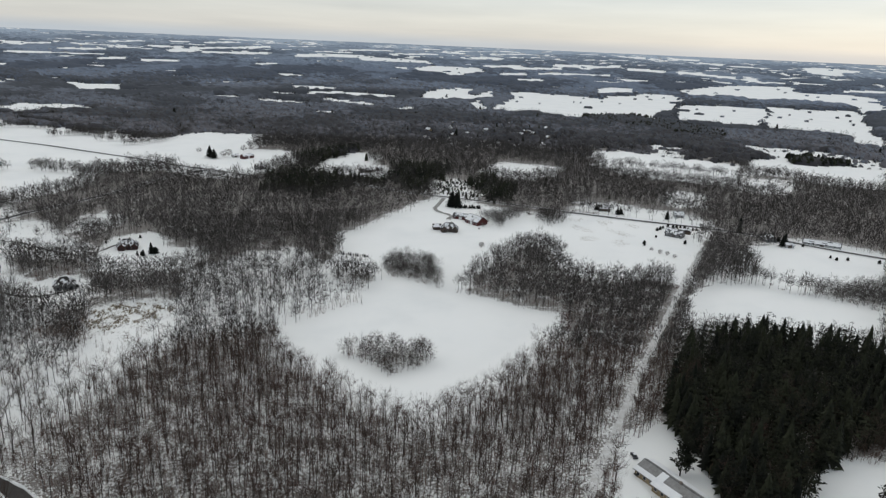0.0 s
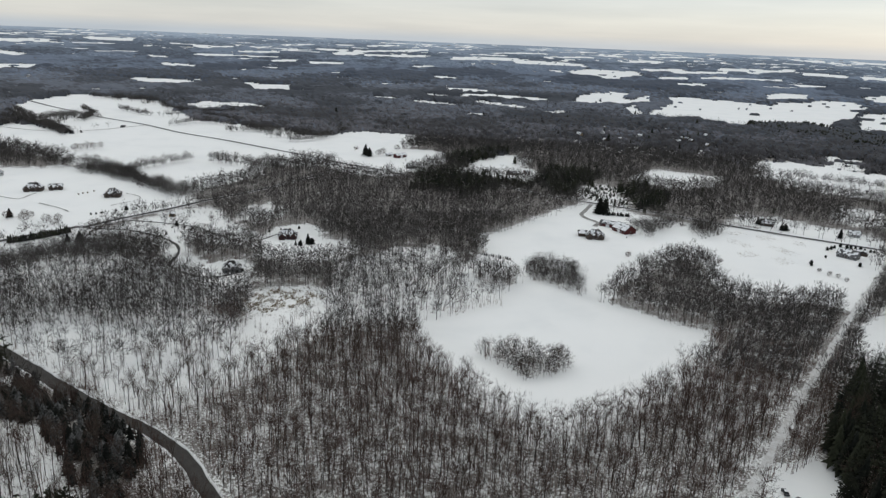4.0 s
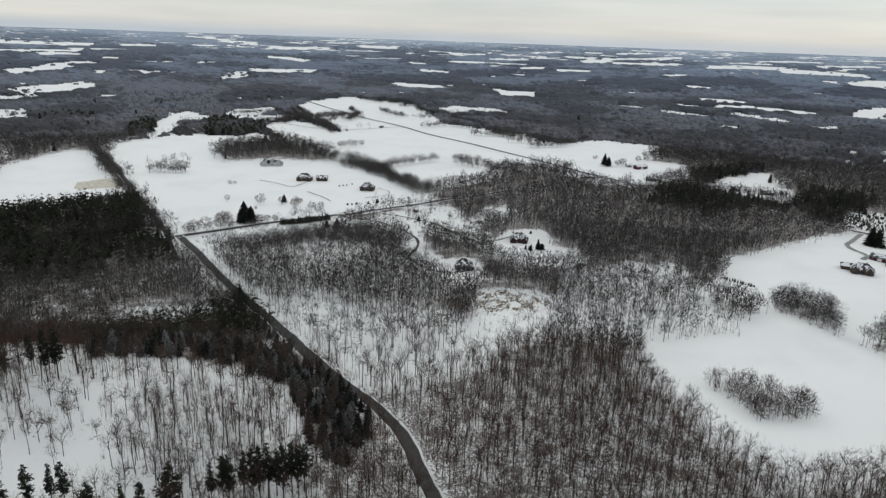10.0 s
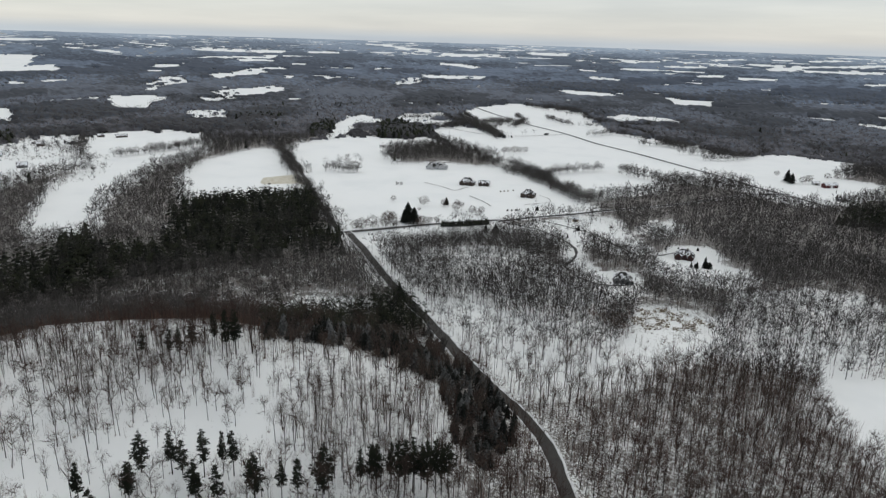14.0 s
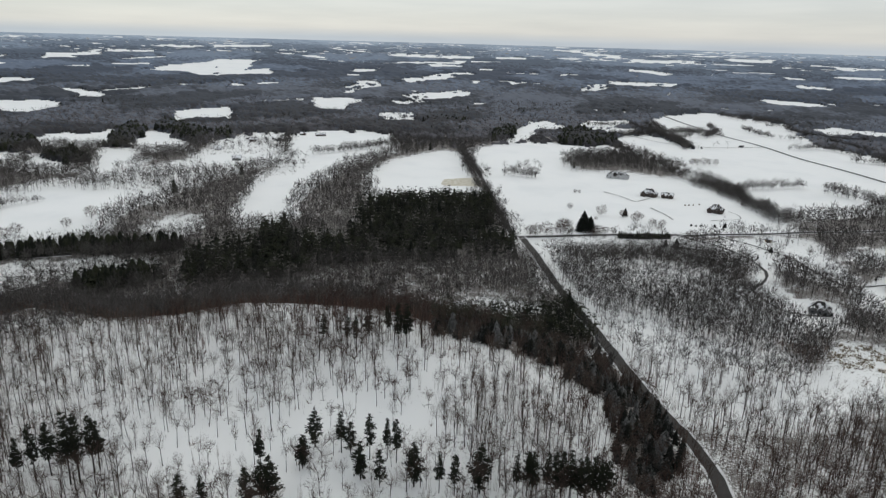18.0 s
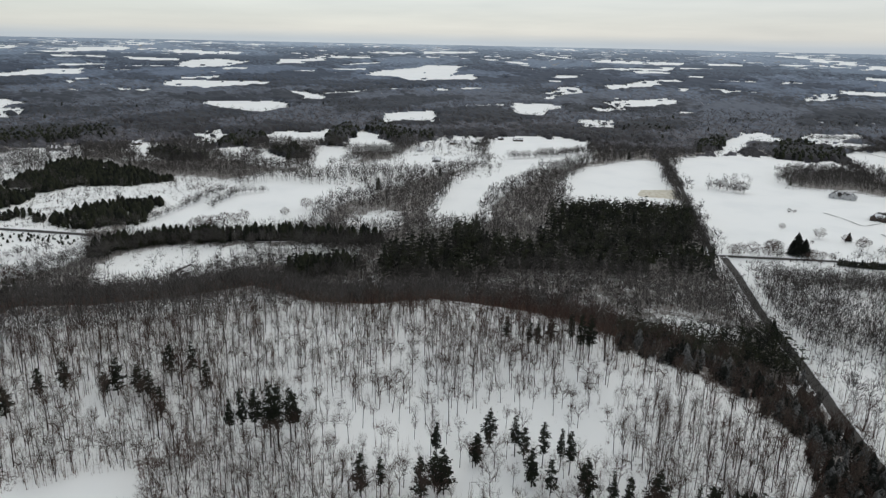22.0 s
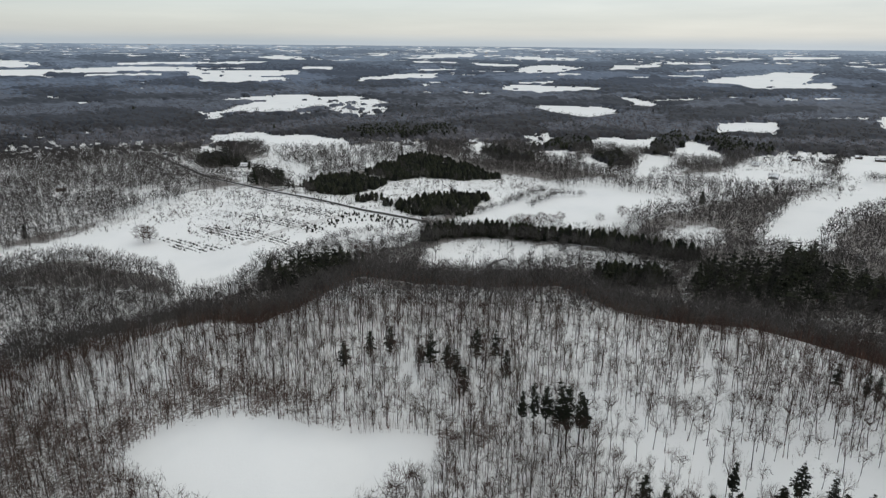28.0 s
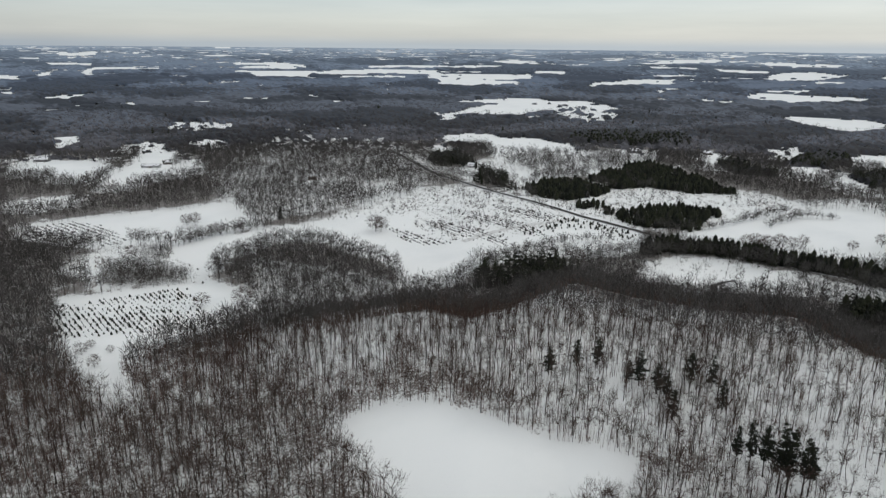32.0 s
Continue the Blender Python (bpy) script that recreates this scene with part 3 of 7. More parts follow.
area("thin", [(-562, -149), (-580, -133), (-596, -84), (-590, -53), (-544, -30), (-528, -74), (-511, -94), (-502, -133)])
area("sparse", [(-593, -53), (-580, 15), (-558, 59), (-541, 37), (-539, -2), (-562, -31)])
area("grove", [(-368, -409), (-398, -296), (-279, -201), (-241, -184), (-224, -215), (-228, -265)])
area("glade", [(-270, 2), (-275, 15), (-258, 38), (-244, 60), (-249, 81), (-261, 101), (-257, 127), (-240, 147), (-216, 133), (-215, 114), (-200, 100), (-192, 87), (-205, 66), (-222, 26), (-234, 6)])
area("conifer", [(-634, 256), (-643, 298), (-634, 340), (-624, 397), (-565, 371), (-501, 333), (-470, 330), (-438, 310), (-454, 272), (-453, 241), (-481, 215), (-489, 160), (-482, 122), (-500, 71), (-519, 66), (-544, 88), (-574, 127), (-553, 161), (-549, 211)])
area("conifer", [(-533, -1), (-537, 23), (-526, 46), (-510, 40), (-518, 6)])
area("wood", [(-497, 163), (-486, 217), (-459, 244), (-458, 274), (-443, 266), (-460, 205), (-476, 160)])
area("open", [(-167, 862), (-164, 954), (-148, 979), (-137, 1019), (-119, 997), (-113, 925), (-86, 897), (-74, 887), (-82, 842), (-104, 845), (-126, 840), (-146, 861)])
area("conifer", [(25, 833), (47, 863), (64, 841), (80, 801), (65, 703), (44, 717), (26, 781)])
area("conifer", [(-73, 835), (-67, 896), (-36, 910), (0, 890), (0, 832), (-21, 814), (-24, 750), (-45, 760), (-68, 801)])
area("conifer", [(-162, 811), (-141, 840), (-105, 809), (-76, 803), (-71, 778), (-108, 770), (-128, 718), (-137, 697)])
area("grove", [(-460, 104), (-345, 106), (-314, 128), (-298, 146), (-274, 132), (-291, 105), (-288, 81), (-295, 62)])
area("conifer", [(-613, 149), (-601, 169), (-567, 164), (-549, 210), (-516, 255), (-493, 242), (-532, 186), (-527, 151), (-539, 127)])
area("glade", [(-307, 312), (-276, 312), (-251, 310), (-208, 300), (-189, 268), (-183, 243), (-191, 237), (-252, 267)])
area("sparse", [(-179, 460), (-155, 505), (-117, 529), (-84, 472), (-75, 409), (-88, 375), (-125, 351), (-148, 353), (-161, 388)])
area("conifer", [(-560, 78), (-579, 114), (-503, 106), (-485, 62), (-529, 68)])
area("conifer", [(-521, -5), (-531, 50), (-511, 48), (-495, -3)])
area("open", [(-624, -598), (-635, -591), (-597, -554), (-573, -540), (-579, -555)])
area("open", [(-614, -503), (-652, -500), (-653, -474), (-626, -458), (-598, -482)])
area("grove", [(-337, -150), (-334, -110), (-330, -79), (-305, -63), (-256, -44), (-245, -112), (-275, -138)])
area("glade", [(-286, -16), (-290, 3), (-281, 11), (-252, 11), (-252, -32), (-275, -25)])
area("sparse", [(-963, -514), (-1031, -395), (-1060, -345), (-1041, -304), (-900, -294), (-855, -330), (-811, -375), (-845, -425)])
area("open", [(-652, -128), (-791, -61), (-819, -7), (-765, 88), (-735, 77), (-700, 17), (-651, 20), (-626, -4), (-654, -54), (-644, -105)])
area("open", [(-851, 29), (-982, 35), (-1042, 47), (-1008, 87), (-947, 60), (-845, 38)])
area("open", [(-615, 680), (-568, 669), (-510, 646), (-460, 622), (-418, 600), (-406, 554), (-442, 571), (-513, 607)])
area("open", [(-802, 852), (-782, 909), (-735, 961), (-640, 962), (-473, 892), (-424, 805), (-411, 751), (-403, 724), (-423, 652), (-426, 627), (-469, 648), (-520, 675), (-579, 706), (-651, 736), (-712, 763)])
area("wood", [(-404, 603), (-405, 648), (-375, 719), (-339, 655), (-373, 571)])
area("open", [(-406, 554), (-418, 600), (-407, 602), (-386, 581), (-399, 544)])
area("open", [(-1185, 1003), (-1168, 1111), (-1093, 1062), (-1078, 974), (-1102, 934)])
area("open", [(-1071, 909), (-1050, 980), (-1009, 992), (-996, 940), (-1023, 869)])
area("open", [(-953, 882), (-947, 951), (-893, 955), (-819, 918), (-850, 823)])
area("open", [(-887, 755), (-884, 803), (-816, 774), (-831, 709)])
area("open", [(-1154, 1160), (-1169, 1217), (-1044, 1239), (-1011, 1224), (-1021, 1121), (-1036, 1071)])
area("conifer", [(-983, 834), (-976, 893), (-880, 820), (-887, 755)])
area("open", [(-340, -480), (-381, -476), (-440, -462), (-485, -422), (-454, -396), (-428, -407), (-404, -441), (-373, -445), (-343, -429), (-317, -404), (-302, -397), (-305, -430), (-329, -462)])
area("open", [(-226, -427), (-285, -397), (-308, -397), (-306, -363), (-301, -339), (-287, -329), (-266, -325), (-245, -321), (-223, -323), (-198, -318), (-179, -309), (-168, -329)])
area("open", [(-347, -630), (-469, -569), (-463, -541), (-435, -485), (-395, -487), (-360, -490), (-348, -491), (-333, -533), (-344, -574), (-331, -603)])

rng = np.random.default_rng(7)
# fields on the far plain: bearing, angle below eye level, half width, half depth, tilt, all in degrees
FAR_FIELDS = []


def far_field(az, dep, wide, deep, tilt):
    FAR_FIELDS.append((az, dep, wide, deep, tilt))


far_field(31.9, 1.29, 0.65, 0.054, -0.079)
far_field(30.4, 1.18, 0.93, 0.054, 0.016)
far_field(31.6, 1.86, 1.00, 0.081, 0.010)
far_field(27.6, 1.51, 1.71, 0.081, 0.022)
far_field(28.0, 1.83, 1.87, 0.054, -0.001)
far_field(28.6, 2.06, 0.80, 0.054, 0.028)
far_field(27.5, 1.16, 0.72, 0.054, 0.009)
far_field(24.7, 0.87, 1.22, 0.054, 0.039)
far_field(24.2, 1.33, 1.13, 0.068, -0.035)
far_field(21.9, 1.13, 1.33, 0.068, 0.006)
far_field(20.9, 1.36, 1.20, 0.135, 0.086)
far_field(17.2, 1.06, 2.49, 0.081, 0.063)
far_field(17.2, 1.45, 2.39, 0.108, 0.018)
far_field(21.1, 0.76, 0.59, 0.054, 0.005)
far_field(17.6, 0.68, 1.13, 0.054, 0.040)
far_field(25.5, 2.13, 0.84, 0.135, 0.028)
far_field(22.4, 2.18, 1.41, 0.108, 0.015)
far_field(26.7, 2.65, 0.83, 0.054, -0.000)
far_field(32.4, 2.76, 0.26, 0.081, 0.311)
far_field(28.8, 2.90, 0.53, 0.054, 0.056)
far_field(14.7, 2.19, 0.75, 0.081, 0.062)
far_field(13.1, 2.99, 0.87, 0.108, -0.044)
far_field(21.0, 3.27, 0.91, 0.054, 0.069)
far_field(25.8, 4.42, 2.22, 0.068, -0.027)
far_field(18.0, 4.73, 1.15, 0.081, -0.057)
far_field(32.1, 3.75, 0.66, 0.081, -0.136)
far_field(18.0, 3.70, 2.09, 0.041, 0.044)
far_field(13.6, 5.05, 1.75, 0.135, -0.040)
far_field(13.3, 4.43, 1.09, 0.108, -0.035)
far_field(11.2, 3.90, 1.66, 0.135, -0.010)
far_field(8.1, 4.34, 3.50, 0.162, -0.019)
far_field(11.7, 4.41, 0.78, 0.081, 0.084)
far_field(8.4, 4.98, 2.04, 0.162, -0.101)
far_field(10.3, 5.84, 0.68, 0.108, 0.025)
far_field(4.1, 5.38, 0.92, 0.162, 0.085)
far_field(4.2, 2.13, 0.45, 0.081, -0.057)
far_field(-0.3, 2.44, 0.80, 0.162, 0.042)
far_field(10.0, 1.40, 2.64, 0.135, 0.022)
far_field(4.6, 1.54, 2.71, 0.135, -0.009)
far_field(9.4, 1.10, 1.43, 0.054, 0.024)
far_field(7.1, 0.86, 2.01, 0.054, 0.019)
far_field(3.1, 1.02, 2.03, 0.068, 0.030)
far_field(0.1, 0.77, 0.91, 0.054, -0.030)
far_field(-2.8, 1.10, 1.13, 0.081, 0.004)
far_field(-3.9, 1.67, 1.47, 0.108, 0.044)
far_field(-5.0, 2.23, 1.01, 0.135, 0.046)
far_field(-6.2, 2.64, 1.01, 0.108, 0.026)
far_field(-6.8, 1.71, 2.12, 0.081, 0.046)
far_field(-9.8, 1.40, 1.76, 0.108, -0.002)
far_field(-8.9, 2.04, 2.21, 0.081, 0.028)
far_field(-4.6, 0.70, 1.57, 0.054, 0.029)
far_field(-23.9, 1.85, 1.14, 0.081, 0.007)
far_field(-26.5, 1.83, 1.10, 0.081, -0.009)
far_field(-21.7, 1.67, 1.38, 0.108, -0.032)
far_field(-18.9, 1.53, 1.43, 0.108, -0.062)
far_field(-20.4, 2.01, 1.21, 0.054, -0.028)
far_field(-15.0, 1.45, 1.70, 0.108, -0.025)
far_field(-11.7, 1.39, 1.55, 0.081, 0.103)
far_field(-11.5, 1.98, 1.35, 0.081, 0.002)
far_field(-14.4, 2.26, 1.07, 0.081, -0.006)
far_field(-12.5, 2.47, 1.30, 0.054, 0.020)
far_field(-25.3, 1.46, 0.73, 0.054, 0.113)
far_field(-28.9, 1.38, 0.69, 0.054, 0.034)
far_field(-31.0, 1.63, 0.32, 0.081, -0.234)
far_field(-30.0, 2.12, 1.33, 0.081, 0.027)
far_field(-19.6, 0.75, 1.40, 0.054, -0.009)
far_field(-22.6, 0.85, 1.16, 0.054, -0.018)
far_field(-14.4, 0.56, 1.70, 0.054, -0.041)
far_field(-17.8, 0.51, 1.23, 0.054, -0.021)
far_field(68.2, 1.01, 0.43, 0.054, -0.063)
far_field(69.4, 0.92, 0.75, 0.054, -0.073)
far_field(70.8, 1.74, 0.41, 0.054, 0.017)
far_field(64.3, 1.30, 1.20, 0.081, -0.009)
far_field(61.0, 1.32, 1.85, 0.081, -0.009)
far_field(63.7, 1.82, 0.94, 0.068, -0.002)
far_field(61.4, 1.77, 1.36, 0.081, 0.006)
far_field(61.1, 1.99, 1.46, 0.081, -0.009)
far_field(56.1, 1.26, 1.45, 0.081, -0.003)
far_field(57.7, 1.59, 1.32, 0.054, -0.008)
far_field(57.8, 2.25, 0.61, 0.081, 0.019)
far_field(67.8, 2.60, 1.06, 0.054, 0.010)
far_field(68.2, 2.88, 0.61, 0.081, 0.007)
far_field(51.2, 2.43, 0.76, 0.081, -0.006)
far_field(51.4, 0.57, 1.07, 0.054, -0.030)
far_field(51.3, 1.15, 0.86, 0.054, 0.002)
far_field(58.9, 3.21, 0.36, 0.135, -0.045)
far_field(55.6, 3.14, 1.26, 0.081, -0.018)
far_field(55.6, 3.35, 0.21, 0.081, 0.015)
far_field(59.5, 2.55, 0.60, 0.108, 0.050)
far_field(64.8, 5.04, 0.56, 0.189, -0.117)
far_field(62.0, 4.86, 2.16, 0.054, -0.002)
far_field(58.0, 4.97, 0.62, 0.135, -0.031)
far_field(56.1, 4.75, 0.42, 0.081, -0.044)
far_field(68.8, 4.23, 0.44, 0.135, -0.006)
far_field(50.4, 0.66, 0.87, 0.054, -0.044)
far_field(48.8, 0.85, 1.53, 0.108, -0.027)
far_field(44.4, 1.16, 2.47, 0.108, 0.011)
far_field(45.1, 2.00, 1.57, 0.108, -0.056)
far_field(45.6, 2.93, 2.36, 0.162, 0.007)
far_field(37.9, 0.89, 1.36, 0.108, -0.017)
far_field(39.3, 1.24, 1.02, 0.054, 0.009)
far_field(40.1, 1.62, 0.45, 0.054, -0.018)
far_field(37.6, 1.74, 1.59, 0.054, 0.032)
far_field(34.9, 2.06, 0.68, 0.081, -0.063)
far_field(32.0, 1.14, 1.79, 0.054, -0.027)
far_field(31.1, 1.80, 1.34, 0.081, -0.013)
far_field(33.5, 2.61, 1.13, 0.108, -0.042)
far_field(109.3, 0.96, 0.61, 0.108, -0.024)
far_field(103.4, 1.02, 2.05, 0.135, 0.042)
far_field(106.0, 1.20, 0.63, 0.054, 0.010)
far_field(104.4, 1.52, 1.92, 0.081, -0.013)
far_field(113.8, 2.01, 1.34, 0.135, -0.014)
far_field(120.8, 2.06, 1.70, 0.054, -0.004)
far_field(109.3, 2.83, 1.23, 0.162, 0.050)
far_field(106.1, 2.59, 1.91, 0.189, 0.025)
far_field(105.3, 3.32, 0.43, 0.135, 0.000)
far_field(104.3, 3.08, 0.54, 0.108, 0.042)
far_field(103.1, 2.07, 0.65, 0.054, -0.059)
far_field(104.6, 2.10, 1.29, 0.081, 0.023)
far_field(99.7, 1.67, 1.88, 0.108, -0.024)
far_field(95.8, 1.15, 2.24, 0.108, -0.016)
far_field(100.3, 2.17, 1.33, 0.054, 0.009)
far_field(93.5, 2.32, 0.91, 0.068, 0.013)
far_field(89.7, 1.87, 1.14, 0.081, 0.015)
far_field(88.5, 1.61, 1.81, 0.108, 0.028)
far_field(84.9, 1.35, 1.80, 0.081, 0.017)
far_field(84.0, 1.86, 1.34, 0.054, 0.084)
far_field(84.9, 2.27, 1.35, 0.081, 0.019)
far_field(77.1, 0.85, 2.14, 0.081, 0.029)
far_field(81.4, 0.95, 1.32, 0.054, 0.018)
far_field(71.4, 1.52, 1.02, 0.081, -0.036)
far_field(67.7, 2.46, 0.97, 0.081, -0.008)
far_field(64.3, 1.23, 1.19, 0.081, -0.006)
far_field(60.2, 1.29, 1.19, 0.081, 0.015)
far_field(61.1, 1.74, 1.56, 0.081, 0.022)
far_field(61.3, 1.99, 1.04, 0.081, 0.037)
far_field(59.3, 2.62, 0.81, 0.108, 0.022)
far_field(61.3, 4.20, 1.75, 0.162, 0.092)
far_field(58.7, 3.24, 0.30, 0.108, -0.011)
far_field(64.8, 4.99, 0.76, 0.162, -0.049)
far_field(62.8, 4.95, 1.28, 0.054, 0.031)
far_field(75.1, 3.64, 0.85, 0.081, 0.033)
far_field(77.6, 3.80, 0.55, 0.135, 0.031)
far_field(74.2, 4.97, 2.02, 0.108, 0.052)
far_field(96.3, 2.99, 1.36, 0.081, 0.026)
far_field(101.0, 3.92, 1.11, 0.108, -0.077)
far_field(100.5, 5.49, 2.58, 0.054, 0.007)
far_field(92.4, 5.72, 0.69, 0.081, -0.021)
far_field(85.3, 4.14, 1.82, 0.108, 0.095)
far_field(81.3, 3.80, 0.56, 0.081, 0.065)
far_field(87.4, 4.70, 1.72, 0.054, 0.032)
far_field(117.6, 5.83, 0.93, 0.054, -0.013)
far_field(111.5, 5.95, 1.31, 0.054, -0.056)
far_field(115.1, 5.65, 0.77, 0.108, 0.025)
far_field(149.5, 0.83, 1.26, 0.108, 0.034)
far_field(139.8, 0.92, 0.72, 0.054, 0.005)
far_field(149.9, 1.51, 1.34, 0.081, -0.018)
far_field(139.6, 0.32, 0.82, 0.054, -0.017)
far_field(136.0, 1.54, 2.67, 0.108, -0.029)
far_field(136.8, 2.11, 1.71, 0.081, -0.013)
far_field(135.2, 2.39, 2.06, 0.135, -0.021)
far_field(146.3, 1.82, 2.28, 0.095, -0.004)
far_field(153.7, 2.40, 0.66, 0.162, -0.043)
far_field(151.6, 2.20, 0.44, 0.135, 0.120)
far_field(154.1, 3.30, 0.41, 0.216, -0.071)
far_field(153.6, 4.28, 0.07, 0.108, -2.104)
far_field(151.9, 4.74, 0.79, 0.068, -0.036)
far_field(146.8, 4.53, 3.06, 0.054, -0.026)
far_field(146.4, 4.38, 0.38, 0.108, -0.132)
far_field(141.0, 4.37, 0.62, 0.081, -0.085)
far_field(137.8, 4.17, 0.43, 0.108, -0.061)
far_field(136.8, 4.29, 0.22, 0.135, -0.010)
far_field(150.2, 2.94, 0.18, 0.054, -0.017)
far_field(147.0, 3.13, 0.47, 0.054, -0.058)
far_field(136.28, 1.790, 2.30, 0.101, -0.0017)
far_field(132.78, 2.164, 4.43, 0.145, -0.0020)
far_field(126.51, 2.079, 3.87, 0.171, 0.0024)
far_field(119.47, 2.397, 4.04, 0.220, 0.0061)
far_field(123.01, 1.634, 5.27, 0.086, 0.0060)
far_field(127.82, 2.465, 2.55, 0.085, -0.0002)
# specks of snow between the far woods, too small to tell apart
for i in range(2300):
    az, dep = rng.uniform(-48, 170), 0.34 + 4.2 * rng.random() ** 1.9
    if noise.noise((az / 9, dep * 1.6, 3.1)) + rng.uniform(-0.35, 0.35) + (0.2 if az < 6 else 0.0) > 0.0:
        far_field(az, dep, 0.1 + 0.8 * rng.random() ** 2.5, rng.uniform(0.008, 0.024) * (0.6 + dep * 0.4), rng.uniform(-0.02, 0.02))


for i in range(1700):
    az, dep = rng.uniform(-48, 170), 0.33 + 1.1 * rng.random()
    far_field(az, dep, 0.15 + 1.1 * rng.random() ** 2, rng.uniform(0.006, 0.016), rng.uniform(-0.01, 0.01))

# small clearings in the nearer woods on one side
CLEARINGS = []
while len(CLEARINGS) < 70:
    az, dep = rng.uniform(74, 166), rng.uniform(4.0, 9.5)
    if noise.noise((az / 7, dep * 0.9, 8.1)) + rng.uniform(-0.3, 0.3) > 0.12:
        CLEARINGS.append((az, dep, 0.15 + 1.1 * rng.random() ** 2, rng.uniform(0.03, 0.10), rng.uniform(-0.06, 0.06), 1 if rng.random() < 0.35 else 4))


def inside(px, py, poly):
    x, y = poly[:, 0], poly[:, 1]
    hit = np.zeros(len(px), bool)
    j = len(x) - 1
    for i in range(len(x)):
        if y[i] != y[j]:
            hit ^= ((y[i] > py) != (y[j] > py)) & (px < (x[j] - x[i]) * (py - y[i]) / (y[j] - y[i]) + x[i])
        j = i
    return hit


def cover_at(x, y):
    """The kind of cover at each place, with wavering edges."""
    r = np.hypot(x, y)
    a = np.clip(r / 260, 1.0, 6.0)
    px = x + a * (np.sin(x * 0.13 + y * 0.09) + 0.8 * np.sin(x * 0.047 - y * 0.08 + 1.3))
    py = y + a * (np.sin(y * 0.12 - x * 0.07 + 0.6) + 0.8 * np.sin(y * 0.05 + x * 0.071 + 2.1))
    b = smooth(1200, 2400, r) * 0.0025 * r
    px = px + b * (np.sin(x * 0.011 + y * 0.004) + np.sin(y * 0.017 - x * 0.006))
    py = py + b * (np.sin(y * 0.012 - x * 0.005 + 1) + np.sin(x * 0.019 + y * 0.008))
    kind = np.zeros(len(x), int)
    far = r > 1450
    if far.any():
        az = np.degrees(np.arctan2(-px[far], py[far]))
        dep = np.degrees(EYE / true_range(np.hypot(px[far], py[far])))
        k = np.zeros(far.sum(), int)
        order = np.argsort(az)
        az, dep = az[order], dep[order]
        for fa, fd, wa, wd, tilt in FAR_FIELDS:
            i, j = np.searchsorted(az, (fa - wa, fa + wa))
            k[order[i:j][np.abs(dep[i:j] - fd - tilt * (az[i:j] - fa)) < wd]] = 1
        kind[far] = k
    mid = (r > 780) & (r < 2400)
    if mid.any():
        az = np.degrees(np.arctan2(-px[mid], py[mid]))
        dep = np.degrees(EYE / true_range(np.hypot(px[mid], py[mid])))
        k = kind[mid]
        order = np.argsort(az)
        az, dep = az[order], dep[order]
        for fa, fd, wa, wd, tilt, code in CLEARINGS:
            i, j = np.searchsorted(az, (fa - wa, fa + wa))
            k[order[i:j][np.abs(dep[i:j] - fd - tilt * (az[i:j] - fa)) < wd * np.sqrt(np.clip(1 - ((az[i:j] - fa) / wa) ** 2, 0, 1))]] = code
        kind[mid] = k
    for code, poly in AREAS:
        lo, hi = poly.min(0), poly.max(0)
        near = np.nonzero((px > lo[0]) & (px < hi[0]) & (py > lo[1]) & (py < hi[1]))[0]
        if len(near):
            kind[near[inside(px[near], py[near], poly)]] = code
    return kind


ROADS = {
    "road_main": (6.0, [(-101, 171), (-121, 186), (-147, 207), (-167, 218), (-193, 229), (-236, 250), (-289, 275), (-337, 293), (-370, 305), (-440, 333), (-481, 347)]),
    "road_hedge": (5.0, [(-483, 340), (-578, 383), (-744, 464), (-843, 507)]),
    "road_cross": (5.5, [(-505, 284), (-483, 340), (-459, 388), (-416, 477)]),
    "road_cross_e": (5.5, [(-414, 472), (-405, 510), (-389, 554), (-376, 596), (-357, 639), (-337, 704), (-319, 795), (-287, 851)]),
    "road_diag": (6.0, [(-219, 798), (-280, 832), (-335, 853), (-421, 894), (-530, 944), (-653, 995), (-767, 1054), (-930, 1121), (-1216, 1276)]),
    "road_farm": (6.0, [(-128, 797), (-59, 760), (-20, 744), (65, 716), (122, 693), (246, 647), (287, 628), (333, 594), (377, 567), (418, 535)]),
    "road_south": (6.0, [(-893, -667), (-762, -500), (-731, -442), (-686, -350), (-660, -278), (-642, -210), (-627, -160)]),
    "road_south_e": (6.0, [(-627, -156), (-620, -91), (-599, -4)]),
    "drive_a": (2.3, [(-414, 472), (-374, 479), (-334, 468), (-311, 452), (-299, 432), (-293, 414), (-271, 400), (-250, 399), (-236, 415)]),
    "drive_b": (2.0, [(-401, 506), (-370, 509), (-330, 506), (-297, 490), (-267, 481), (-258, 501), (-254, 518)]),
    "yard_drive": (4.2, [(-4, 731), (-6, 716), (-12, 678), (-7, 665), (4, 652), (0, 629)]),
    "track_c": (1.3, [(-588, 536), (-563, 537), (-536, 535), (-540, 553), (-540, 567)]),
    "track_d": (1.5, [(-508, 529), (-484, 523), (-456, 511)]),
    "track_e": (1.0, [(-445, 547), (-440, 567), (-437, 578), (-445, 589), (-470, 596)]),
    "drive_e": (3.0, [(-527, -90), (-546, -86), (-556, -73)]),
    "lane_snow": (3.6, [(224, 577), (199, 526), (180, 489), (152, 429), (125, 372), (104, 327), (85, 283), (66, 242), (56, 217)]),
    "lane_south": (6.0, [(-510, -301), (-563, -286), (-643, -247)]),
    "track_field": (2.5, [(-971, 928), (-822, 930), (-767, 1054)]),
}
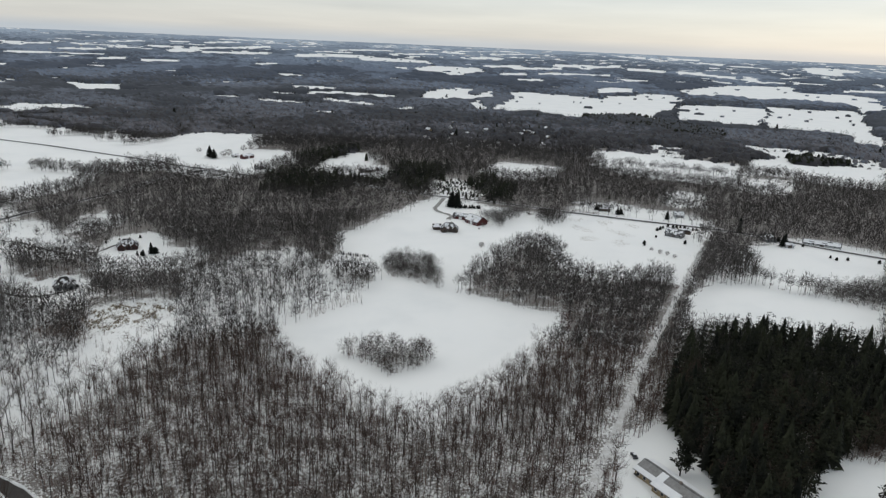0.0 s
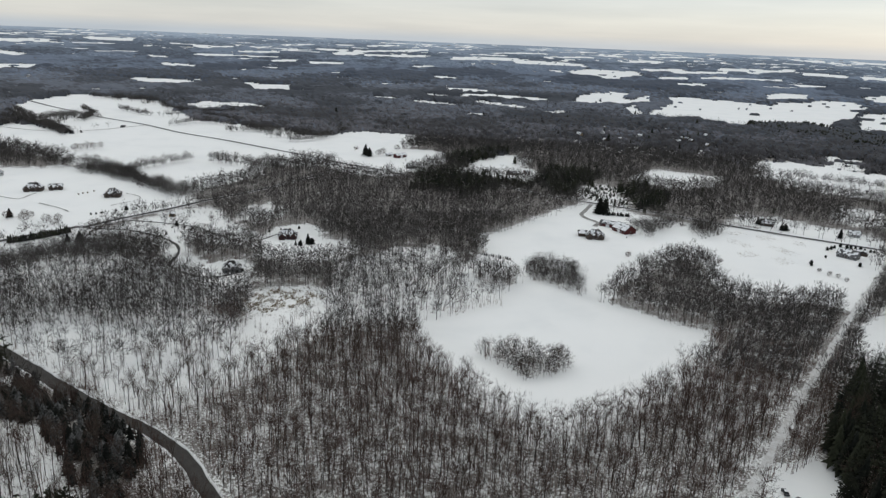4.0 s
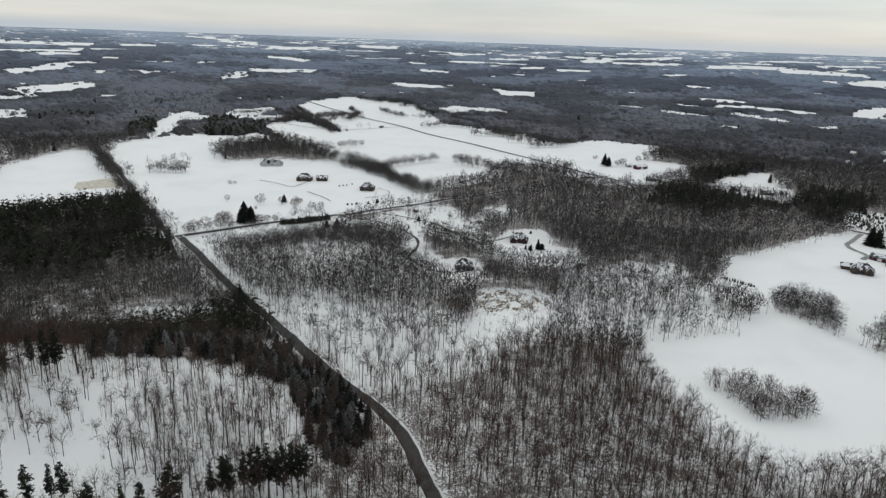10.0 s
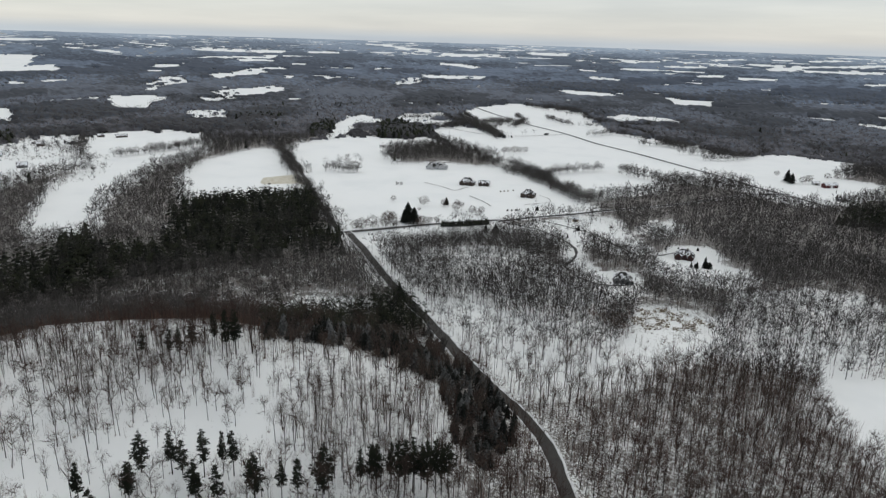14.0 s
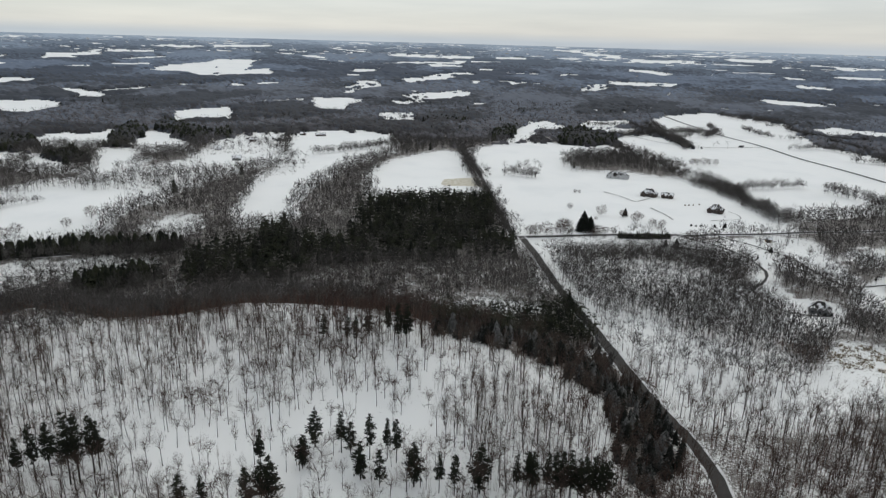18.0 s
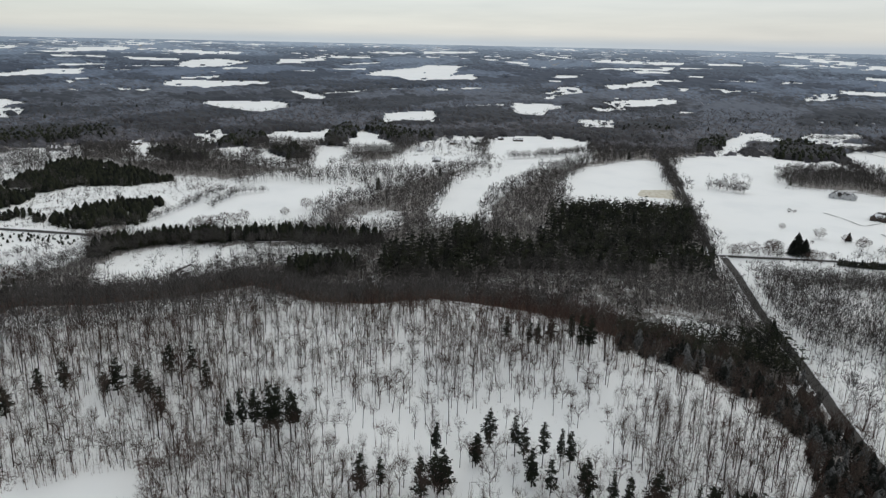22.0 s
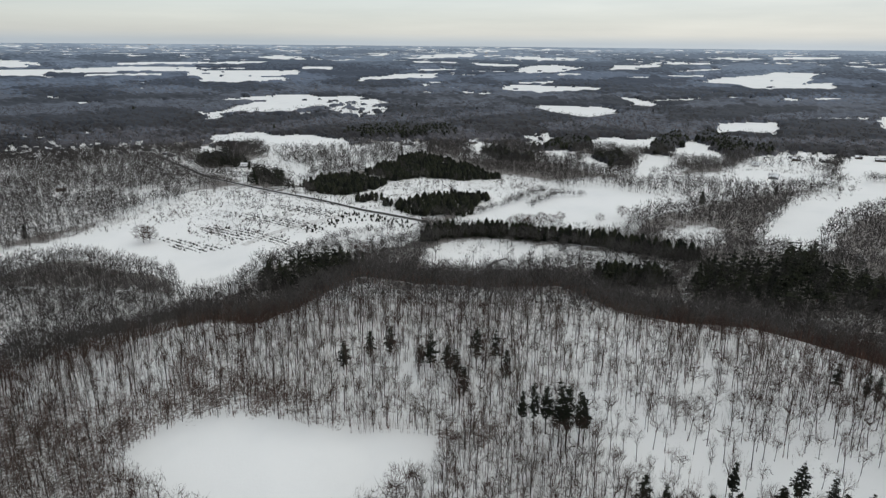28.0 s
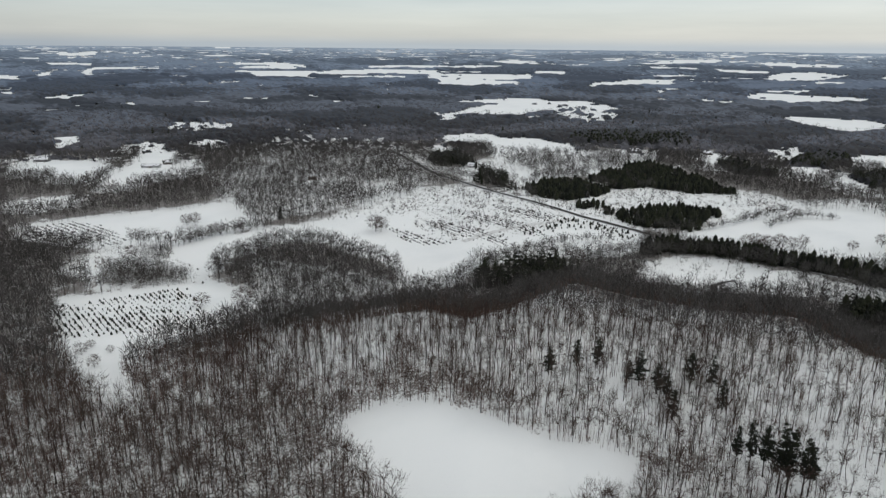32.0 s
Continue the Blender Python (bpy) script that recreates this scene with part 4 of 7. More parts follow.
PINE_ROWS = [
    ([(-580, -156), (-592, -148), (-605, -107), (-608, -79), (-605, -9), (-589, 21), (-578, 73)], 14.0),
    ([(-517, 0), (-518, 19), (-522, 42)], 15.0),
]
HEDGES = [
    [(-343, -487), (-370, -484), (-390, -482), (-425, -477)],
    [(-536, 688), (-530, 729), (-513, 783)],
    [(-426, 817), (-372, 810), (-325, 810)],
    [(-886, 1042), (-944, 1138), (-1005, 1184)],
    [(-1014, 1015), (-886, 956), (-793, 889)],
    [(-968, 968), (-939, 1097), (-897, 1098)],
    [(-520, 1012), (-447, 1079)],
    [(-725, 490), (-688, 508), (-692, 518)],
    [(-496, 799), (-438, 808)],
    [(-961, 879), (-968, 968), (-901, 988), (-911, 1098)],
    [(-1151, 1457), (-1038, 1426), (-949, 1444)],
    [(-838, 1254), (-755, 1281), (-716, 1388)],
    [(-617, 1049), (-544, 1080), (-440, 1086)],
    [(-800, 911), (-915, 973), (-1080, 1082)],
    [(-953, 1226), (-860, 1182), (-802, 1201)],
    [(-744, 602), (-716, 691), (-639, 695), (-531, 669), (-425, 612)],
    [(-773, 625), (-761, 733), (-655, 721), (-554, 696), (-437, 629)],
    [(-982, 1052), (-951, 1107)],
    [(-1103, 1120), (-817, 918)],
    [(-821, 497), (-680, 433), (-567, 379), (-493, 344)],
    [(-824, 489), (-683, 426), (-568, 373), (-494, 341)],
    [(-891, 523), (-782, 478)],
    [(-952, 313), (-962, 370), (-988, 446)],
    [(-702, -80), (-755, -55), (-765, -25)],
    [(-359, -484), (-403, -486), (-438, -465)],
    [(-469, -260), (-571, -229), (-608, -178)],
    [(-661, -130), (-706, -103), (-781, -67)],
    [(241, 1010), (275, 994), (313, 985), (354, 964), (389, 951)],
    [(-1112, 946), (-1094, 991), (-1085, 1048)],
    [(-971, 887), (-955, 922), (-961, 977)],
    [(-1075, 1038), (-961, 990), (-885, 949), (-807, 909)],
    [(-969, 1014), (-948, 1059), (-939, 1142)],
    [(-1182, 1431), (-1053, 1385), (-1055, 1464)],
    [(-983, 1342), (-934, 1421)],
    [(-925, 1325), (-757, 1227), (-653, 1162)],
    [(-732, 1070), (-708, 1130), (-616, 1098), (-536, 1057)],
    [(-606, 1122), (-538, 1076)],
    [(-472, 989), (-442, 1042), (-441, 1156)],
    [(-481, 782), (-420, 779), (-381, 774)],
    [(-407, 854), (-371, 865), (-345, 859)],
    [(-970, 367), (-979, 407), (-1007, 451)],
]


def curve_points(points, step=6.0):
    """A smooth line through a few points, every few metres."""
    p = np.array(points, float)
    p = np.vstack([2 * p[0] - p[1], p, 2 * p[-1] - p[-2]])
    out = []
    for i in range(1, len(p) - 2):
        n = max(2, int(np.hypot(*(p[i + 1] - p[i])) / step))
        for t in np.arange(n) / n:
            out.append(0.5 * (2 * p[i] + (p[i + 1] - p[i - 1]) * t + (2 * p[i - 1] - 5 * p[i] + 4 * p[i + 1] - p[i + 2]) * t ** 2
                              + (3 * p[i] - p[i - 1] - 3 * p[i + 1] + p[i + 2]) * t ** 3))
    out.append(p[-2])
    return np.array(out)


ROAD_LINES = {name: (width, curve_points(points)) for name, (width, points) in ROADS.items()}


def clear_of_roads(x, y, margin=3.0):
    ok = np.ones(len(x), bool)
    for width, line in ROAD_LINES.values():
        lo, hi = line.min(0) - 15, line.max(0) + 15
        near = np.nonzero((x > lo[0]) & (x < hi[0]) & (y > lo[1]) & (y < hi[1]))[0]
        for c in range(0, len(near), 4000):
            q = near[c:c + 4000]
            d = np.min((x[q, None] - line[None, :, 0]) ** 2 + (y[q, None] - line[None, :, 1]) ** 2, 1)
            ok[q] &= d > (width / 2 + margin) ** 2
    return ok


# ---- mesh helpers ----
def mesh_from(name, verts, tris, mat, tint=None, attr="tint", size=3):
    """A mesh from arrays of corners and of faces that have all the same number of sides."""
    me = bpy.data.meshes.new(name)
    verts, tris = np.asarray(verts, np.float32), np.asarray(tris, np.int32)
    me.vertices.add(len(verts))
    me.vertices.foreach_set("co", verts.ravel())
    me.loops.add(tris.size)
    me.loops.foreach_set("vertex_index", tris.ravel())
    me.polygons.add(len(tris))
    me.polygons.foreach_set("loop_start", np.arange(0, tris.size, size, dtype=np.int32))
    if tint is not None:
        layer = me.attributes.new(attr, "FLOAT", "POINT")
        layer.data.foreach_set("value", np.asarray(tint, np.float32))
    me.update(calc_edges=True)
    me.materials.append(mat)
    return me


def part(name, bm, mat, parent, label=""):
    """Links a bmesh as one mesh object under a thing or a part."""
    me = bpy.data.meshes.new(name)
    bm.to_mesh(me)
    bm.free()
    me.materials.append(mat)
    ob = new(name, me)
    ob.parent = parent
    return tagged(ob, label) if label else ob


def box(bm, x0, x1, y0, y1, z0, z1):
    v = [bm.verts.new(c) for c in ((x0, y0, z0), (x1, y0, z0), (x1, y1, z0), (x0, y1, z0), (x0, y0, z1), (x1, y0, z1), (x1, y1, z1), (x0, y1, z1))]
    for f in ((3, 2, 1, 0), (4, 5, 6, 7), (0, 1, 5, 4), (1, 2, 6, 5), (2, 3, 7, 6), (3, 0, 4, 7)):
        bm.faces.new([v[i] for i in f])
    return bm


def boxed(*extent):
    return box(bmesh.new(), *extent)


# ---- ground ----
def ground():
    rings = np.concatenate([[0], np.arange(20, 120, 20), np.arange(120, 620, 5.0), np.arange(620, 960, 10.0), np.geomspace(960, 1900, 60), np.linspace(1920, LAST, 60)])
    angles = np.radians(np.concatenate([np.arange(-46, 168, 0.6), np.arange(168, 314, 2.0)]))
    r, a = np.meshgrid(rings, angles, indexing="ij")
    x, y = (-r * np.sin(a)).ravel(), (r * np.cos(a)).ravel()
    z = land(x, y)
    z += np.where(np.hypot(x, y) < 1900, 0.35 * np.sin(x * 0.021 + y * 0.013) + 0.3 * np.sin(y * 0.03 - x * 0.017), 0) * (np.hypot(x, y) > 60)
    table = np.array([1.0, 0.0, 0.32, 0.55, 0.3, 0.42, 0.5, 0.7, 1.7, 0.9, 0.25, 0.8, 0.15])
    table[0] = 1.15
    # litter thins out towards the edge of each stand
    own = table[cover_at(x, y)]
    reach = 5 + 12 * smooth(520, 760, np.hypot(x, y))
    edges = [(reach * math.cos(k), reach * math.sin(k)) for k in (0.4, 1.97, 3.54, 5.11)]
    # the brown is raised with distance from the camera to darken far woods
    amount = np.mean([np.minimum(own, table[cover_at(x + dx, y + dy)]) for dx, dy in edges], 0) ** 2 / np.maximum(own, 0.01) * (0.92 + 0.08 * smooth(260, 420, np.hypot(x, y)) + 0.28 * smooth(300, 620, np.hypot(x, y)) + 0.15 * smooth(560, 850, np.hypot(x, y)))
    amount *= smooth(100, 125, np.hypot(x, y)) * np.where((np.degrees(a.ravel()) < 168), 1, 0)
    n, m = r.shape
    i, j = np.meshgrid(np.arange(n - 1), np.arange(m), indexing="ij")
    k = (j + 1) % m
    quads = np.stack([i * m + j, (i + 1) * m + j, (i + 1) * m + k, i * m + k], -1).reshape(-1, 4)[:, ::-1]
    me = mesh_from("ground", np.stack([x, y, z], 1), quads, SNOW, amount, "litter_shade", 4)
    me.polygons.foreach_set("use_smooth", np.ones(len(quads), bool))
    return tagged(new("ground", me), "snow covered rolling farmland reaching to the horizon", "ground", kind="structure")


ground()


def on_land(x, y):
    x, y = np.asarray(x, float), np.asarray(y, float)
    wave = np.where(np.hypot(x, y) < 1900, 0.35 * np.sin(x * 0.021 + y * 0.013) + 0.3 * np.sin(y * 0.03 - x * 0.017), 0) * (np.hypot(x, y) > 60)
    return land(x, y) + wave


# ---- roads ----
def ribbon(line, half, lift, wobble=0.0, offset=0.0, crown=0.0):
    d = np.gradient(line, axis=0)
    d /= np.linalg.norm(d, axis=1, keepdims=True) + 1e-9
    side = np.stack([-d[:, 1], d[:, 0]], 1)
    s = np.arange(len(line))
    w1 = half + wobble * (np.sin(s * 1.7) + np.sin(s * 0.61 + 1))
    w2 = half + wobble * (np.sin(s * 1.3 + 2) + np.sin(s * 0.47))
    rows = [line + side * (offset + w1)[:, None], line + side * (offset + 0 * w1)[:, None], line - side * (w2 - offset)[:, None]]
    v, n = [], len(line)
    for i, row in enumerate(rows):
        z = on_land(row[:, 0], row[:, 1]) + lift + (crown if i == 1 else 0)
        v.append(np.column_stack([row, z]))
    v = np.vstack(v)
    q = []
    for b in range(2):
        for i in range(n - 1):
            q.append((b * n + i, (b + 1) * n + i, (b + 1) * n + i + 1, b * n + i + 1))
    return v, np.array(q)


ROAD_LOOKS = {
    "road": (ASPHALT, "dark wet asphalt country road ploughed clear of snow"),
    "drive": (ASPHALT, "narrow dark driveway winding through snowy yards"),
    "lane": (TRACK, "snow covered farm lane between rows of bare trees"),
    "yard": (SLUSH, "grey slushy gravel drive curving into the farmyard"),
    "track": (SLUSH, "faint field track across the snow"),
}
for road_name, (width, line) in ROAD_LINES.items():
    first = road_name.split("_")[0]
    mat, words = ROAD_LOOKS[first]
    fine = curve_points(line[::2], 3.0) if len(line) > 4 else line
    v, q = ribbon(fine, width / 2, 0.32 if first != "lane" else 0.3, 0.25, crown=0.06)
    road = tagged(new({"drive": "driveway", "yard": "farm_drive"}.get(first, first), mesh_from("road", v, q, mat, size=4)), words, "road", kind="structure")
    if first == "road":
        for sign in (1, -1):
            v, q = ribbon(fine, 0.5, 0.34, 0.2, sign * (width / 2 + 0.45), 0.22)
            bank = new("snow_bank", mesh_from("snow_bank", v, q, BANK, size=4))
            bank.parent = road

# ---- trees ----
def tube(verts, tris, p0, p1, r0, r1, sides, twist=0.0):
    p0, p1 = np.array(p0, float), np.array(p1, float)
    d = p1 - p0
    d /= np.linalg.norm(d) + 1e-9
    a = np.cross(d, (0.3, 0.9, 0.1))
    a /= np.linalg.norm(a) + 1e-9
    b = np.cross(d, a)
    base = len(verts)
    for p, r in ((p0, r0), (p1, r1)):
        for i in range(sides):
            t = twist + 2 * math.pi * i / sides
            verts.append(p + r * (a * math.cos(t) + b * math.sin(t)))
    for i in range(sides):
        j = (i + 1) % sides
        tris.append((base + i, base + j, base + sides + j))
        tris.append((base + i, base + sides + j, base + sides + i))


def blade(verts, tris, p0, p1, w, g):
    """A thin twig: one long tapering face."""
    p0, p1 = np.array(p0, float), np.array(p1, float)
    side = np.cross(p1 - p0, g.normal(size=3))
    side *= w / (np.linalg.norm(side) + 1e-9)
    k = len(verts)
    verts.extend((p0 - side / 2, p0 + side / 2, p1))
    tris.append((k, k + 1, k + 2))


def bare_tree(seed, tall, limbs, twigs, wide=0.1, trunk=1.0, spread=0.2, low=0.4):
    """A leafless hardwood: a trunk, limbs that rise into a rounded crown, branches off them, and a haze of fine twigs."""
    g = np.random.default_rng(seed)
    tv, tt, cv, ct = [], [], [], []
    lean = g.normal(0, 0.03, 2) * tall
    size = tall / 20 * trunk
    fork = np.array((lean[0] * 0.4, lean[1] * 0.4, tall * g.uniform(low - 0.06, low + 0.06)))
    tip = np.array((lean[0], lean[1], tall * 0.9))
    tube(tv, tt, (0, 0, -0.4), fork, 0.2 * size, 0.14 * size, 3)
    tube(tv, tt, fork, fork + (tip - fork) * 0.55, 0.13 * size, 0.05 * size, 3)
    mid = np.array((lean[0] * 0.7, lean[1] * 0.7, tall * (low + 1.0) / 2))
    half = np.array((spread * g.uniform(0.85, 1.2), spread * g.uniform(0.85, 1.2), (1.0 - low) / 2)) * tall
    rods = [(fork, tip)]
    for i in range(limbs):
        t = i * 2.4 + g.uniform(-0.4, 0.4)
        start = fork + (tip - fork) * g.uniform(-0.1, 0.55)
        d = np.array((math.cos(t), math.sin(t), g.uniform(-0.1, 0.75)))
        end = mid + d / np.linalg.norm(d) * half * g.uniform(0.75, 0.95)
        end[2] = max(end[2], start[2] + 0.08 * tall)
        blade(cv, ct, start, end, 0.17 * size + wide * 0.6, g)
        rods.append((start, end))
    for i in range(limbs * 3):
        a, b = rods[g.integers(len(rods))]
        p = a + (b - a) * g.uniform(0.25, 0.85)
        d = g.normal(size=3) * (1, 1, 0.6) + (0, 0, 0.5)
        q = p + d / np.linalg.norm(d) * tall * g.uniform(0.08, 0.16)
        blade(cv, ct, p, q, wide * 1.25, g)
        rods.append((p, q))
    for i in range(twigs):
        if i % 2:
            a, b = rods[g.integers(1, len(rods))]
            p = a + (b - a) * g.uniform(0.3, 1.0)
        else:
            d = g.normal(size=3)
            p = mid + d / np.linalg.norm(d) * half * g.uniform(0.35, 0.93) ** 0.6
        d = (p - mid) / half * (0.7, 0.7, 0.5) + g.normal(0, 0.35, 3) + (0, 0, 0.75)
        d /= np.linalg.norm(d)
        blade(cv, ct, p - d * tall * 0.04, p + d * tall * g.uniform(0.05, 0.11), wide * g.uniform(0.6, 1.0), g)
    return (np.array(tv), np.array(tt)), (np.array(cv), np.array(ct))


def round_tree(seed, tall, blades, wide, trunk=1.0, spread=0.19, limbs=5, up=0.9, low=0.3):
    """A leafless tree seen from afar: trunk, limbs and a rounded haze of upswept twigs."""
    g = np.random.default_rng(seed)
    tv, tt, cv, ct = [], [], [], []
    lean = g.normal(0, 0.03 * tall, 2)
    tube(tv, tt, (0, 0, -0.4), (lean[0] * 0.5, lean[1] * 0.5, tall * 0.62), 0.17 * tall / 18 * trunk, 0.06 * tall / 18 * trunk, 3)
    mid = np.array((lean[0] * 0.5, lean[1] * 0.5, tall * (low + 0.92) / 2))
    half = np.array((spread * g.uniform(0.85, 1.2), spread * g.uniform(0.85, 1.2), (0.92 - low) / 2)) * tall
    for i in range(limbs):
        t = i * 2.4 + g.uniform(-0.5, 0.5)
        d = np.array((math.cos(t) * 0.75, math.sin(t) * 0.75, g.uniform(0.1, 0.6)))
        blade(cv, ct, (lean[0] * 0.4, lean[1] * 0.4, tall * g.uniform(low, 0.5)), mid + d * half, wide * 0.9, g)
    for i in range(blades):
        d = g.normal(size=3)
        d /= np.linalg.norm(d)
        p = mid + d * half * g.uniform(0.3, 0.95) ** 0.6 - (0, 0, 0.06 * tall)
        e = d * (1, 1, 0.6) + g.normal(0, 0.35, 3) + (0, 0, up)
        e /= np.linalg.norm(e)
        blade(cv, ct, p, p + e * tall * g.uniform(0.1, 0.2), wide * g.uniform(0.6, 1.1), g)
    return (np.array(tv), np.array(tt)), (np.array(cv), np.array(ct))


def pine_tree(seed, tall, whorls, per, tufts, bare=0.3, spread=0.19, sides=6, fine=(0.22, 0.42)):
    """A conifer: a straight trunk and whorls of branches that carry needle tufts."""
    g = np.random.default_rng(seed)
    tv, tt, cv, ct = [], [], [], []
    tube(tv, tt, (0, 0, -0.4), (g.normal(0, .15), g.normal(0, .15), tall * 0.55), 0.2 * tall / 18, 0.12 * tall / 18, sides)
    tube(tv, tt, tv[-1] * (0, 0, 1) + (0, 0, 0), (0, 0, tall * 0.97), 0.12 * tall / 18, 0.02, sides)
    for i in range(whorls):
        f = bare + (1 - bare) * (i + g.uniform(0, 0.5)) / whorls
        z = f * tall
        size = tall * spread * (1.05 - f) ** 0.72 * g.uniform(0.7, 1.2) * (1.25 if f > bare + 0.12 else 0.8)
        for j in range(per):
            if g.random() < 0.12:
                continue
            t = g.uniform(0, 2 * math.pi)
            L = size * g.uniform(0.6, 1.15)
            up = L * g.uniform(-0.1, 0.35)
            out = np.array((math.cos(t), math.sin(t), 0.0))
            tip = np.array((0, 0, z)) + out * L + (0, 0, up)
            for k in range(tufts):
                s = g.uniform(0.3, 1.0)
                c = np.array((0, 0, z)) + (out * L + (0, 0, up)) * s + g.normal(0, 0.13 * L + 0.1, 3) * (1, 1, 0.6)
                w = L * g.uniform(*fine) + 0.12
                n = len(cv)
                a1 = g.uniform(0, 6.28)
                e1 = np.array((math.cos(a1), math.sin(a1), g.uniform(-0.3, 0.5))) * w
                e2 = np.array((-math.sin(a1), math.cos(a1), g.uniform(-0.4, 0.4))) * w * 0.42
                cv.extend((c - e1 * 0.6 - e2, c + e1, c - e1 * 0.5 + e2, c + (0, 0, w * 0.8)))
                ct.extend(((n, n + 1, n + 2), (n, n + 1, n + 3), (n + 1, n + 2, n + 3)))
    return (np.array(tv), np.array(tt)), (np.array(cv), np.array(ct))


def fir_tree(seed, tall, tiers, points=7, spread=0.22, sharp=True):
    """A dense spruce of ragged drooping tiers, for plantings seen as a mass."""
    g = np.random.default_rng(seed)
    v, t = [], []
    for i in range(tiers):
        f = 0.1 + 0.86 * i / tiers
        r = tall * spread * ((1 - f) ** 0.85 if sharp else (1 - f * f) ** 0.75) + 0.15
        top = len(v)
        v.append(np.array((g.normal(0, .05) * r, g.normal(0, .05) * r, min(tall, f * tall + tall * 1.35 / tiers))))
        a0 = g.uniform(0, 6.28)
        for k in range(points * 2):
            a = a0 + math.pi * k / points
            rr = r * (g.uniform(0.85, 1.25) if k % 2 == 0 else g.uniform(0.4, 0.65))
            v.append(np.array((math.cos(a) * rr, math.sin(a) * rr, f * tall - (0.05 * tall if k % 2 == 0 else 0) + g.normal(0, 0.02) * tall)))
        for k in range(points * 2):
            t.append((top, top + 1 + k, top + 1 + (k + 1) % (points * 2)))
    return np.array(v), np.array(t)


def bush(seed, tall, twigs, wide=0.14):
    g = np.random.default_rng(seed)
    v, t = [], []
    for i in range(twigs):
        a = g.uniform(0, 6.28)
        s = np.array((math.cos(a), math.sin(a), 0)) * g.uniform(0, 0.25) * tall
        e = np.array((math.cos(a), math.sin(a), 0)) * g.uniform(0.2, 0.75) * tall + (0, 0, tall * g.uniform(0.45, 1.0))
        blade(v, t, s, e, wide * g.uniform(0.7, 1.3), g)
    return np.array(v), np.array(t)


def joined(v1, v2):
    """One template from trunk and crown."""
    (a, b), (c, d) = v1, v2
    return np.vstack([a, c]), np.vstack([b, d + len(a)]), len(a)


def plant(templates, x, y, scale, g, lift=0.0, wide=(0.85, 1.2), tint=None):
    """Arrays for many copies of some templates, turned, scaled and set on the land."""
    which = g.integers(len(templates), size=len(x))
    z = on_land(x, y) + lift
    vs, ts, ks, base = [], [], [], 0
    tint = g.random(len(x)) if tint is None else tint
    for i, (v, t) in enumerate(templates):
        q = np.nonzero(which == i)[0]
        if not len(q):
            continue
        a, s = g.uniform(0, 2 * math.pi, len(q)), scale[q]
        w = s * g.uniform(*wide, len(q))
        c, n = np.cos(a), np.sin(a)
        out = np.empty((len(q), len(v), 3), np.float32)
        out[..., 0] = (v[None, :, 0] * c[:, None] - v[None, :, 1] * n[:, None]) * w[:, None] + x[q, None]
        out[..., 1] = (v[None, :, 0] * n[:, None] + v[None, :, 1] * c[:, None]) * w[:, None] + y[q, None]
        out[..., 2] = v[None, :, 2] * s[:, None] + z[q, None]
        vs.append(out.reshape(-1, 3))
        ts.append((t[None] + (base + np.arange(len(q)) * len(v))[:, None, None]).reshape(-1, 3))
        ks.append(np.repeat(tint[q], len(v)))
        base += len(q) * len(v)
    return np.vstack(vs), np.vstack(ts), np.concatenate(ks)


def scatter(r0, r1, step, g, lo=-46, hi=168):
    """Jittered places on a square net between two distances."""
    n = int(r1 / step) + 1
    i = np.arange(-n, n + 1) * step
    x, y = [q.ravel() for q in np.meshgrid(i, i)]
    x, y = x + g.uniform(-0.48, 0.48, len(x)) * step, y + g.uniform(-0.48, 0.48, len(x)) * step
    r, az = np.hypot(x, y), np.degrees(np.arctan2(-x, y))
    az = np.where(az < -120, az + 360, az)
    ok = (r >= r0) & (r < r1) & (az > lo) & (az < hi)
    return x[ok], y[ok]


def bark_and_twigs(name, templates, x, y, scale, g, label, category="woodland", group="", tint=None, mats=(BARK, TWIGS)):
    """One object of many bare trees: trunks and twigs are its two parts."""
    thing = tagged(new(name), label, category, group, "stuff")
    state = g.bit_generator.state
    for nm, k, mat in (("trunks", 0, mats[0]), ("twigs", 1, mats[1])):
        g.bit_generator.state = state
        v, t, c = plant([tp[k] for tp in templates], x, y, scale, g, tint=tint)
        ob = new(nm, mesh_from(nm, v, t, mat, c))
        ob.parent = thing
    return thing


DENSITY = np.array([1.0, 0.0, 0.55, 0.95, 0.09, 0.05, 0.02, 0.7, 0.34, 0.03, 0.0, 0.3, 0.36])
NEAR_TREES = [bare_tree(100 + i, 17.5 + 1.5 * (i % 3), 6 + i % 3, 125, 0.10, 1.0, 0.14 + 0.02 * (i % 3), 0.40) for i in range(8)]
EDGE_TREES = [bare_tree(120 + i, 16 + 1.5 * (i % 3), 8 + i % 3, 190, 0.115, 1.1, 0.23 + 0.03 * (i % 3), 0.28) for i in range(6)]
MID_TREES = [round_tree(200 + i, 16 + 1.3 * (i % 3), 52, 0.32, 0.95, 0.18 + 0.02 * (i % 3), 5, 1.0, 0.36) for i in range(9)]
BACK_TREES = [round_tree(250 + i, 15 + 1.2 * (i % 3), 22, 0.62, 1.0, 0.23, 2, 1.0, 0.30) for i in range(8)]
FAR_TREES = [round_tree(300 + i, 15 + i % 2, 10, 1.0, 1.2, 0.3, 1) for i in range(6)]
HEDGE_TREES = [round_tree(350 + i, 12.5, 50, 0.46, 1.2, 0.32, 6, 0.45, 0.2) for i in range(6)]


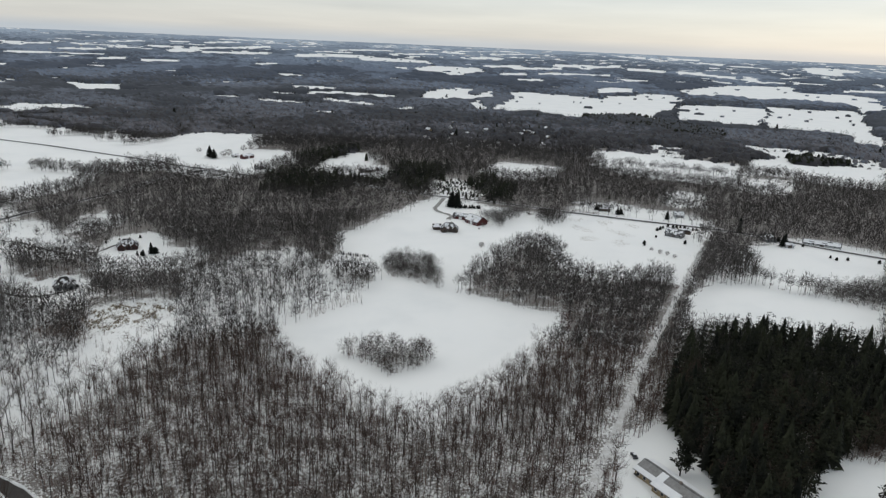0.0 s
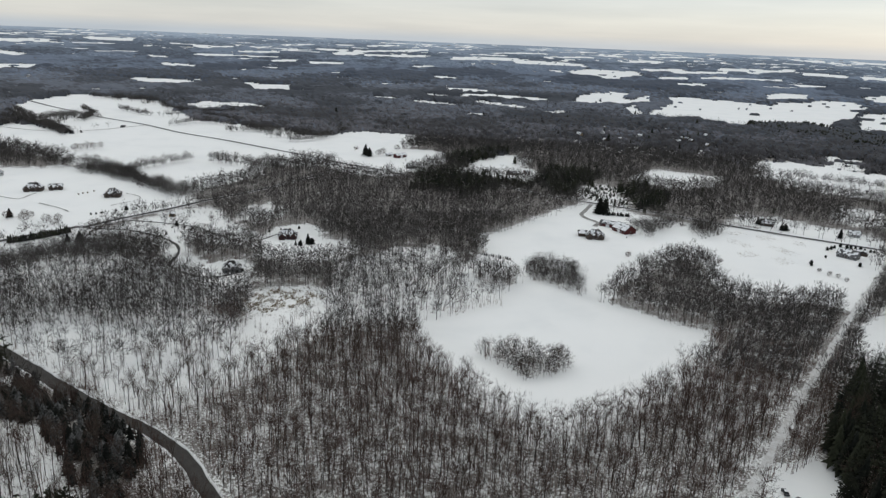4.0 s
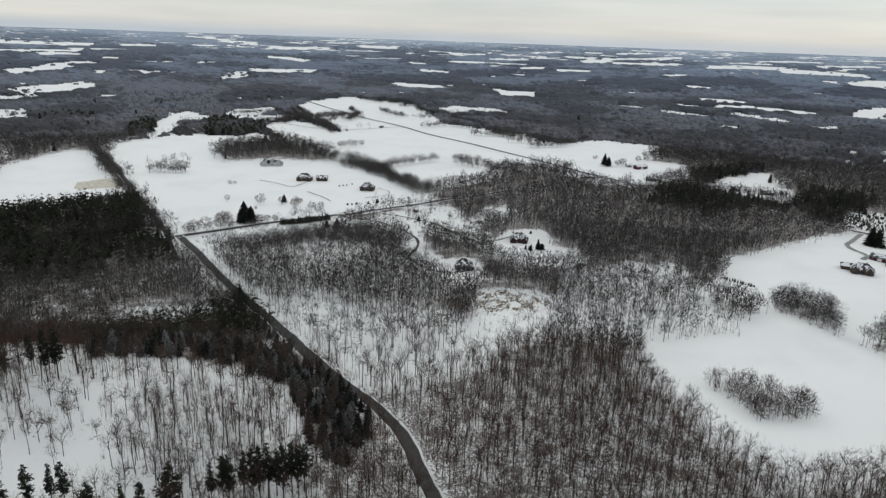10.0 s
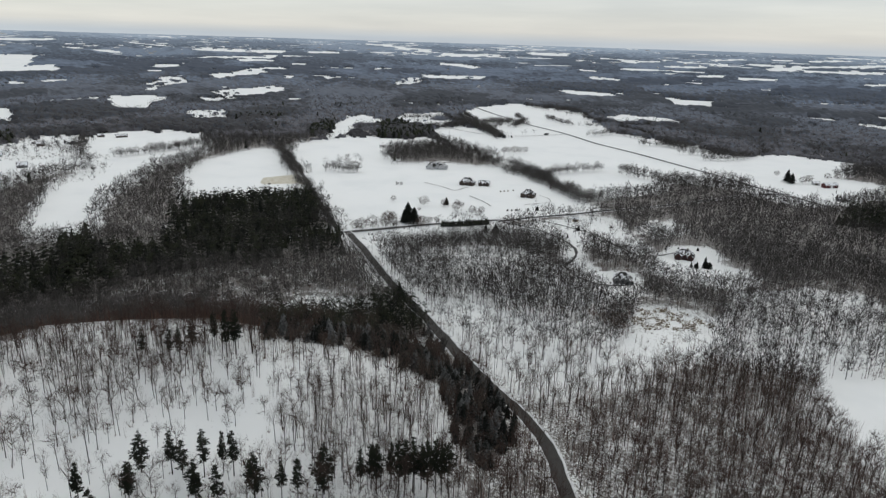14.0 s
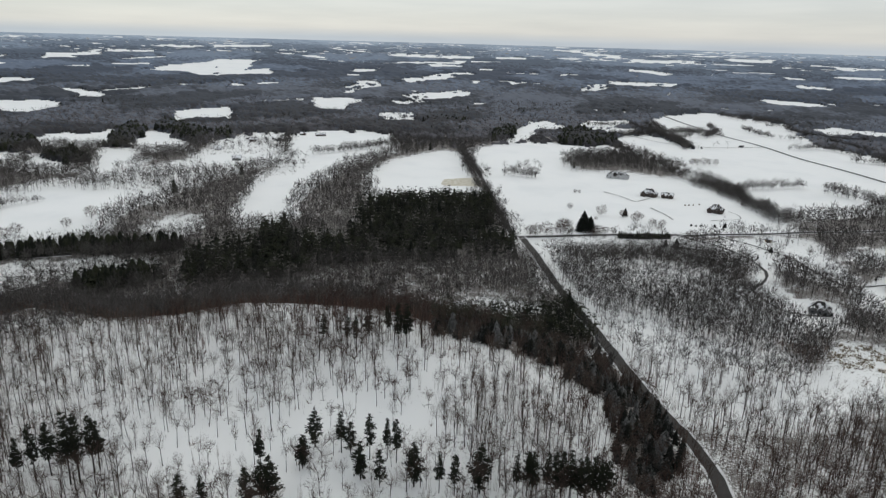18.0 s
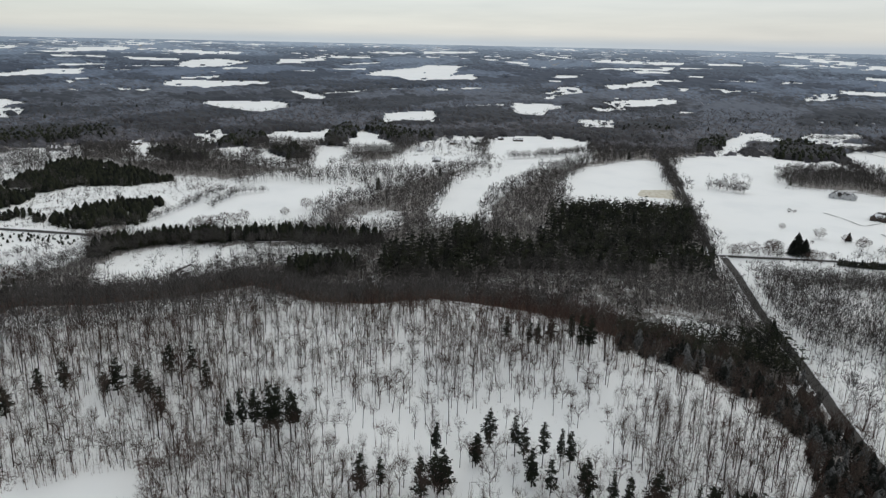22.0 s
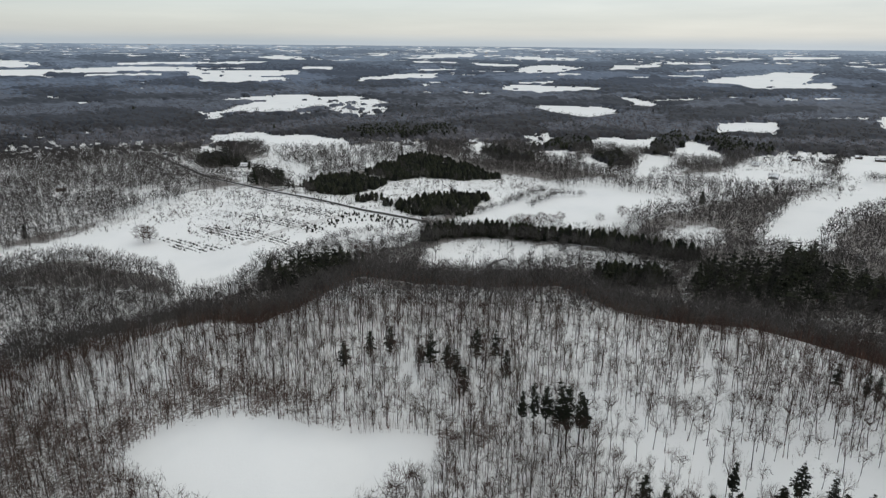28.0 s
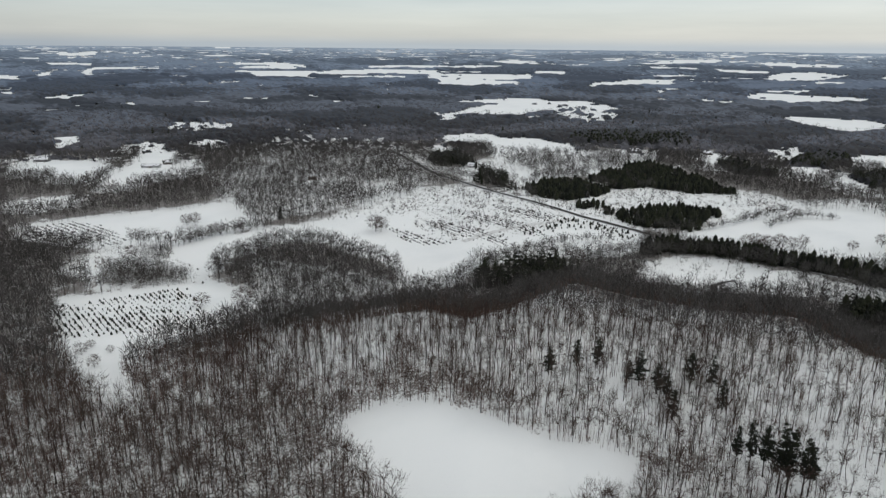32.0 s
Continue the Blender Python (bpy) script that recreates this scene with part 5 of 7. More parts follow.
def wooded(x, y, g, kinds=None):
    kind = cover_at(x, y)
    # uneven stands: thicker and thinner patches
    patch = 0.5 + 0.28 * np.sin(x * 0.045 + y * 0.02) + 0.28 * np.sin(y * 0.05 - x * 0.03 + 1.0)
    chance = DENSITY[kind] * np.where(kind == 0, 0.72 + 0.35 * patch, 0.55 + 0.9 * patch)
    ok = (g.random(len(x)) < chance) & clear_of_roads(x, y)
    return ok, kind


# near woods; those on the open slope of the ridge are things of their own
g = np.random.default_rng(11)
x, y = scatter(125, 350, 5.0, g)
ok, kind = wooded(x, y, g)
x, y, kind = x[ok], y[ok], kind[ok]
size = g.uniform(0.72, 1.1, len(x)) * np.where(kind == 11, 0.72, np.where(kind == 12, 0.85, 1.0))
single = ((kind == 2) | (kind == 12)) & (np.hypot(x + 236, y - 80) < 130)
single &= np.cumsum(single) <= 290
edge = ~single & (np.min([DENSITY[cover_at(x + dx, y + dy)] for dx, dy in ((9, 0), (-9, 0), (0, 9), (0, -9))], 0) < 0.2)
deep = ~single & ~edge
bark_and_twigs("hardwood_forest", NEAR_TREES, x[deep], y[deep], size[deep], g, "dense leafless grey brown hardwood forest standing in snow")
bark_and_twigs("forest_edge", EDGE_TREES, x[edge], y[edge], size[edge], g, "rounded bare crowns along the edge of the hardwood forest")
TREE_MESHES = []
for tp in NEAR_TREES[::2] + EDGE_TREES:
    TREE_MESHES.append((mesh_from("trunk", tp[0][0], tp[0][1], BARK, np.full(len(tp[0][0]), 0.5)), mesh_from("crown", tp[1][0], tp[1][1], TWIGS, np.full(len(tp[1][0]), 0.5))))


def single_tree(x, y, s, k, turn, label="bare leafless hardwood tree standing in snow", group="hillside trees", wide=1.0):
    thing = tagged(new("bare_tree"), label, "tree", group)
    for nm, me in zip(("trunk", "crown"), TREE_MESHES[k % len(TREE_MESHES)]):
        ob = new(nm, me)
        ob.parent = thing
    thing.matrix_world = pose(x, y, float(on_land(x, y)), 0, 0, turn) @ Matrix.Diagonal((s * wide, s * wide, s, 1))
    return thing


for i in np.nonzero(single)[0]:
    single_tree(x[i], y[i], size[i], int(i), g.uniform(0, 360))

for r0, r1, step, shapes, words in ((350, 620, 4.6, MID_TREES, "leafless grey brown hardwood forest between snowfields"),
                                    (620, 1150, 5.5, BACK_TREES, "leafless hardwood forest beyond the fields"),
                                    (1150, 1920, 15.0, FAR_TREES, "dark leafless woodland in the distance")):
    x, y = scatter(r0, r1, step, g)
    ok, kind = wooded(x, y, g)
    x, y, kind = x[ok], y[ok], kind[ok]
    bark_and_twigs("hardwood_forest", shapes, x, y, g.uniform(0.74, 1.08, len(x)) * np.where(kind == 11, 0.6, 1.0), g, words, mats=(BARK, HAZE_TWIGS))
# thicket of saplings and brush under the near woods
x, y = scatter(125, 560, 7.0, g)
kind = cover_at(x, y)
ok = (g.random(len(x)) < np.array([0.55, 0, 0.16, 0.35, 0.3, 0.6, 0.35, 0.3, 0.1, 0.2, 0, 1, 0.06])[kind]) & clear_of_roads(x, y, 1.5)
BUSHES = [bush(400 + i, 3.4 + 1.2 * (i % 3), 12) for i in range(5)]
v, t, c = plant(BUSHES, x[ok], y[ok], g.uniform(0.5, 1.2, ok.sum()), g)
tagged(new("undergrowth", mesh_from("undergrowth", v, t, STEMS, c)), "thin brown saplings and brush poking through the snow", "undergrowth", kind="stuff")
x, y = scatter(560, 1200, 3.8, g)
kind = cover_at(x, y)
ok = (g.random(len(x)) * (1.25 - 0.9 * np.sin(x * 0.05 + 1.7 * np.sin(y * 0.037)) * np.sin(y * 0.043 + x * 0.021)) * 1.6 < np.array([0.1, 0, 0.1, 0.1, 0.35, 0.75, 0.3, 0.5, 0, 0.2, 0, 0.9, 0])[kind]) & clear_of_roads(x, y, 1.5)
v, t, c = plant([bush(420 + i, 3.6, 9, 0.3) for i in range(4)], x[ok], y[ok], 0.25 + 0.9 * g.random(ok.sum()) ** 2, g)
tagged(new("scrub", mesh_from("scrub", v, t, TWIGS, c)), "low brown scrub scattered over snowy rough ground", "scrub", kind="stuff")


# saplings: fine upright stems between the forest trees
x, y = scatter(125, 420, 2.6, g)
kind = cover_at(x, y)
ok = (g.random(len(x)) < np.array([0.85, 0, 0.10, 0.36, 0.03, 0.1, 0.06, 0.1, 0.1, 0, 0, 0.3, 0.02])[kind]) & clear_of_roads(x, y, 2.0)


def sapling(seed):
    g = np.random.default_rng(seed)
    v, t = [], []
    for i in range(4):
        s = g.normal(0, 0.5, 3) * (1, 1, 0)
        e = s + (g.normal(0, 0.5), g.normal(0, 0.5), g.uniform(4.5, 11.0))
        blade(v, t, s, e, 0.13, g)
        if i < 2:
            blade(v, t, s + (e - s) * 0.5, e + g.normal(0, 0.9, 3), 0.09, g)
    return np.array(v), np.array(t)


v, t, c = plant([sapling(440 + i) for i in range(6)], x[ok], y[ok], g.uniform(0.6, 1.2, ok.sum()), g)
tagged(new("saplings", mesh_from("saplings", v, t, STEMS, c)), "fine upright leafless saplings filling the forest floor", "saplings", kind="stuff")
# brushy thickets of low rounded trees
def shrub_tree(seed, tall, blades, wide):
    a, b = round_tree(seed, tall, blades, wide, 0.7, 0.3, 6, 0.4, 0.16)
    return joined(a, b)[:2]


x, y = scatter(125, 900, 4.0, g)
ok = (cover_at(x, y) == 11) & clear_of_roads(x, y, 2.0)
v, t, c = plant([shrub_tree(460 + i, 11.5, 96, 0.17) for i in range(6)], x[ok], y[ok], g.uniform(0.7, 1.25, ok.sum()), g)
tagged(new("thicket", mesh_from("thicket", v, t, HAZE_TWIGS, c)), "dense thicket of low rounded bare trees on snow", "thicket", kind="stuff")


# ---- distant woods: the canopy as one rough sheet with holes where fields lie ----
def canopy(rings, step, lo=-47, hi=169):
    R = 800.0 / np.linspace(1, 0.0636, rings) ** 1.35
    r = np.where(R < NEAR, R, NEAR + (R - NEAR) / (1 + (R - NEAR) / REACH))
    a = np.radians(np.arange(lo, hi, step))
    g = np.random.default_rng(77)
    rr, aa = np.meshgrid(r, a, indexing="ij")
    aa = aa + g.uniform(-0.4, 0.4, aa.shape) * radians(step)
    x, y = (-rr * np.sin(aa)).ravel(), (rr * np.cos(aa)).ravel()
    q = rr.ravel()
    kind = cover_at(x, y)
    az, dep = np.degrees(aa.ravel()), np.degrees(EYE / true_range(q))
    # stands of several sizes, drawn out along the lie of the land
    broad = np.array([noise.noise((u * 0.16, w * 1.5, 0.3)) for u, w in zip(az, dep)])
    small = np.array([noise.noise((u * 0.9, w * 6.0, 5.3)) for u, w in zip(az, dep)])
    gaps = np.clip(0.4 * broad + 0.35 * small - 0.12, 0.0, 0.3)
    share = np.array([0.0, 1.0, 0.6, 0.25, 0.75, 0.75, 0.8, 0.16, 0.0, 0.6, 0.9, 0.2, 0.8])[kind]
    bare = (g.random(len(x)) < gaps) | (g.random(len(x)) < share) | (g.random(len(x)) > smooth(980, 1350, q))
    # clumps and rows of trees out on the fields
    clump = np.array([noise.noise((u * 1.3, w * 15.0, 9.3)) for u, w in zip(az, dep)])
    bare &= ~((kind == 1) & (q > 2000) & (clump > 0.5))
    bare &= ~((kind == 8) & (q > 1000))
    bare |= ~clear_of_roads(x, y, 5.0)
    dark = (broad - 0.7 * small < -0.24) | (kind == 8)
    k = q / true_range(q)
    tall = np.where(bare, -2.0, 7.2 + 2.5 * small + g.uniform(-1.6, 1.6, len(x)) - 3.5 * (1 - smooth(900, 1700, q)) + np.where(dark, 2.5, 0)) * k
    n, m = rr.shape
    full = np.pad((~bare).reshape(n, m).astype(float), 1, mode="edge")
    tall = tall * (0.2 + 0.8 * sum(full[1 + p:n + 1 + p, 1 + o:m + 1 + o] for p in (-1, 0, 1) for o in (-1, 0, 1)).ravel() / 9)
    z = land(x, y) + tall
    i, j = np.meshgrid(np.arange(n - 1), np.arange(m - 1), indexing="ij")
    f = np.stack([i * m + j, i * m + j + 1, (i + 1) * m + j + 1, (i + 1) * m + j], -1).reshape(-1, 4)
    f = f[(~bare[f]).sum(1) > 1]
    tri = np.vstack([f[:, [0, 1, 2]], f[:, [0, 2, 3]]])
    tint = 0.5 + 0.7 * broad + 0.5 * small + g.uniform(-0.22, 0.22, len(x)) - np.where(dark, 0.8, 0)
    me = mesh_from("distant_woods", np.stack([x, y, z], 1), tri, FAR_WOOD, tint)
    for mat in HAZE_BELTS:
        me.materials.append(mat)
    # range picks each face's belt, whose colour stands in for the haze
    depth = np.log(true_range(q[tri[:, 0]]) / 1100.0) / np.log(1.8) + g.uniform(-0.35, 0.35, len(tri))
    me.polygons.foreach_set("material_index", np.clip(np.round(depth), 0, len(HAZE_BELTS)).astype(np.int32))
    return tagged(new("distant_woods", me), "leafless woodland patchwork with blue haze painted in towards the horizon", "woodland", kind="stuff")


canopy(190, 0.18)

# ---- conifers ----
FIRS = [fir_tree(500 + i, 12.5 + 1.5 * (i % 3), 5, 5, 0.24, i % 3 == 0) for i in range(7)]
FULL_PINES = [joined(*pine_tree(520 + i, 18 + 1.8 * (i % 3), 10, 5, 2, bare=0.24, spread=0.21, sides=3, fine=(0.18, 0.3))) for i in range(6)]
FULL_PINES_LOW = [(t[0] * (1, 1, 0.8), t[1]) for t in FULL_PINES]
SPIRES = [fir_tree(510 + i, 19.0, 8, 6, 0.19) for i in range(4)]
MID_PINES = [joined(*pine_tree(530 + i, 14 + 2 * (i % 3), 5, 4, 2, bare=0.15, spread=0.24, sides=3, fine=(0.34, 0.55)))[:2] for i in range(5)]
g = np.random.default_rng(21)
x, y = scatter(125, 1080, 4.6, g)
kind = cover_at(x, y)
ok = (kind == 8) & (g.random(len(x)) < np.where(np.hypot(x, y) < 440, 0.85, np.where(np.hypot(x, y) < 700, 0.62 + 0.3 * np.sin(x * 0.06 + 1.3 * np.sin(y * 0.05)) * np.sin(y * 0.07), 0.7))) & clear_of_roads(x, y, 2.0)
x, y = x[ok], y[ok]
near = np.hypot(x, y) < 440
frosted = (x < -135) & (x > -290) & (y > 150) & (y < 277) & near
for nm, sel, tps, mat, lab in (("pine_stand", near & ~frosted & (x > 50), [t[:2] for t in FULL_PINES] + SPIRES, NEEDLES, "dense dark green pine plantation with snow beneath"),
                               ("cedar_stand", frosted, FIRS, CEDAR, "dark roadside cedars dusted with frost"),
                               ("pine_stand", near & ~frosted & (x < 50), FULL_PINES_LOW, NEEDLES, "dark evergreens along the road"),
                               ("pine_stand", ~near, FIRS[:1] + MID_PINES, NEEDLES, "dark evergreen stand among bare woods")):
    v, t, c = plant(tps, x[sel], y[sel], g.uniform(0.75, 1.2, sel.sum()) * (0.62 if nm == "cedar_stand" else np.where(near, 1.0, np.where(np.hypot(x, y) < 700, 1.02, 0.8))[sel]), g, wide=(1.0, 1.4))
    tagged(new(nm, mesh_from(nm, v, t, mat, c)), lab, "conifer stand", kind="stuff")
x, y = scatter(1080, 1920, 9.0, g)
ok = cover_at(x, y) == 8
v, t, c = plant([fir_tree(540 + i, 11, 3, 5, 0.4, False) for i in range(4)], x[ok], y[ok], g.uniform(0.8, 1.2, ok.sum()), g)
tagged(new("pine_stand", mesh_from("pine_stand", v, t, NEEDLES, c)), "distant belt of dark evergreens", "conifer stand", kind="stuff")
x, y = scatter(540, 1200, 4.4, g)
kind = cover_at(x, y)
ok = ((kind == 9) & (g.random(len(x)) < 0.9)) | ((kind == 10) & (g.random(len(x)) < 0.7))
v, t, c = plant([fir_tree(560 + i, 7, 4, 6, 0.36, False) for i in range(4)], x[ok], y[ok], g.uniform(0.6, 1.4, ok.sum()) * np.where(kind[ok] == 10, 0.4, 1.0), g)
tagged(new("young_evergreens", mesh_from("young_evergreens", v, t, NEEDLES, c)), "rows of young dark evergreens on snowy ground", "conifer stand", kind="stuff")
x, y = scatter(660, 1850, 30.0, g)
kind = cover_at(x, y)
ok = ((kind == 0) | (kind == 7)) & (g.random(len(x)) < np.where(kind == 7, 0.18, 0.03))
v, t, c = plant(FIRS, x[ok], y[ok], g.uniform(0.6, 1.1, ok.sum()), g)
tagged(new("scattered_firs", mesh_from("scattered_firs", v, t, NEEDLES, c)), "single dark firs scattered through the bare woods", "conifer stand", kind="stuff")

# rows of dark pines between the fields
ROW_PINES = [fir_tree(550 + i, 15 + i, 7, 7, 0.25, i % 2 == 0) for i in range(4)]
for points, tall in PINE_ROWS:
    line = np.repeat(curve_points(points, 3.0), 4, 0)
    n = len(line)
    v, t, c = plant(ROW_PINES, line[:, 0] + g.normal(0, 3.0, n), line[:, 1] + g.normal(0, 3.0, n), g.uniform(0.7, 1.12, n) * tall / 16.0, g, wide=(1.0, 1.3))
    tagged(new("pine_row", mesh_from("pine_row", v, t, NEEDLES, c)), "row of dark pines along a country road", "conifer stand", "pine rows", "stuff")

# ---- hedgerows ----
for points in HEDGES:
    line = curve_points(points, 2.1)
    n = len(line)
    hx, hy = line[:, 0] + g.normal(0, 1.7, n), line[:, 1] + g.normal(0, 1.7, n)
    keep = g.random(n) < 0.95 * smooth(-1.3, -0.5, np.sin(np.arange(n) * 0.15 + n) + np.sin(np.arange(n) * 0.059))
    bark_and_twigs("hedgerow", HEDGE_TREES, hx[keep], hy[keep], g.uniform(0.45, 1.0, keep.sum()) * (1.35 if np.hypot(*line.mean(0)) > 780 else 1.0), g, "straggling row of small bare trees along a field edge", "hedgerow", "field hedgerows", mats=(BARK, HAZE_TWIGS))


# ---- buildings ----
def gable_body(w, d, h, rise):
    """Walls with gable ends, ridge along x."""
    bm = bmesh.new()
    a = [bm.verts.new(p) for p in ((-w / 2, -d / 2, -0.6), (w / 2, -d / 2, -0.6), (w / 2, d / 2, -0.6), (-w / 2, d / 2, -0.6),
                                   (-w / 2, -d / 2, h), (w / 2, -d / 2, h), (w / 2, d / 2, h), (-w / 2, d / 2, h), (-w / 2, 0, h + rise), (w / 2, 0, h + rise))]
    for f in ((3, 2, 1, 0), (0, 1, 5, 4), (2, 3, 7, 6), (1, 2, 6, 9, 5), (3, 0, 4, 8, 7), (4, 5, 9, 8), (6, 7, 8, 9)):
        bm.faces.new([a[i] for i in f])
    return bm


def roof_slab(w, d, h, rise, sign, thick=0.22, over=0.5, lift=0.0, x0=None, x1=None, low=0.0, high=1.0):
    """One sloping side of a roof; low and high bound it along the slope."""
    bm = bmesh.new()
    x0, x1 = -w / 2 - over if x0 is None else x0, w / 2 + over if x1 is None else x1
    slope = rise / (d / 2)
    run = d / 2 + over
    ys = [run * (1 - low), run * (1 - high)]
    pts = []
    for y in ys:
        z = h + rise - y * slope + 0.05 + lift
        pts.append((sign * y, z))
    vs = []
    for x in (x0, x1):
        for y, z in pts:
            vs.append(bm.verts.new((x, y, z)))
            vs.append(bm.verts.new((x, y, z + thick)))
    for f in ((0, 1, 3, 2), (4, 6, 7, 5), (0, 4, 5, 1), (2, 3, 7, 6), (1, 5, 7, 3), (0, 2, 6, 4)):
        bm.faces.new([vs[i] for i in f])
    bmesh.ops.recalc_face_normals(bm, faces=bm.faces)
    return bm


def window(parent, x, y, z, w, h, along_x=True, out=1):
    """A window that stands just proud of its wall: frame and pane."""
    t = 0.06 * out
    if along_x:
        fr = part("window", boxed(x - w / 2 - 0.1, x + w / 2 + 0.1, min(y, y + t), max(y, y + t), z - h / 2 - 0.1, z + h / 2 + 0.1), TRIM, parent)
        part("pane", boxed(x - w / 2, x + w / 2, min(y + t, y + 1.5 * t), max(y + t, y + 1.5 * t), z - h / 2, z + h / 2), GLASS, fr)
    else:
        fr = part("window", boxed(min(x, x + t), max(x, x + t), y - w / 2 - 0.1, y + w / 2 + 0.1, z - h / 2 - 0.1, z + h / 2 + 0.1), TRIM, parent)
        part("pane", boxed(min(x + t, x + 1.5 * t), max(x + t, x + 1.5 * t), y - w / 2, y + w / 2, z - h / 2, z + h / 2), GLASS, fr)


def snow_patches(p, under, over, keep):
    """Snow that covers a share of a roof plane in ragged patches, as one thin slab with holes."""
    q = p if len(p) == 4 else p + p[2:]
    g = np.random.default_rng(int(abs(p[0].x * 91 + p[0].y * 57 + p[2].x * 13 + p[2].z * 7)))
    nu, nv = min(14, max(4, int((q[1] - q[0]).length / 1.1))), min(7, max(3, int((q[3] - q[0]).length / 1.0)))
    rough = g.random((nu + 2, nv + 2))
    rough = (rough[1:-1, 1:-1] + 0.5 * (rough[:-2, 1:-1] + rough[2:, 1:-1]) + 0.35 * (rough[1:-1, :-2] + rough[1:-1, 2:]))
    kept = rough <= np.quantile(rough, keep)
    bm = bmesh.new()
    low, top = {}, {}

    def corner(i, j):
        if (i, j) not in top:
            u = 0.025 + 0.95 * (i + (g.uniform(-0.32, 0.32) if 0 < i < nu else 0)) / nu
            v = 0.03 + 0.9 * (j + (g.uniform(-0.32, 0.32) if 0 < j < nv else 0)) / nv
            at = (q[0] * (1 - u) + q[1] * u) * (1 - v) + (q[3] * (1 - u) + q[2] * u) * v
            low[i, j], top[i, j] = bm.verts.new(at + under), bm.verts.new(at + over)
        return i, j
    for i in range(nu):
        for j in range(nv):
            if kept[i, j]:
                ring = [corner(i, j), corner(i + 1, j), corner(i + 1, j + 1), corner(i, j + 1)]
                bm.faces.new([top[k] for k in ring])
                for k, (di, dj) in enumerate(((0, -1), (1, 0), (0, 1), (-1, 0))):
                    a, b = ring[k], ring[(k + 1) % 4]
                    if not (0 <= i + di < nu and 0 <= j + dj < nv and kept[i + di, j + dj]):
                        bm.faces.new((low[a], low[b], top[b], top[a]))
    return bm


def roof_face(parent, points, mat, snow=0.84, thick=0.2):
    """One plane of a roof as a slab, with ragged snow on it."""
    p = [Vector(q) for q in points]
    n = (p[1] - p[0]).cross(p[2] - p[0]).normalized()
    if n.z < 0:
        p.reverse()
        n = -n

    def slab(ring, lift, deep):
        bm = bmesh.new()
        a, b = [bm.verts.new(q + n * lift) for q in ring], [bm.verts.new(q + n * (lift + deep)) for q in ring]
        bm.faces.new(a[::-1])
        bm.faces.new(b)
        for k in range(len(ring)):
            m = (k + 1) % len(ring)
            bm.faces.new((a[k], a[m], b[m], b[k]))
        return bm
    roof = part("roof", slab(p, 0.02, thick), mat, parent, "dark shingle roof side")
    if snow:
        part("roof_snow", snow_patches(p, n * (0.025 + thick), n * (0.17 + thick), snow), ROOF_SNOW, roof, "patchy snow lying on the roof")


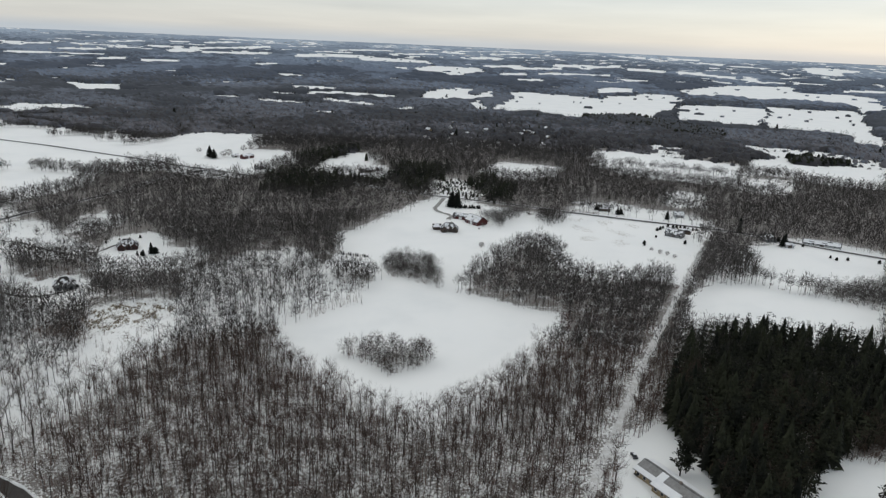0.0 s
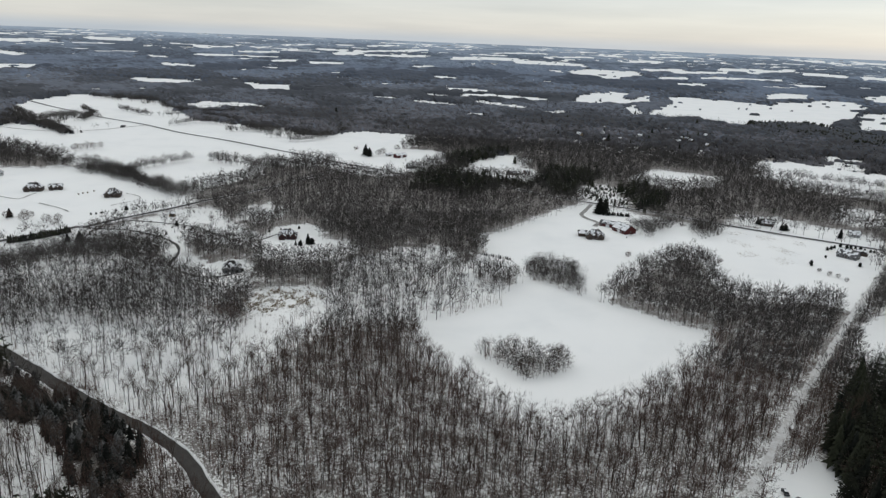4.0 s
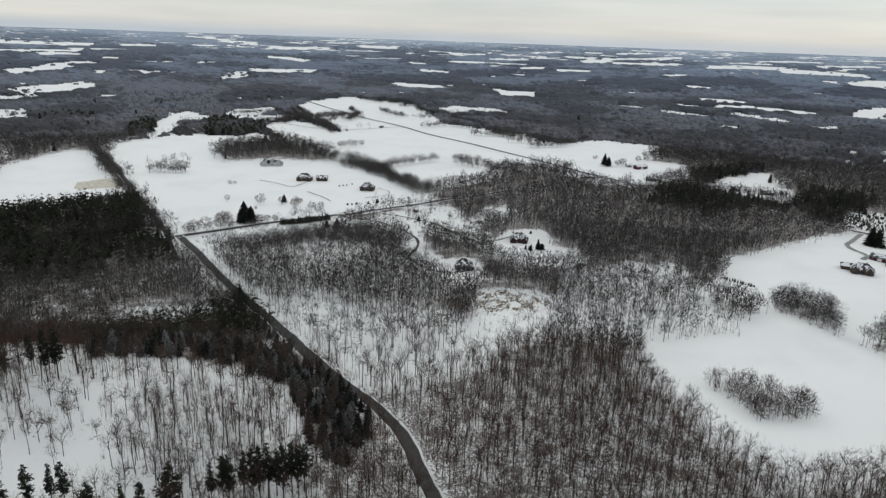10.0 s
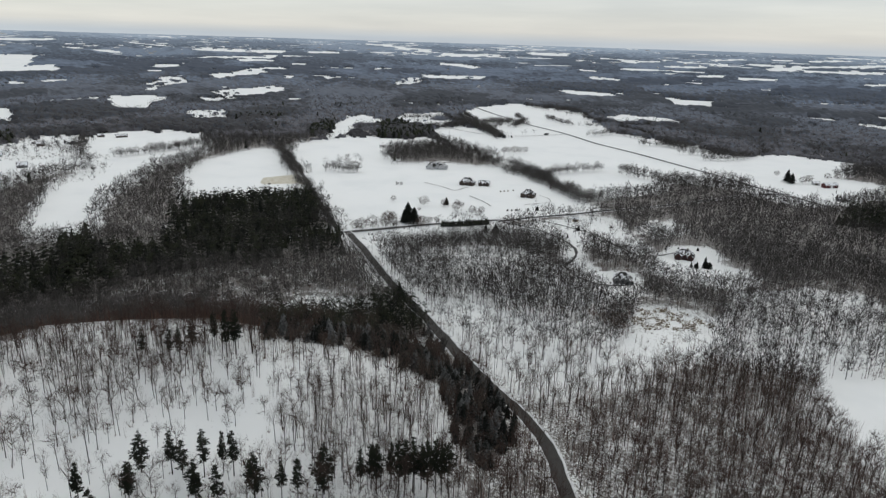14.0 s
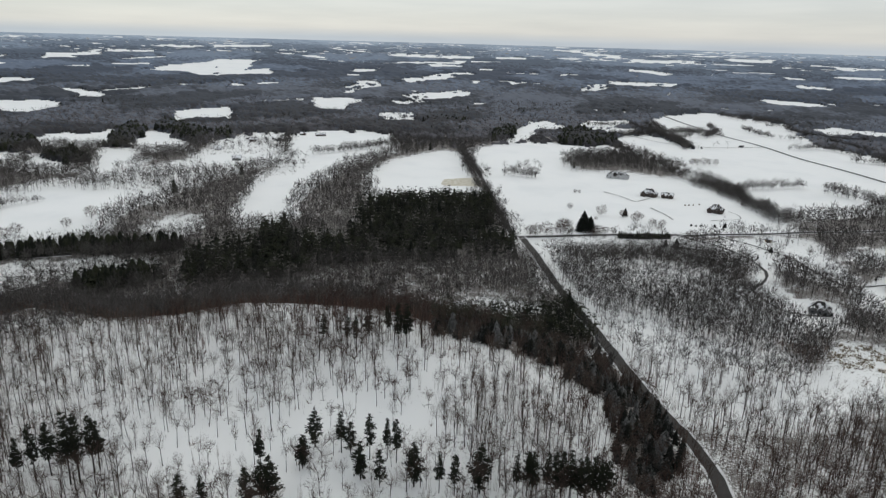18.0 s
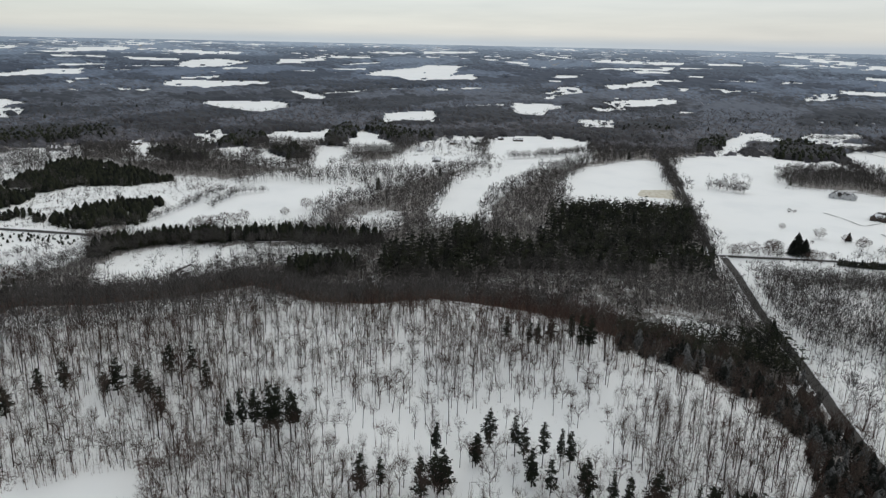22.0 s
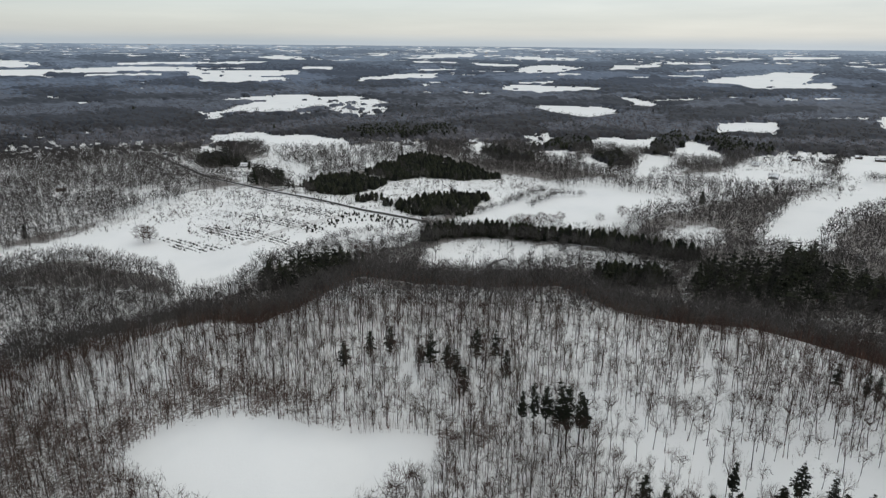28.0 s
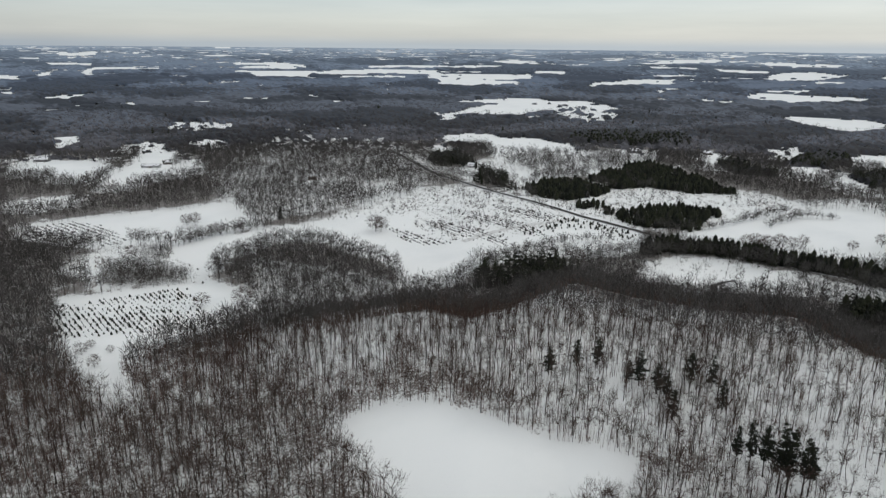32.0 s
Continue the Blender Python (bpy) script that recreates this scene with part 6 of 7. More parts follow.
def building(x, y, turn, w, d, h, walls, look_words, label, rise=None, detail=True, group=""):
    """A gabled or hipped house or barn: walls, roof sides, snow on them, door, windows, chimney and cross wings."""
    barn = "barn" in label or "shed" in label or "stable" in label or "building" in label
    thing = tagged(new("barn" if barn else "house"), label, "barn" if barn else "house", group)
    rise = rise or d * (0.3 if barn else 0.5)
    g = np.random.default_rng(int(abs(x * 7 + y * 3)))
    hipped = "wing" in look_words and not barn
    roofing = RED_ROOF if walls is RED and hipped else DARK_ROOF if hipped or walls is BROWN else SHINGLE
    X, Y, top, e = w / 2 + 0.5, d / 2 + 0.5, h + rise, h - 0.2
    if hipped:
        part("wall", boxed(-w / 2, w / 2, -d / 2, d / 2, -0.6, h), walls, thing)
        r = max(w / 2 - d / 2, w * 0.12)
        for q in (((-X, -Y, e), (X, -Y, e), (r, 0, top), (-r, 0, top)), ((X, Y, e), (-X, Y, e), (-r, 0, top), (r, 0, top)), ((X, -Y, e), (X, Y, e), (r, 0, top)), ((-X, Y, e), (-X, -Y, e), (-r, 0, top))):
            roof_face(thing, q, roofing, g.uniform(0.28, 0.55))
    else:
        part("wall", gable_body(w, d, h, rise), walls, thing)
        for sign in (-1, 1):
            cover = 0.88 if roofing is SHINGLE else 0.72
            roof_face(thing, ((-X, sign * Y, e), (X, sign * Y, e), (X, 0, top), (-X, 0, top)), roofing, 0.5 if "bare" in look_words and sign < 0 else cover)
    if detail:
        part("door", boxed(-0.55 if not barn else -1.6, 0.55 if not barn else 1.6, -d / 2 - 0.05, -d / 2 + 0.02, 0, min(h - 0.3, 2.1 if not barn else 3.2)), TRIM if walls is RED else BROWN, thing)
        n = max(2, int(w / 3.2))
        for i in range(n):
            wx = -w / 2 + (i + 0.5) * w / n
            if abs(wx) < (0.9 if not barn else 2.2):
                continue
            for sy in (-1, 1):
                window(thing, wx, sy * d / 2, 1.5, 1.1, 1.2, True, sy)
        for sx in (-1, 1):
            window(thing, sx * w / 2, 0, h * 0.55, 1.2, 1.2, False, sx)
    if "chimney" in look_words:
        part("chimney", boxed(w * 0.1, w * 0.1 + 0.9, -0.45, 0.45, h, top + 1.0), STONE, thing, "stone chimney")
    if "wing" in look_words:
        for cx, ww, side, reach in ((-w * 0.3, 0.3, -1, 0.28), (w * 0.04, 0.2, -1, 0.12), (w * 0.31, 0.28, -1, 0.22), (-w * 0.12, 0.3, 1, 0.25)):
            s = max(2.6, w * ww) / 2
            y0, up, o = side * (d / 2 + d * reach), h + s * 1.05, 0.35
            wing = part("wing", boxed(cx - s, cx + s, min(side * d * 0.3, y0), max(side * d * 0.3, y0), -0.6, h), walls, thing, "gabled wing")
            bm = bmesh.new()
            v = [bm.verts.new((cx + a, y0 - side * b, z)) for b in (0.02, 0.3) for a, z in ((-s, h), (s, h), (0, up))]
            for f in ((0, 1, 2), (5, 4, 3), (0, 3, 4, 1), (1, 4, 5, 2), (2, 5, 3, 0)):
                bm.faces.new([v[k] for k in f])
            bmesh.ops.recalc_face_normals(bm, faces=bm.faces)
            part("gable", bm, walls, wing)
            back = side * d * 0.12
            for k in (-1, 1):
                roof_face(wing, ((cx + k * (s + o), y0 + side * o, h - 0.25), (cx, y0 + side * o, up), (cx, back, up), (cx + k * (s + o), back + side * s, h - 0.25)), roofing, g.uniform(0.25, 0.55), 0.18)
            part("pane", boxed(cx - 0.6, cx + 0.6, min(y0, y0 + side * 0.05), max(y0, y0 + side * 0.05), 0.9, 2.2), GLASS, wing)
    thing.matrix_world = pose(x, y, float(on_land(x, y)) + 0.1, 0, 0, turn)
    return thing


def car(x, y, turn):
    thing = tagged(new("car"), "dark parked car with snow on its roof", "car", "parked cars")
    body = boxed(-2.2, 2.2, -0.9, 0.9, 0.35, 0.95)
    bmesh.ops.bevel(body, geom=body.edges[:], offset=0.14, segments=2, affect="EDGES")
    part("body", body, METAL, thing)
    cab = boxed(-1.2, 0.9, -0.78, 0.78, 0.95, 1.5)
    for v in cab.verts:
        if v.co.z > 1.3:
            v.co.x *= 0.75
            v.co.y *= 0.85
    part("cabin", cab, GLASS, thing, "dark glazed cabin")
    part("snow_cap", boxed(-0.85, 0.62, -0.62, 0.62, 1.5, 1.6), ROOF_SNOW, thing, "snow on the roof")
    for wx in (-1.35, 1.35):
        for wy in (-0.85, 0.85):
            bm = bmesh.new()
            bmesh.ops.create_cone(bm, cap_ends=True, segments=14, radius1=0.34, radius2=0.34, depth=0.22, matrix=pose(wx, wy, 0.34, 90, 0, 0))
            part("wheel", bm, RUBBER, thing)
    thing.matrix_world = pose(x, y, float(on_land(x, y)) + 0.02, 0, 0, turn)


# ---- single conifers, shrubs and field trees ----
SHRUB_SHAPES = [mesh_from("shrub", *fir_tree(660 + i, 2.0, 4, 7, 0.42, False), NEEDLES, None) for i in range(4)]


def shrub(x, y, tall, k=0):
    ob = tagged(new("shrub", SHRUB_SHAPES[k % 4]), "dark rounded evergreen shrub in a snowy yard", "shrub", "garden shrubs")
    ob.matrix_world = pose(x, y, float(on_land(x, y)), 0, 0, k * 50) @ Matrix.Diagonal((tall / 2.0, tall / 2.0, tall / 2.0, 1))


PINE_SHAPES = []
for i in range(6):
    tr, cr = pine_tree(600 + i, 18.0, 15, 6, 13, bare=0.16 if i % 2 == 0 else 0.34, spread=0.15, fine=(0.11, 0.22))
    PINE_SHAPES.append((mesh_from("trunk", tr[0], tr[1], BARK, np.full(len(tr[0]), 0.4)), mesh_from("needles", cr[0], cr[1], NEEDLES, np.full(len(cr[0]), 0.5))))
made = [0, 0]


def pine(x, y, tall):
    made[0] += 1
    k = made[0]
    low = tall < 15.5
    tall = 1.15 * tall + 3.0 if low else tall + 1.0
    label = "tall dark green pine with whorled branches in snow" if tall > 12 else "dark green pine standing in snow"
    thing = tagged(new("pine_tree"), label, "pine tree", "pines")
    for nm, me in zip(("trunk", "needles"), PINE_SHAPES[k % 3 * 2 if low else k % 3 * 2 + 1]):
        ob = new(nm, me)
        ob.parent = thing
    s = tall / 18.0
    wide = s * (1.4 if low else 1.05) * (0.85 + 0.3 * ((k * 37) % 10) / 10)
    thing.matrix_world = pose(x, y, float(on_land(x, y)), 0, 0, k * 77) @ Matrix.Diagonal((wide, wide, s, 1))


SPRUCE_SHAPES = [mesh_from("foliage", *fir_tree(680 + i, 12.0, 10, 9, 0.29 + 0.02 * i), NEEDLES, None) for i in range(4)]
bm = bmesh.new()
bmesh.ops.create_cone(bm, cap_ends=True, segments=8, radius1=0.2, radius2=0.1, depth=2.2, matrix=pose(0, 0, 0.8))
SPRUCE_TRUNK = bpy.data.meshes.new("trunk")
bm.to_mesh(SPRUCE_TRUNK)
bm.free()
SPRUCE_TRUNK.materials.append(BARK)


def spruce(x, y, tall, wide=1.0):
    made[0] += 1
    k = made[0]
    thing = tagged(new("spruce_tree"), "dense dark green spruce standing in a snowy yard" if tall < 12 else "tall dense dark green spruce beside a snowy field", "spruce tree", "spruces")
    for nm, me in (("trunk", SPRUCE_TRUNK), ("foliage", SPRUCE_SHAPES[k % 4])):
        ob = new(nm, me)
        ob.parent = thing
    s = tall / 12.0
    thing.matrix_world = pose(x, y, float(on_land(x, y)), 0, 0, k * 77) @ Matrix.Diagonal((s * wide, s * wide, s, 1))


FIELD_SHAPES = []
for i in range(4):
    tr, cr = round_tree(700 + i, 12.0, 320, 0.27, 1.3, 0.34, 14, 0.35, 0.16)
    FIELD_SHAPES.append((mesh_from("trunk", tr[0], tr[1], BARK, np.full(len(tr[0]), 0.5)), mesh_from("crown", cr[0], cr[1], TWIGS, np.full(len(cr[0]), 0.5))))


def field_tree(x, y, tall):
    made[1] += 1
    k = made[1]
    thing = tagged(new("field_tree"), "lone bare tree with a spreading crown on a snowy field", "tree", "field trees")
    for nm, me in zip(("trunk", "crown"), FIELD_SHAPES[k % 4]):
        ob = new(nm, me)
        ob.parent = thing
    s = tall / 12.0
    thing.matrix_world = pose(x, y, float(on_land(x, y)), 0, 0, k * 61) @ Matrix.Diagonal((s * 1.15, s * 1.15, s, 1))


BRUSH = mesh_from("brush_clump", *joined(*round_tree(760, 5.0, 300, 0.22, 1.0, 0.5, 10, 0.3, 0.05))[:2], TWIGS, None)


def brush_clump(x, y, tall):
    ob = tagged(new("brush_clump", BRUSH), "dense rounded clump of bare brown brush in snow", "bush", "brush clumps")
    ob.matrix_world = pose(x, y, float(on_land(x, y)), 0, 0, x * 7) @ Matrix.Diagonal((tall / 5, tall / 5, tall / 5, 1))


def evergreen_hedge(points):
    line = curve_points(points, 1.6)
    g = np.random.default_rng(5)
    v, t, c = plant([fir_tree(640 + i, 6.5, 5, 6, 0.3) for i in range(3)], line[:, 0], line[:, 1], g.uniform(0.8, 1.15, len(line)), g)
    tagged(new("evergreen_hedge", mesh_from("evergreen_hedge", v, t, NEEDLES, c)), "dense dark evergreen hedge beside the crossing road", "hedge", kind="stuff")


building(2.7, 597.9, 4, 15.5, 9, 3.0, BROWN, "snow,wing,chimney", "dark timber farmhouse with steep snow streaked gables")
building(-8.3, 601.9, 9, 7.2, 7, 2.6, BROWN, "snow", "low dark garage wing building with a snowy roof")
building(14.3, 643.8, -18, 15.0, 8, 2.7, RED, "bare", "long red barn with a snow covered roof")
building(28.0, 629.0, -48, 17.0, 13.0, 3.2, RED, "snow", "large red barn with a snow covered gable roof", rise=4.4)
building(210.0, 612.7, -38, 15.3, 9, 2.6, GREY, "bare,chimney", "grey ranch house with patchy snow on its roof")
building(224.0, 624.0, -20, 8.5, 6, 2.6, BROWN, "snow", "dark outbuilding with a snowy roof beside the road")
building(237.7, 690.6, -7, 9.5, 7, 2.6, WHITE, "snow", "pale roadside house under a thick snow roof")
building(164.8, 706.5, -3, 11.7, 7, 2.6, BROWN, "snow", "low dark roadside house with snow on the roof")
building(294.1, 610.1, 9, 10.6, 8, 2.7, GREY, "snow,wing", "grey two storey house beside the road")
building(304.5, 590.9, -3, 7.3, 5, 2.6, WHITE, "snow", "small white shed with a snowy roof")
building(339.4, 602.3, -26, 30.7, 8, 1.9, WHITE, "snow", "very long low white building with snow roof")
building(-648.9, 612.6, 40, 27.0, 10, 3.0, WHITE, "snow,wing,chimney", "large pale house with many snow streaked gables on open field")
building(-551.2, 569.9, 31, 17.0, 10, 2.9, BROWN, "snow,wing,chimney", "large dark house with snow streaked cross gables")
building(-537.1, 583.4, 38, 12.5, 9, 2.7, BROWN, "snow,wing", "dark garage building with a snow streaked hipped roof")
building(-467.9, 580.2, 27, 14.8, 10, 2.9, BROWN, "snow,wing,chimney", "tall dark country house with steep snow streaked gables")
building(-370.7, 533.3, 35, 5.4, 5, 2.6, TAN, "snow", "small tan barn with snow on its roof")
building(-243.8, 504.0, 24, 14.5, 9, 2.8, RED_ROOF, "bare,wing,chimney", "red brown house with steep roof in a woodland clearing")
building(-245.2, 416.7, 30, 12.4, 9, 2.6, GREY, "snow,wing", "snow roofed house at the end of a winding driveway")
building(-274.3, 927.9, 55, 17.4, 8, 3.4, RED, "snow", "bright red barn with a snowy gable roof")
building(-291.8, 931.7, 39, 8.2, 6, 2.6, WHITE, "snow", "small white farmhouse near a red barn")
building(-104.5, 865.2, 38, 15.2, 6, 2.6, BROWN, "snow", "long brown stable with a snow covered roof")
building(-89.6, 880.5, 39, 7.4, 5, 2.6, RED, "snow", "small red shed in a snowy clearing")
building(-237.1, 857.5, 41, 13.8, 6, 2.6, GREY, "snow", "grey house half hidden by evergreens")
building(-623.4, 1352.0, 43, 12.6, 8, 2.7, WHITE, "snow", "white farmhouse among bare hedgerows")
building(-1155.8, 363.0, 78, 9.7, 8, 2.7, BROWN, "snow", "dark barn at the top of a snowfield")
building(-1134.7, 387.2, 78, 16.5, 8, 2.6, BROWN, "snow", "long dark barn at the edge of a field")
building(-938.0, 202.1, 73, 11.3, 8, 2.7, GREY, "snow", "grey farmhouse in a snowy hamlet")
building(-1104.7, 264.7, 77, 10.7, 8, 2.7, BROWN, "snow", "brown house in a snowy hamlet")
building(-1037.8, 197.8, 73, 9.8, 8, 2.7, WHITE, "snow", "white house in a snowy hamlet")
building(-1094.2, -329.9, 96, 21.9, 10, 2.7, GREY, "snow,wing", "large grey house beyond the evergreens")
building(-821.3, -472.8, 96, 9.8, 8, 2.7, WHITE, "snow", "white house among dark evergreens")
building(-1144.1, -227.6, 97, 13.8, 8, 2.7, BROWN, "snow", "brown house among bare trees")
building(-633.3, -594.3, 128, 10.4, 8, 3.4, BROWN, "snow,wing", "dark house with snowy roof deep in the woods")
building(-569.3, -826.6, 126, 23.8, 8, 2.6, WHITE, "snow", "long low white stable in a snowy paddock")
building(-513.6, -993.1, 128, 18.9, 9, 2.7, GREY, "snow", "grey house with snowy roof beside woods")
building(-599.6, -833.1, 155, 11.2, 7, 2.7, BROWN, "snow", "brown house on a snowy hillside")
building(-747.4, -538.2, 126, 9.8, 8, 3.4, GREY, "snow", "grey house beside the country road")
NEAR_HOUSE = (91.8, 229.3, -57.7)
car(81.5, 239.5, 30)
car(82.6, 251.8, 100)
pine(-294, -108, 9.7)
pine(-298, -99, 11.3)
pine(-293, -77, 14.3)
pine(-293, -82, 7.5)
pine(-291, -68, 11.3)
pine(-289, -63, 10.9)
pine(-276, -57, 9.9)
pine(-307, -57, 12.3)
pine(-308, -48, 11.9)
pine(-291, -40, 12.1)
pine(-279, -116, 10.6)
pine(-259, -28, 17.5)
pine(-258, -23, 22.6)
pine(-259, -18, 21.4)
pine(-251, -12, 28.5)
pine(-250, -9, 27.4)
pine(-253, -4, 22.5)
pine(-253, -2, 19.3)
pine(-214, 20, 13.1)
pine(-212, 27, 16.0)
pine(-228, 51, 16.4)
pine(-208, 41, 13.8)
pine(-212, 47, 12.8)
pine(-210, 50, 14.2)
pine(-222, 66, 9.1)
pine(-230, 73, 12.7)
pine(-222, 81, 17.0)
pine(-220, 84, 9.5)
pine(-213, 89, 18.9)
pine(-210, 95, 16.7)
pine(-206, 97, 17.8)
pine(-191, 97, 13.7)
pine(-183, 103, 16.0)
pine(-179, 107, 15.8)
pine(-175, 115, 15.2)
pine(-167, 125, 15.9)
pine(-165, 128, 17.2)
pine(-162, 128, 18.9)
pine(-160, 133, 17.5)
pine(-156, 133, 20.5)
pine(-156, 136, 19.3)
pine(-153, 137, 21.0)
pine(-152, 140, 17.5)
pine(-148, 139, 21.0)
pine(-149, 144, 18.6)
pine(-146, 144, 19.9)
pine(-147, 148, 17.7)
pine(-205, 82, 11.8)
pine(-199, 87, 10.5)
pine(-221, 65, 10.4)
pine(-305, 103, 8.5)
pine(-290, 110, 16.2)
pine(-287, 113, 16.7)
pine(-298, 124, 9.3)
pine(-289, 131, 17.4)
pine(-277, 131, 23.1)
pine(-276, 135, 21.9)
pine(98, 240, 15.2)
pine(101, 242, 12.9)
pine(108, 222, 18.1)
pine(120, 219, 17.2)
pine(132, 225, 23.1)
pine(148, 233, 24.8)
pine(111, 217, 15.8)
pine(170, 223, 11.2)
spruce(-465, 404, 20.0, 1.35)
spruce(-461, 408, 15.0, 1.4)
spruce(-467, 401, 13.0, 1.3)
spruce(-492, 479, 8.5, 1.4)
spruce(5, 694, 17.0, 1.4)
spruce(10, 690, 15.5, 1.5)
spruce(3, 690, 11.0, 1.5)
spruce(-323, 922, 17.0, 1.3)
spruce(-315, 915, 14.0, 1.4)
spruce(158, 713, 6.7)
spruce(178, 702, 5.9)
spruce(180, 699, 6.5)
spruce(222, 677, 10.2)
spruce(173, 577, 3.8)
spruce(211, 587, 4.0)
spruce(299, 592, 11.6)
spruce(290, 616, 6.3)
spruce(303, 596, 12.2)
spruce(-396, 435, 7.5, 1.5)
spruce(-389, 440, 9.5, 1.4)
spruce(-224, 486, 6.1)
spruce(-221, 493, 9.3)
spruce(-229, 487, 4.6)
spruce(-339, 478, 4.4)
spruce(-393, 456, 4.1)
spruce(-347, 505, 5.0, 1.5)
field_tree(-503, 458, 12.0)
field_tree(-480, 393, 12.0)
field_tree(-479, 398, 10.0)
field_tree(-479, 389, 11.0)
field_tree(-460, 412, 8.0)
field_tree(-453, 412, 9.0)
field_tree(-449, 416, 8.0)
field_tree(-446, 422, 7.0)
field_tree(-482, 485, 8.0)
field_tree(-392, 461, 15.0)
field_tree(-475, 484, 7.0)
field_tree(-437, 468, 8.0)
field_tree(-351, 960, 8.0)
field_tree(-306, 927, 11.0)
field_tree(-302, 937, 12.0)
field_tree(-296, 985, 10.0)
field_tree(-288, 999, 9.0)
field_tree(-281, 1018, 9.0)
field_tree(-488, 472, 8.8)
field_tree(-468, 469, 10.6)
field_tree(-451, 475, 9.3)
field_tree(-446, 482, 8.2)
field_tree(-475, 358, 14.2)
field_tree(-473, 369, 14.3)
field_tree(-468, 380, 12.1)
field_tree(-479, 355, 11.6)
field_tree(-464, 386, 11.2)
field_tree(-683, 783, 11.6)
field_tree(-681, 791, 11.6)
field_tree(-678, 801, 13.2)
field_tree(-675, 809, 10.8)
field_tree(-672, 819, 10.1)
field_tree(-669, -6, 10.4)
field_tree(-714, 52, 5.5)
field_tree(-704, 111, 4.6)
field_tree(-538, 447, 7.1)
field_tree(-446, 403, 10.7)
field_tree(-198, 333, 14.2)
field_tree(-719, 465, 4.4)
field_tree(-308, -485, 11.2)
field_tree(-184, -347, 8.7)
field_tree(-192, -351, 5.6)
field_tree(-179, -327, 8.3)
field_tree(-194, -336, 5.2)
field_tree(-270, -355, 11.3)
field_tree(-287, -336, 15.4)
field_tree(-395, -530, 13.2)
field_tree(-402, -527, 13.8)
field_tree(-399, -498, 8.2)
field_tree(-488, -382, 18.7)
field_tree(-491, -378, 17.2)
field_tree(-634, -85, 14.9)
field_tree(-639, -77, 15.9)
field_tree(-644, -69, 13.9)
field_tree(-652, -61, 13.9)
field_tree(-654, -52, 12.4)
field_tree(-665, -44, 12.1)
field_tree(-633, -74, 12.4)
field_tree(-459, -457, 8.7)
field_tree(-877, -249, 7.5)
field_tree(-620, -167, 10.9)
field_tree(-525, -199, 19.7)
field_tree(-686, 15, 14.0)
field_tree(34, 617, 3.7)
field_tree(101, 558, 4.9)
field_tree(334, 1188, 9.5)
brush_clump(30, 549, 5.2)
brush_clump(-599, 503, 4.6)
brush_clump(175, 563, 3.6)
brush_clump(180, 555, 4.2)
brush_clump(185, 551, 4.0)
brush_clump(189, 544, 3.6)
brush_clump(-596, 507, 4.0)
brush_clump(-491, 441, 3.5)
shrub(199, 631, 3.6, 0)
shrub(203, 635, 3.8, 1)
shrub(207, 640, 3.2, 2)
shrub(214, 647, 3.7, 3)
shrub(218, 644, 3.8, 4)
shrub(221, 643, 3.7, 5)
shrub(225, 644, 3.1, 6)
shrub(227, 638, 4.3, 7)
shrub(230, 637, 3.1, 8)
shrub(234, 635, 3.1, 9)
shrub(237, 635, 2.7, 10)
shrub(191, 606, 2.6, 11)
shrub(174, 582, 3.9, 12)
shrub(212, 589, 3.5, 13)
shrub(157, 708, 5.9, 14)
shrub(175, 691, 6.0, 15)
shrub(179, 692, 6.0, 16)
shrub(291, 619, 4.0, 17)
shrub(297, 623, 4.8, 18)
shrub(302, 626, 4.2, 19)
shrub(308, 629, 3.7, 20)
shrub(303, 608, 5.0, 21)
shrub(319, 595, 3.0, 22)
shrub(30, 608, 1.6, 23)
shrub(13, 688, 3.2, 0)
shrub(15, 689, 3.7, 1)
shrub(18, 688, 4.2, 2)
shrub(20, 689, 3.2, 3)
shrub(23, 688, 3.7, 4)
shrub(26, 689, 4.2, 5)
shrub(28, 688, 3.2, 6)
shrub(31, 689, 3.7, 7)
shrub(33, 688, 4.2, 8)
shrub(339, 558, 3.3, 28)
shrub(327, 563, 2.8, 29)
shrub(329, 557, 3.1, 30)
shrub(362, 552, 3.7, 31)
shrub(-483, 429, 4.6, 32)
shrub(-438, 512, 2.3, 33)
shrub(-435, 515, 2.2, 34)
shrub(-433, 519, 2.3, 35)
shrub(-427, 531, 2.8, 36)
shrub(-421, 538, 4.6, 37)
shrub(-388, 490, 2.0, 38)
shrub(-350, 508, 2.6, 39)
shrub(-347, 498, 1.4, 40)
shrub(-324, 512, 1.6, 41)
shrub(-338, 517, 1.4, 42)
shrub(-243, 388, 1.4, 43)
shrub(-351, 483, 1.4, 44)
shrub(-359, 482, 1.3, 45)
shrub(-337, 500, 2.0, 46)
shrub(-248, 406, 1.7, 47)
shrub(-239, 413, 2.5, 48)
shrub(-237, 417, 2.5, 49)
shrub(-243, 405, 1.4, 50)
shrub(-226, 488, 3.8, 51)
shrub(-221, 494, 6.0, 52)
shrub(-218, 494, 5.7, 53)
shrub(-246, 531, 2.9, 54)
shrub(-265, 513, 2.3, 55)
shrub(-259, 523, 1.9, 56)
shrub(-321, -432, 1.5, 57)
shrub(-318, -419, 1.7, 58)
shrub(-285, -389, 1.5, 59)
shrub(-300, -391, 1.9, 60)
shrub(-385, -487, 1.5, 61)
shrub(-394, -483, 1.9, 62)
evergreen_hedge([(-434, 418), (-421, 436), (-412, 456)])
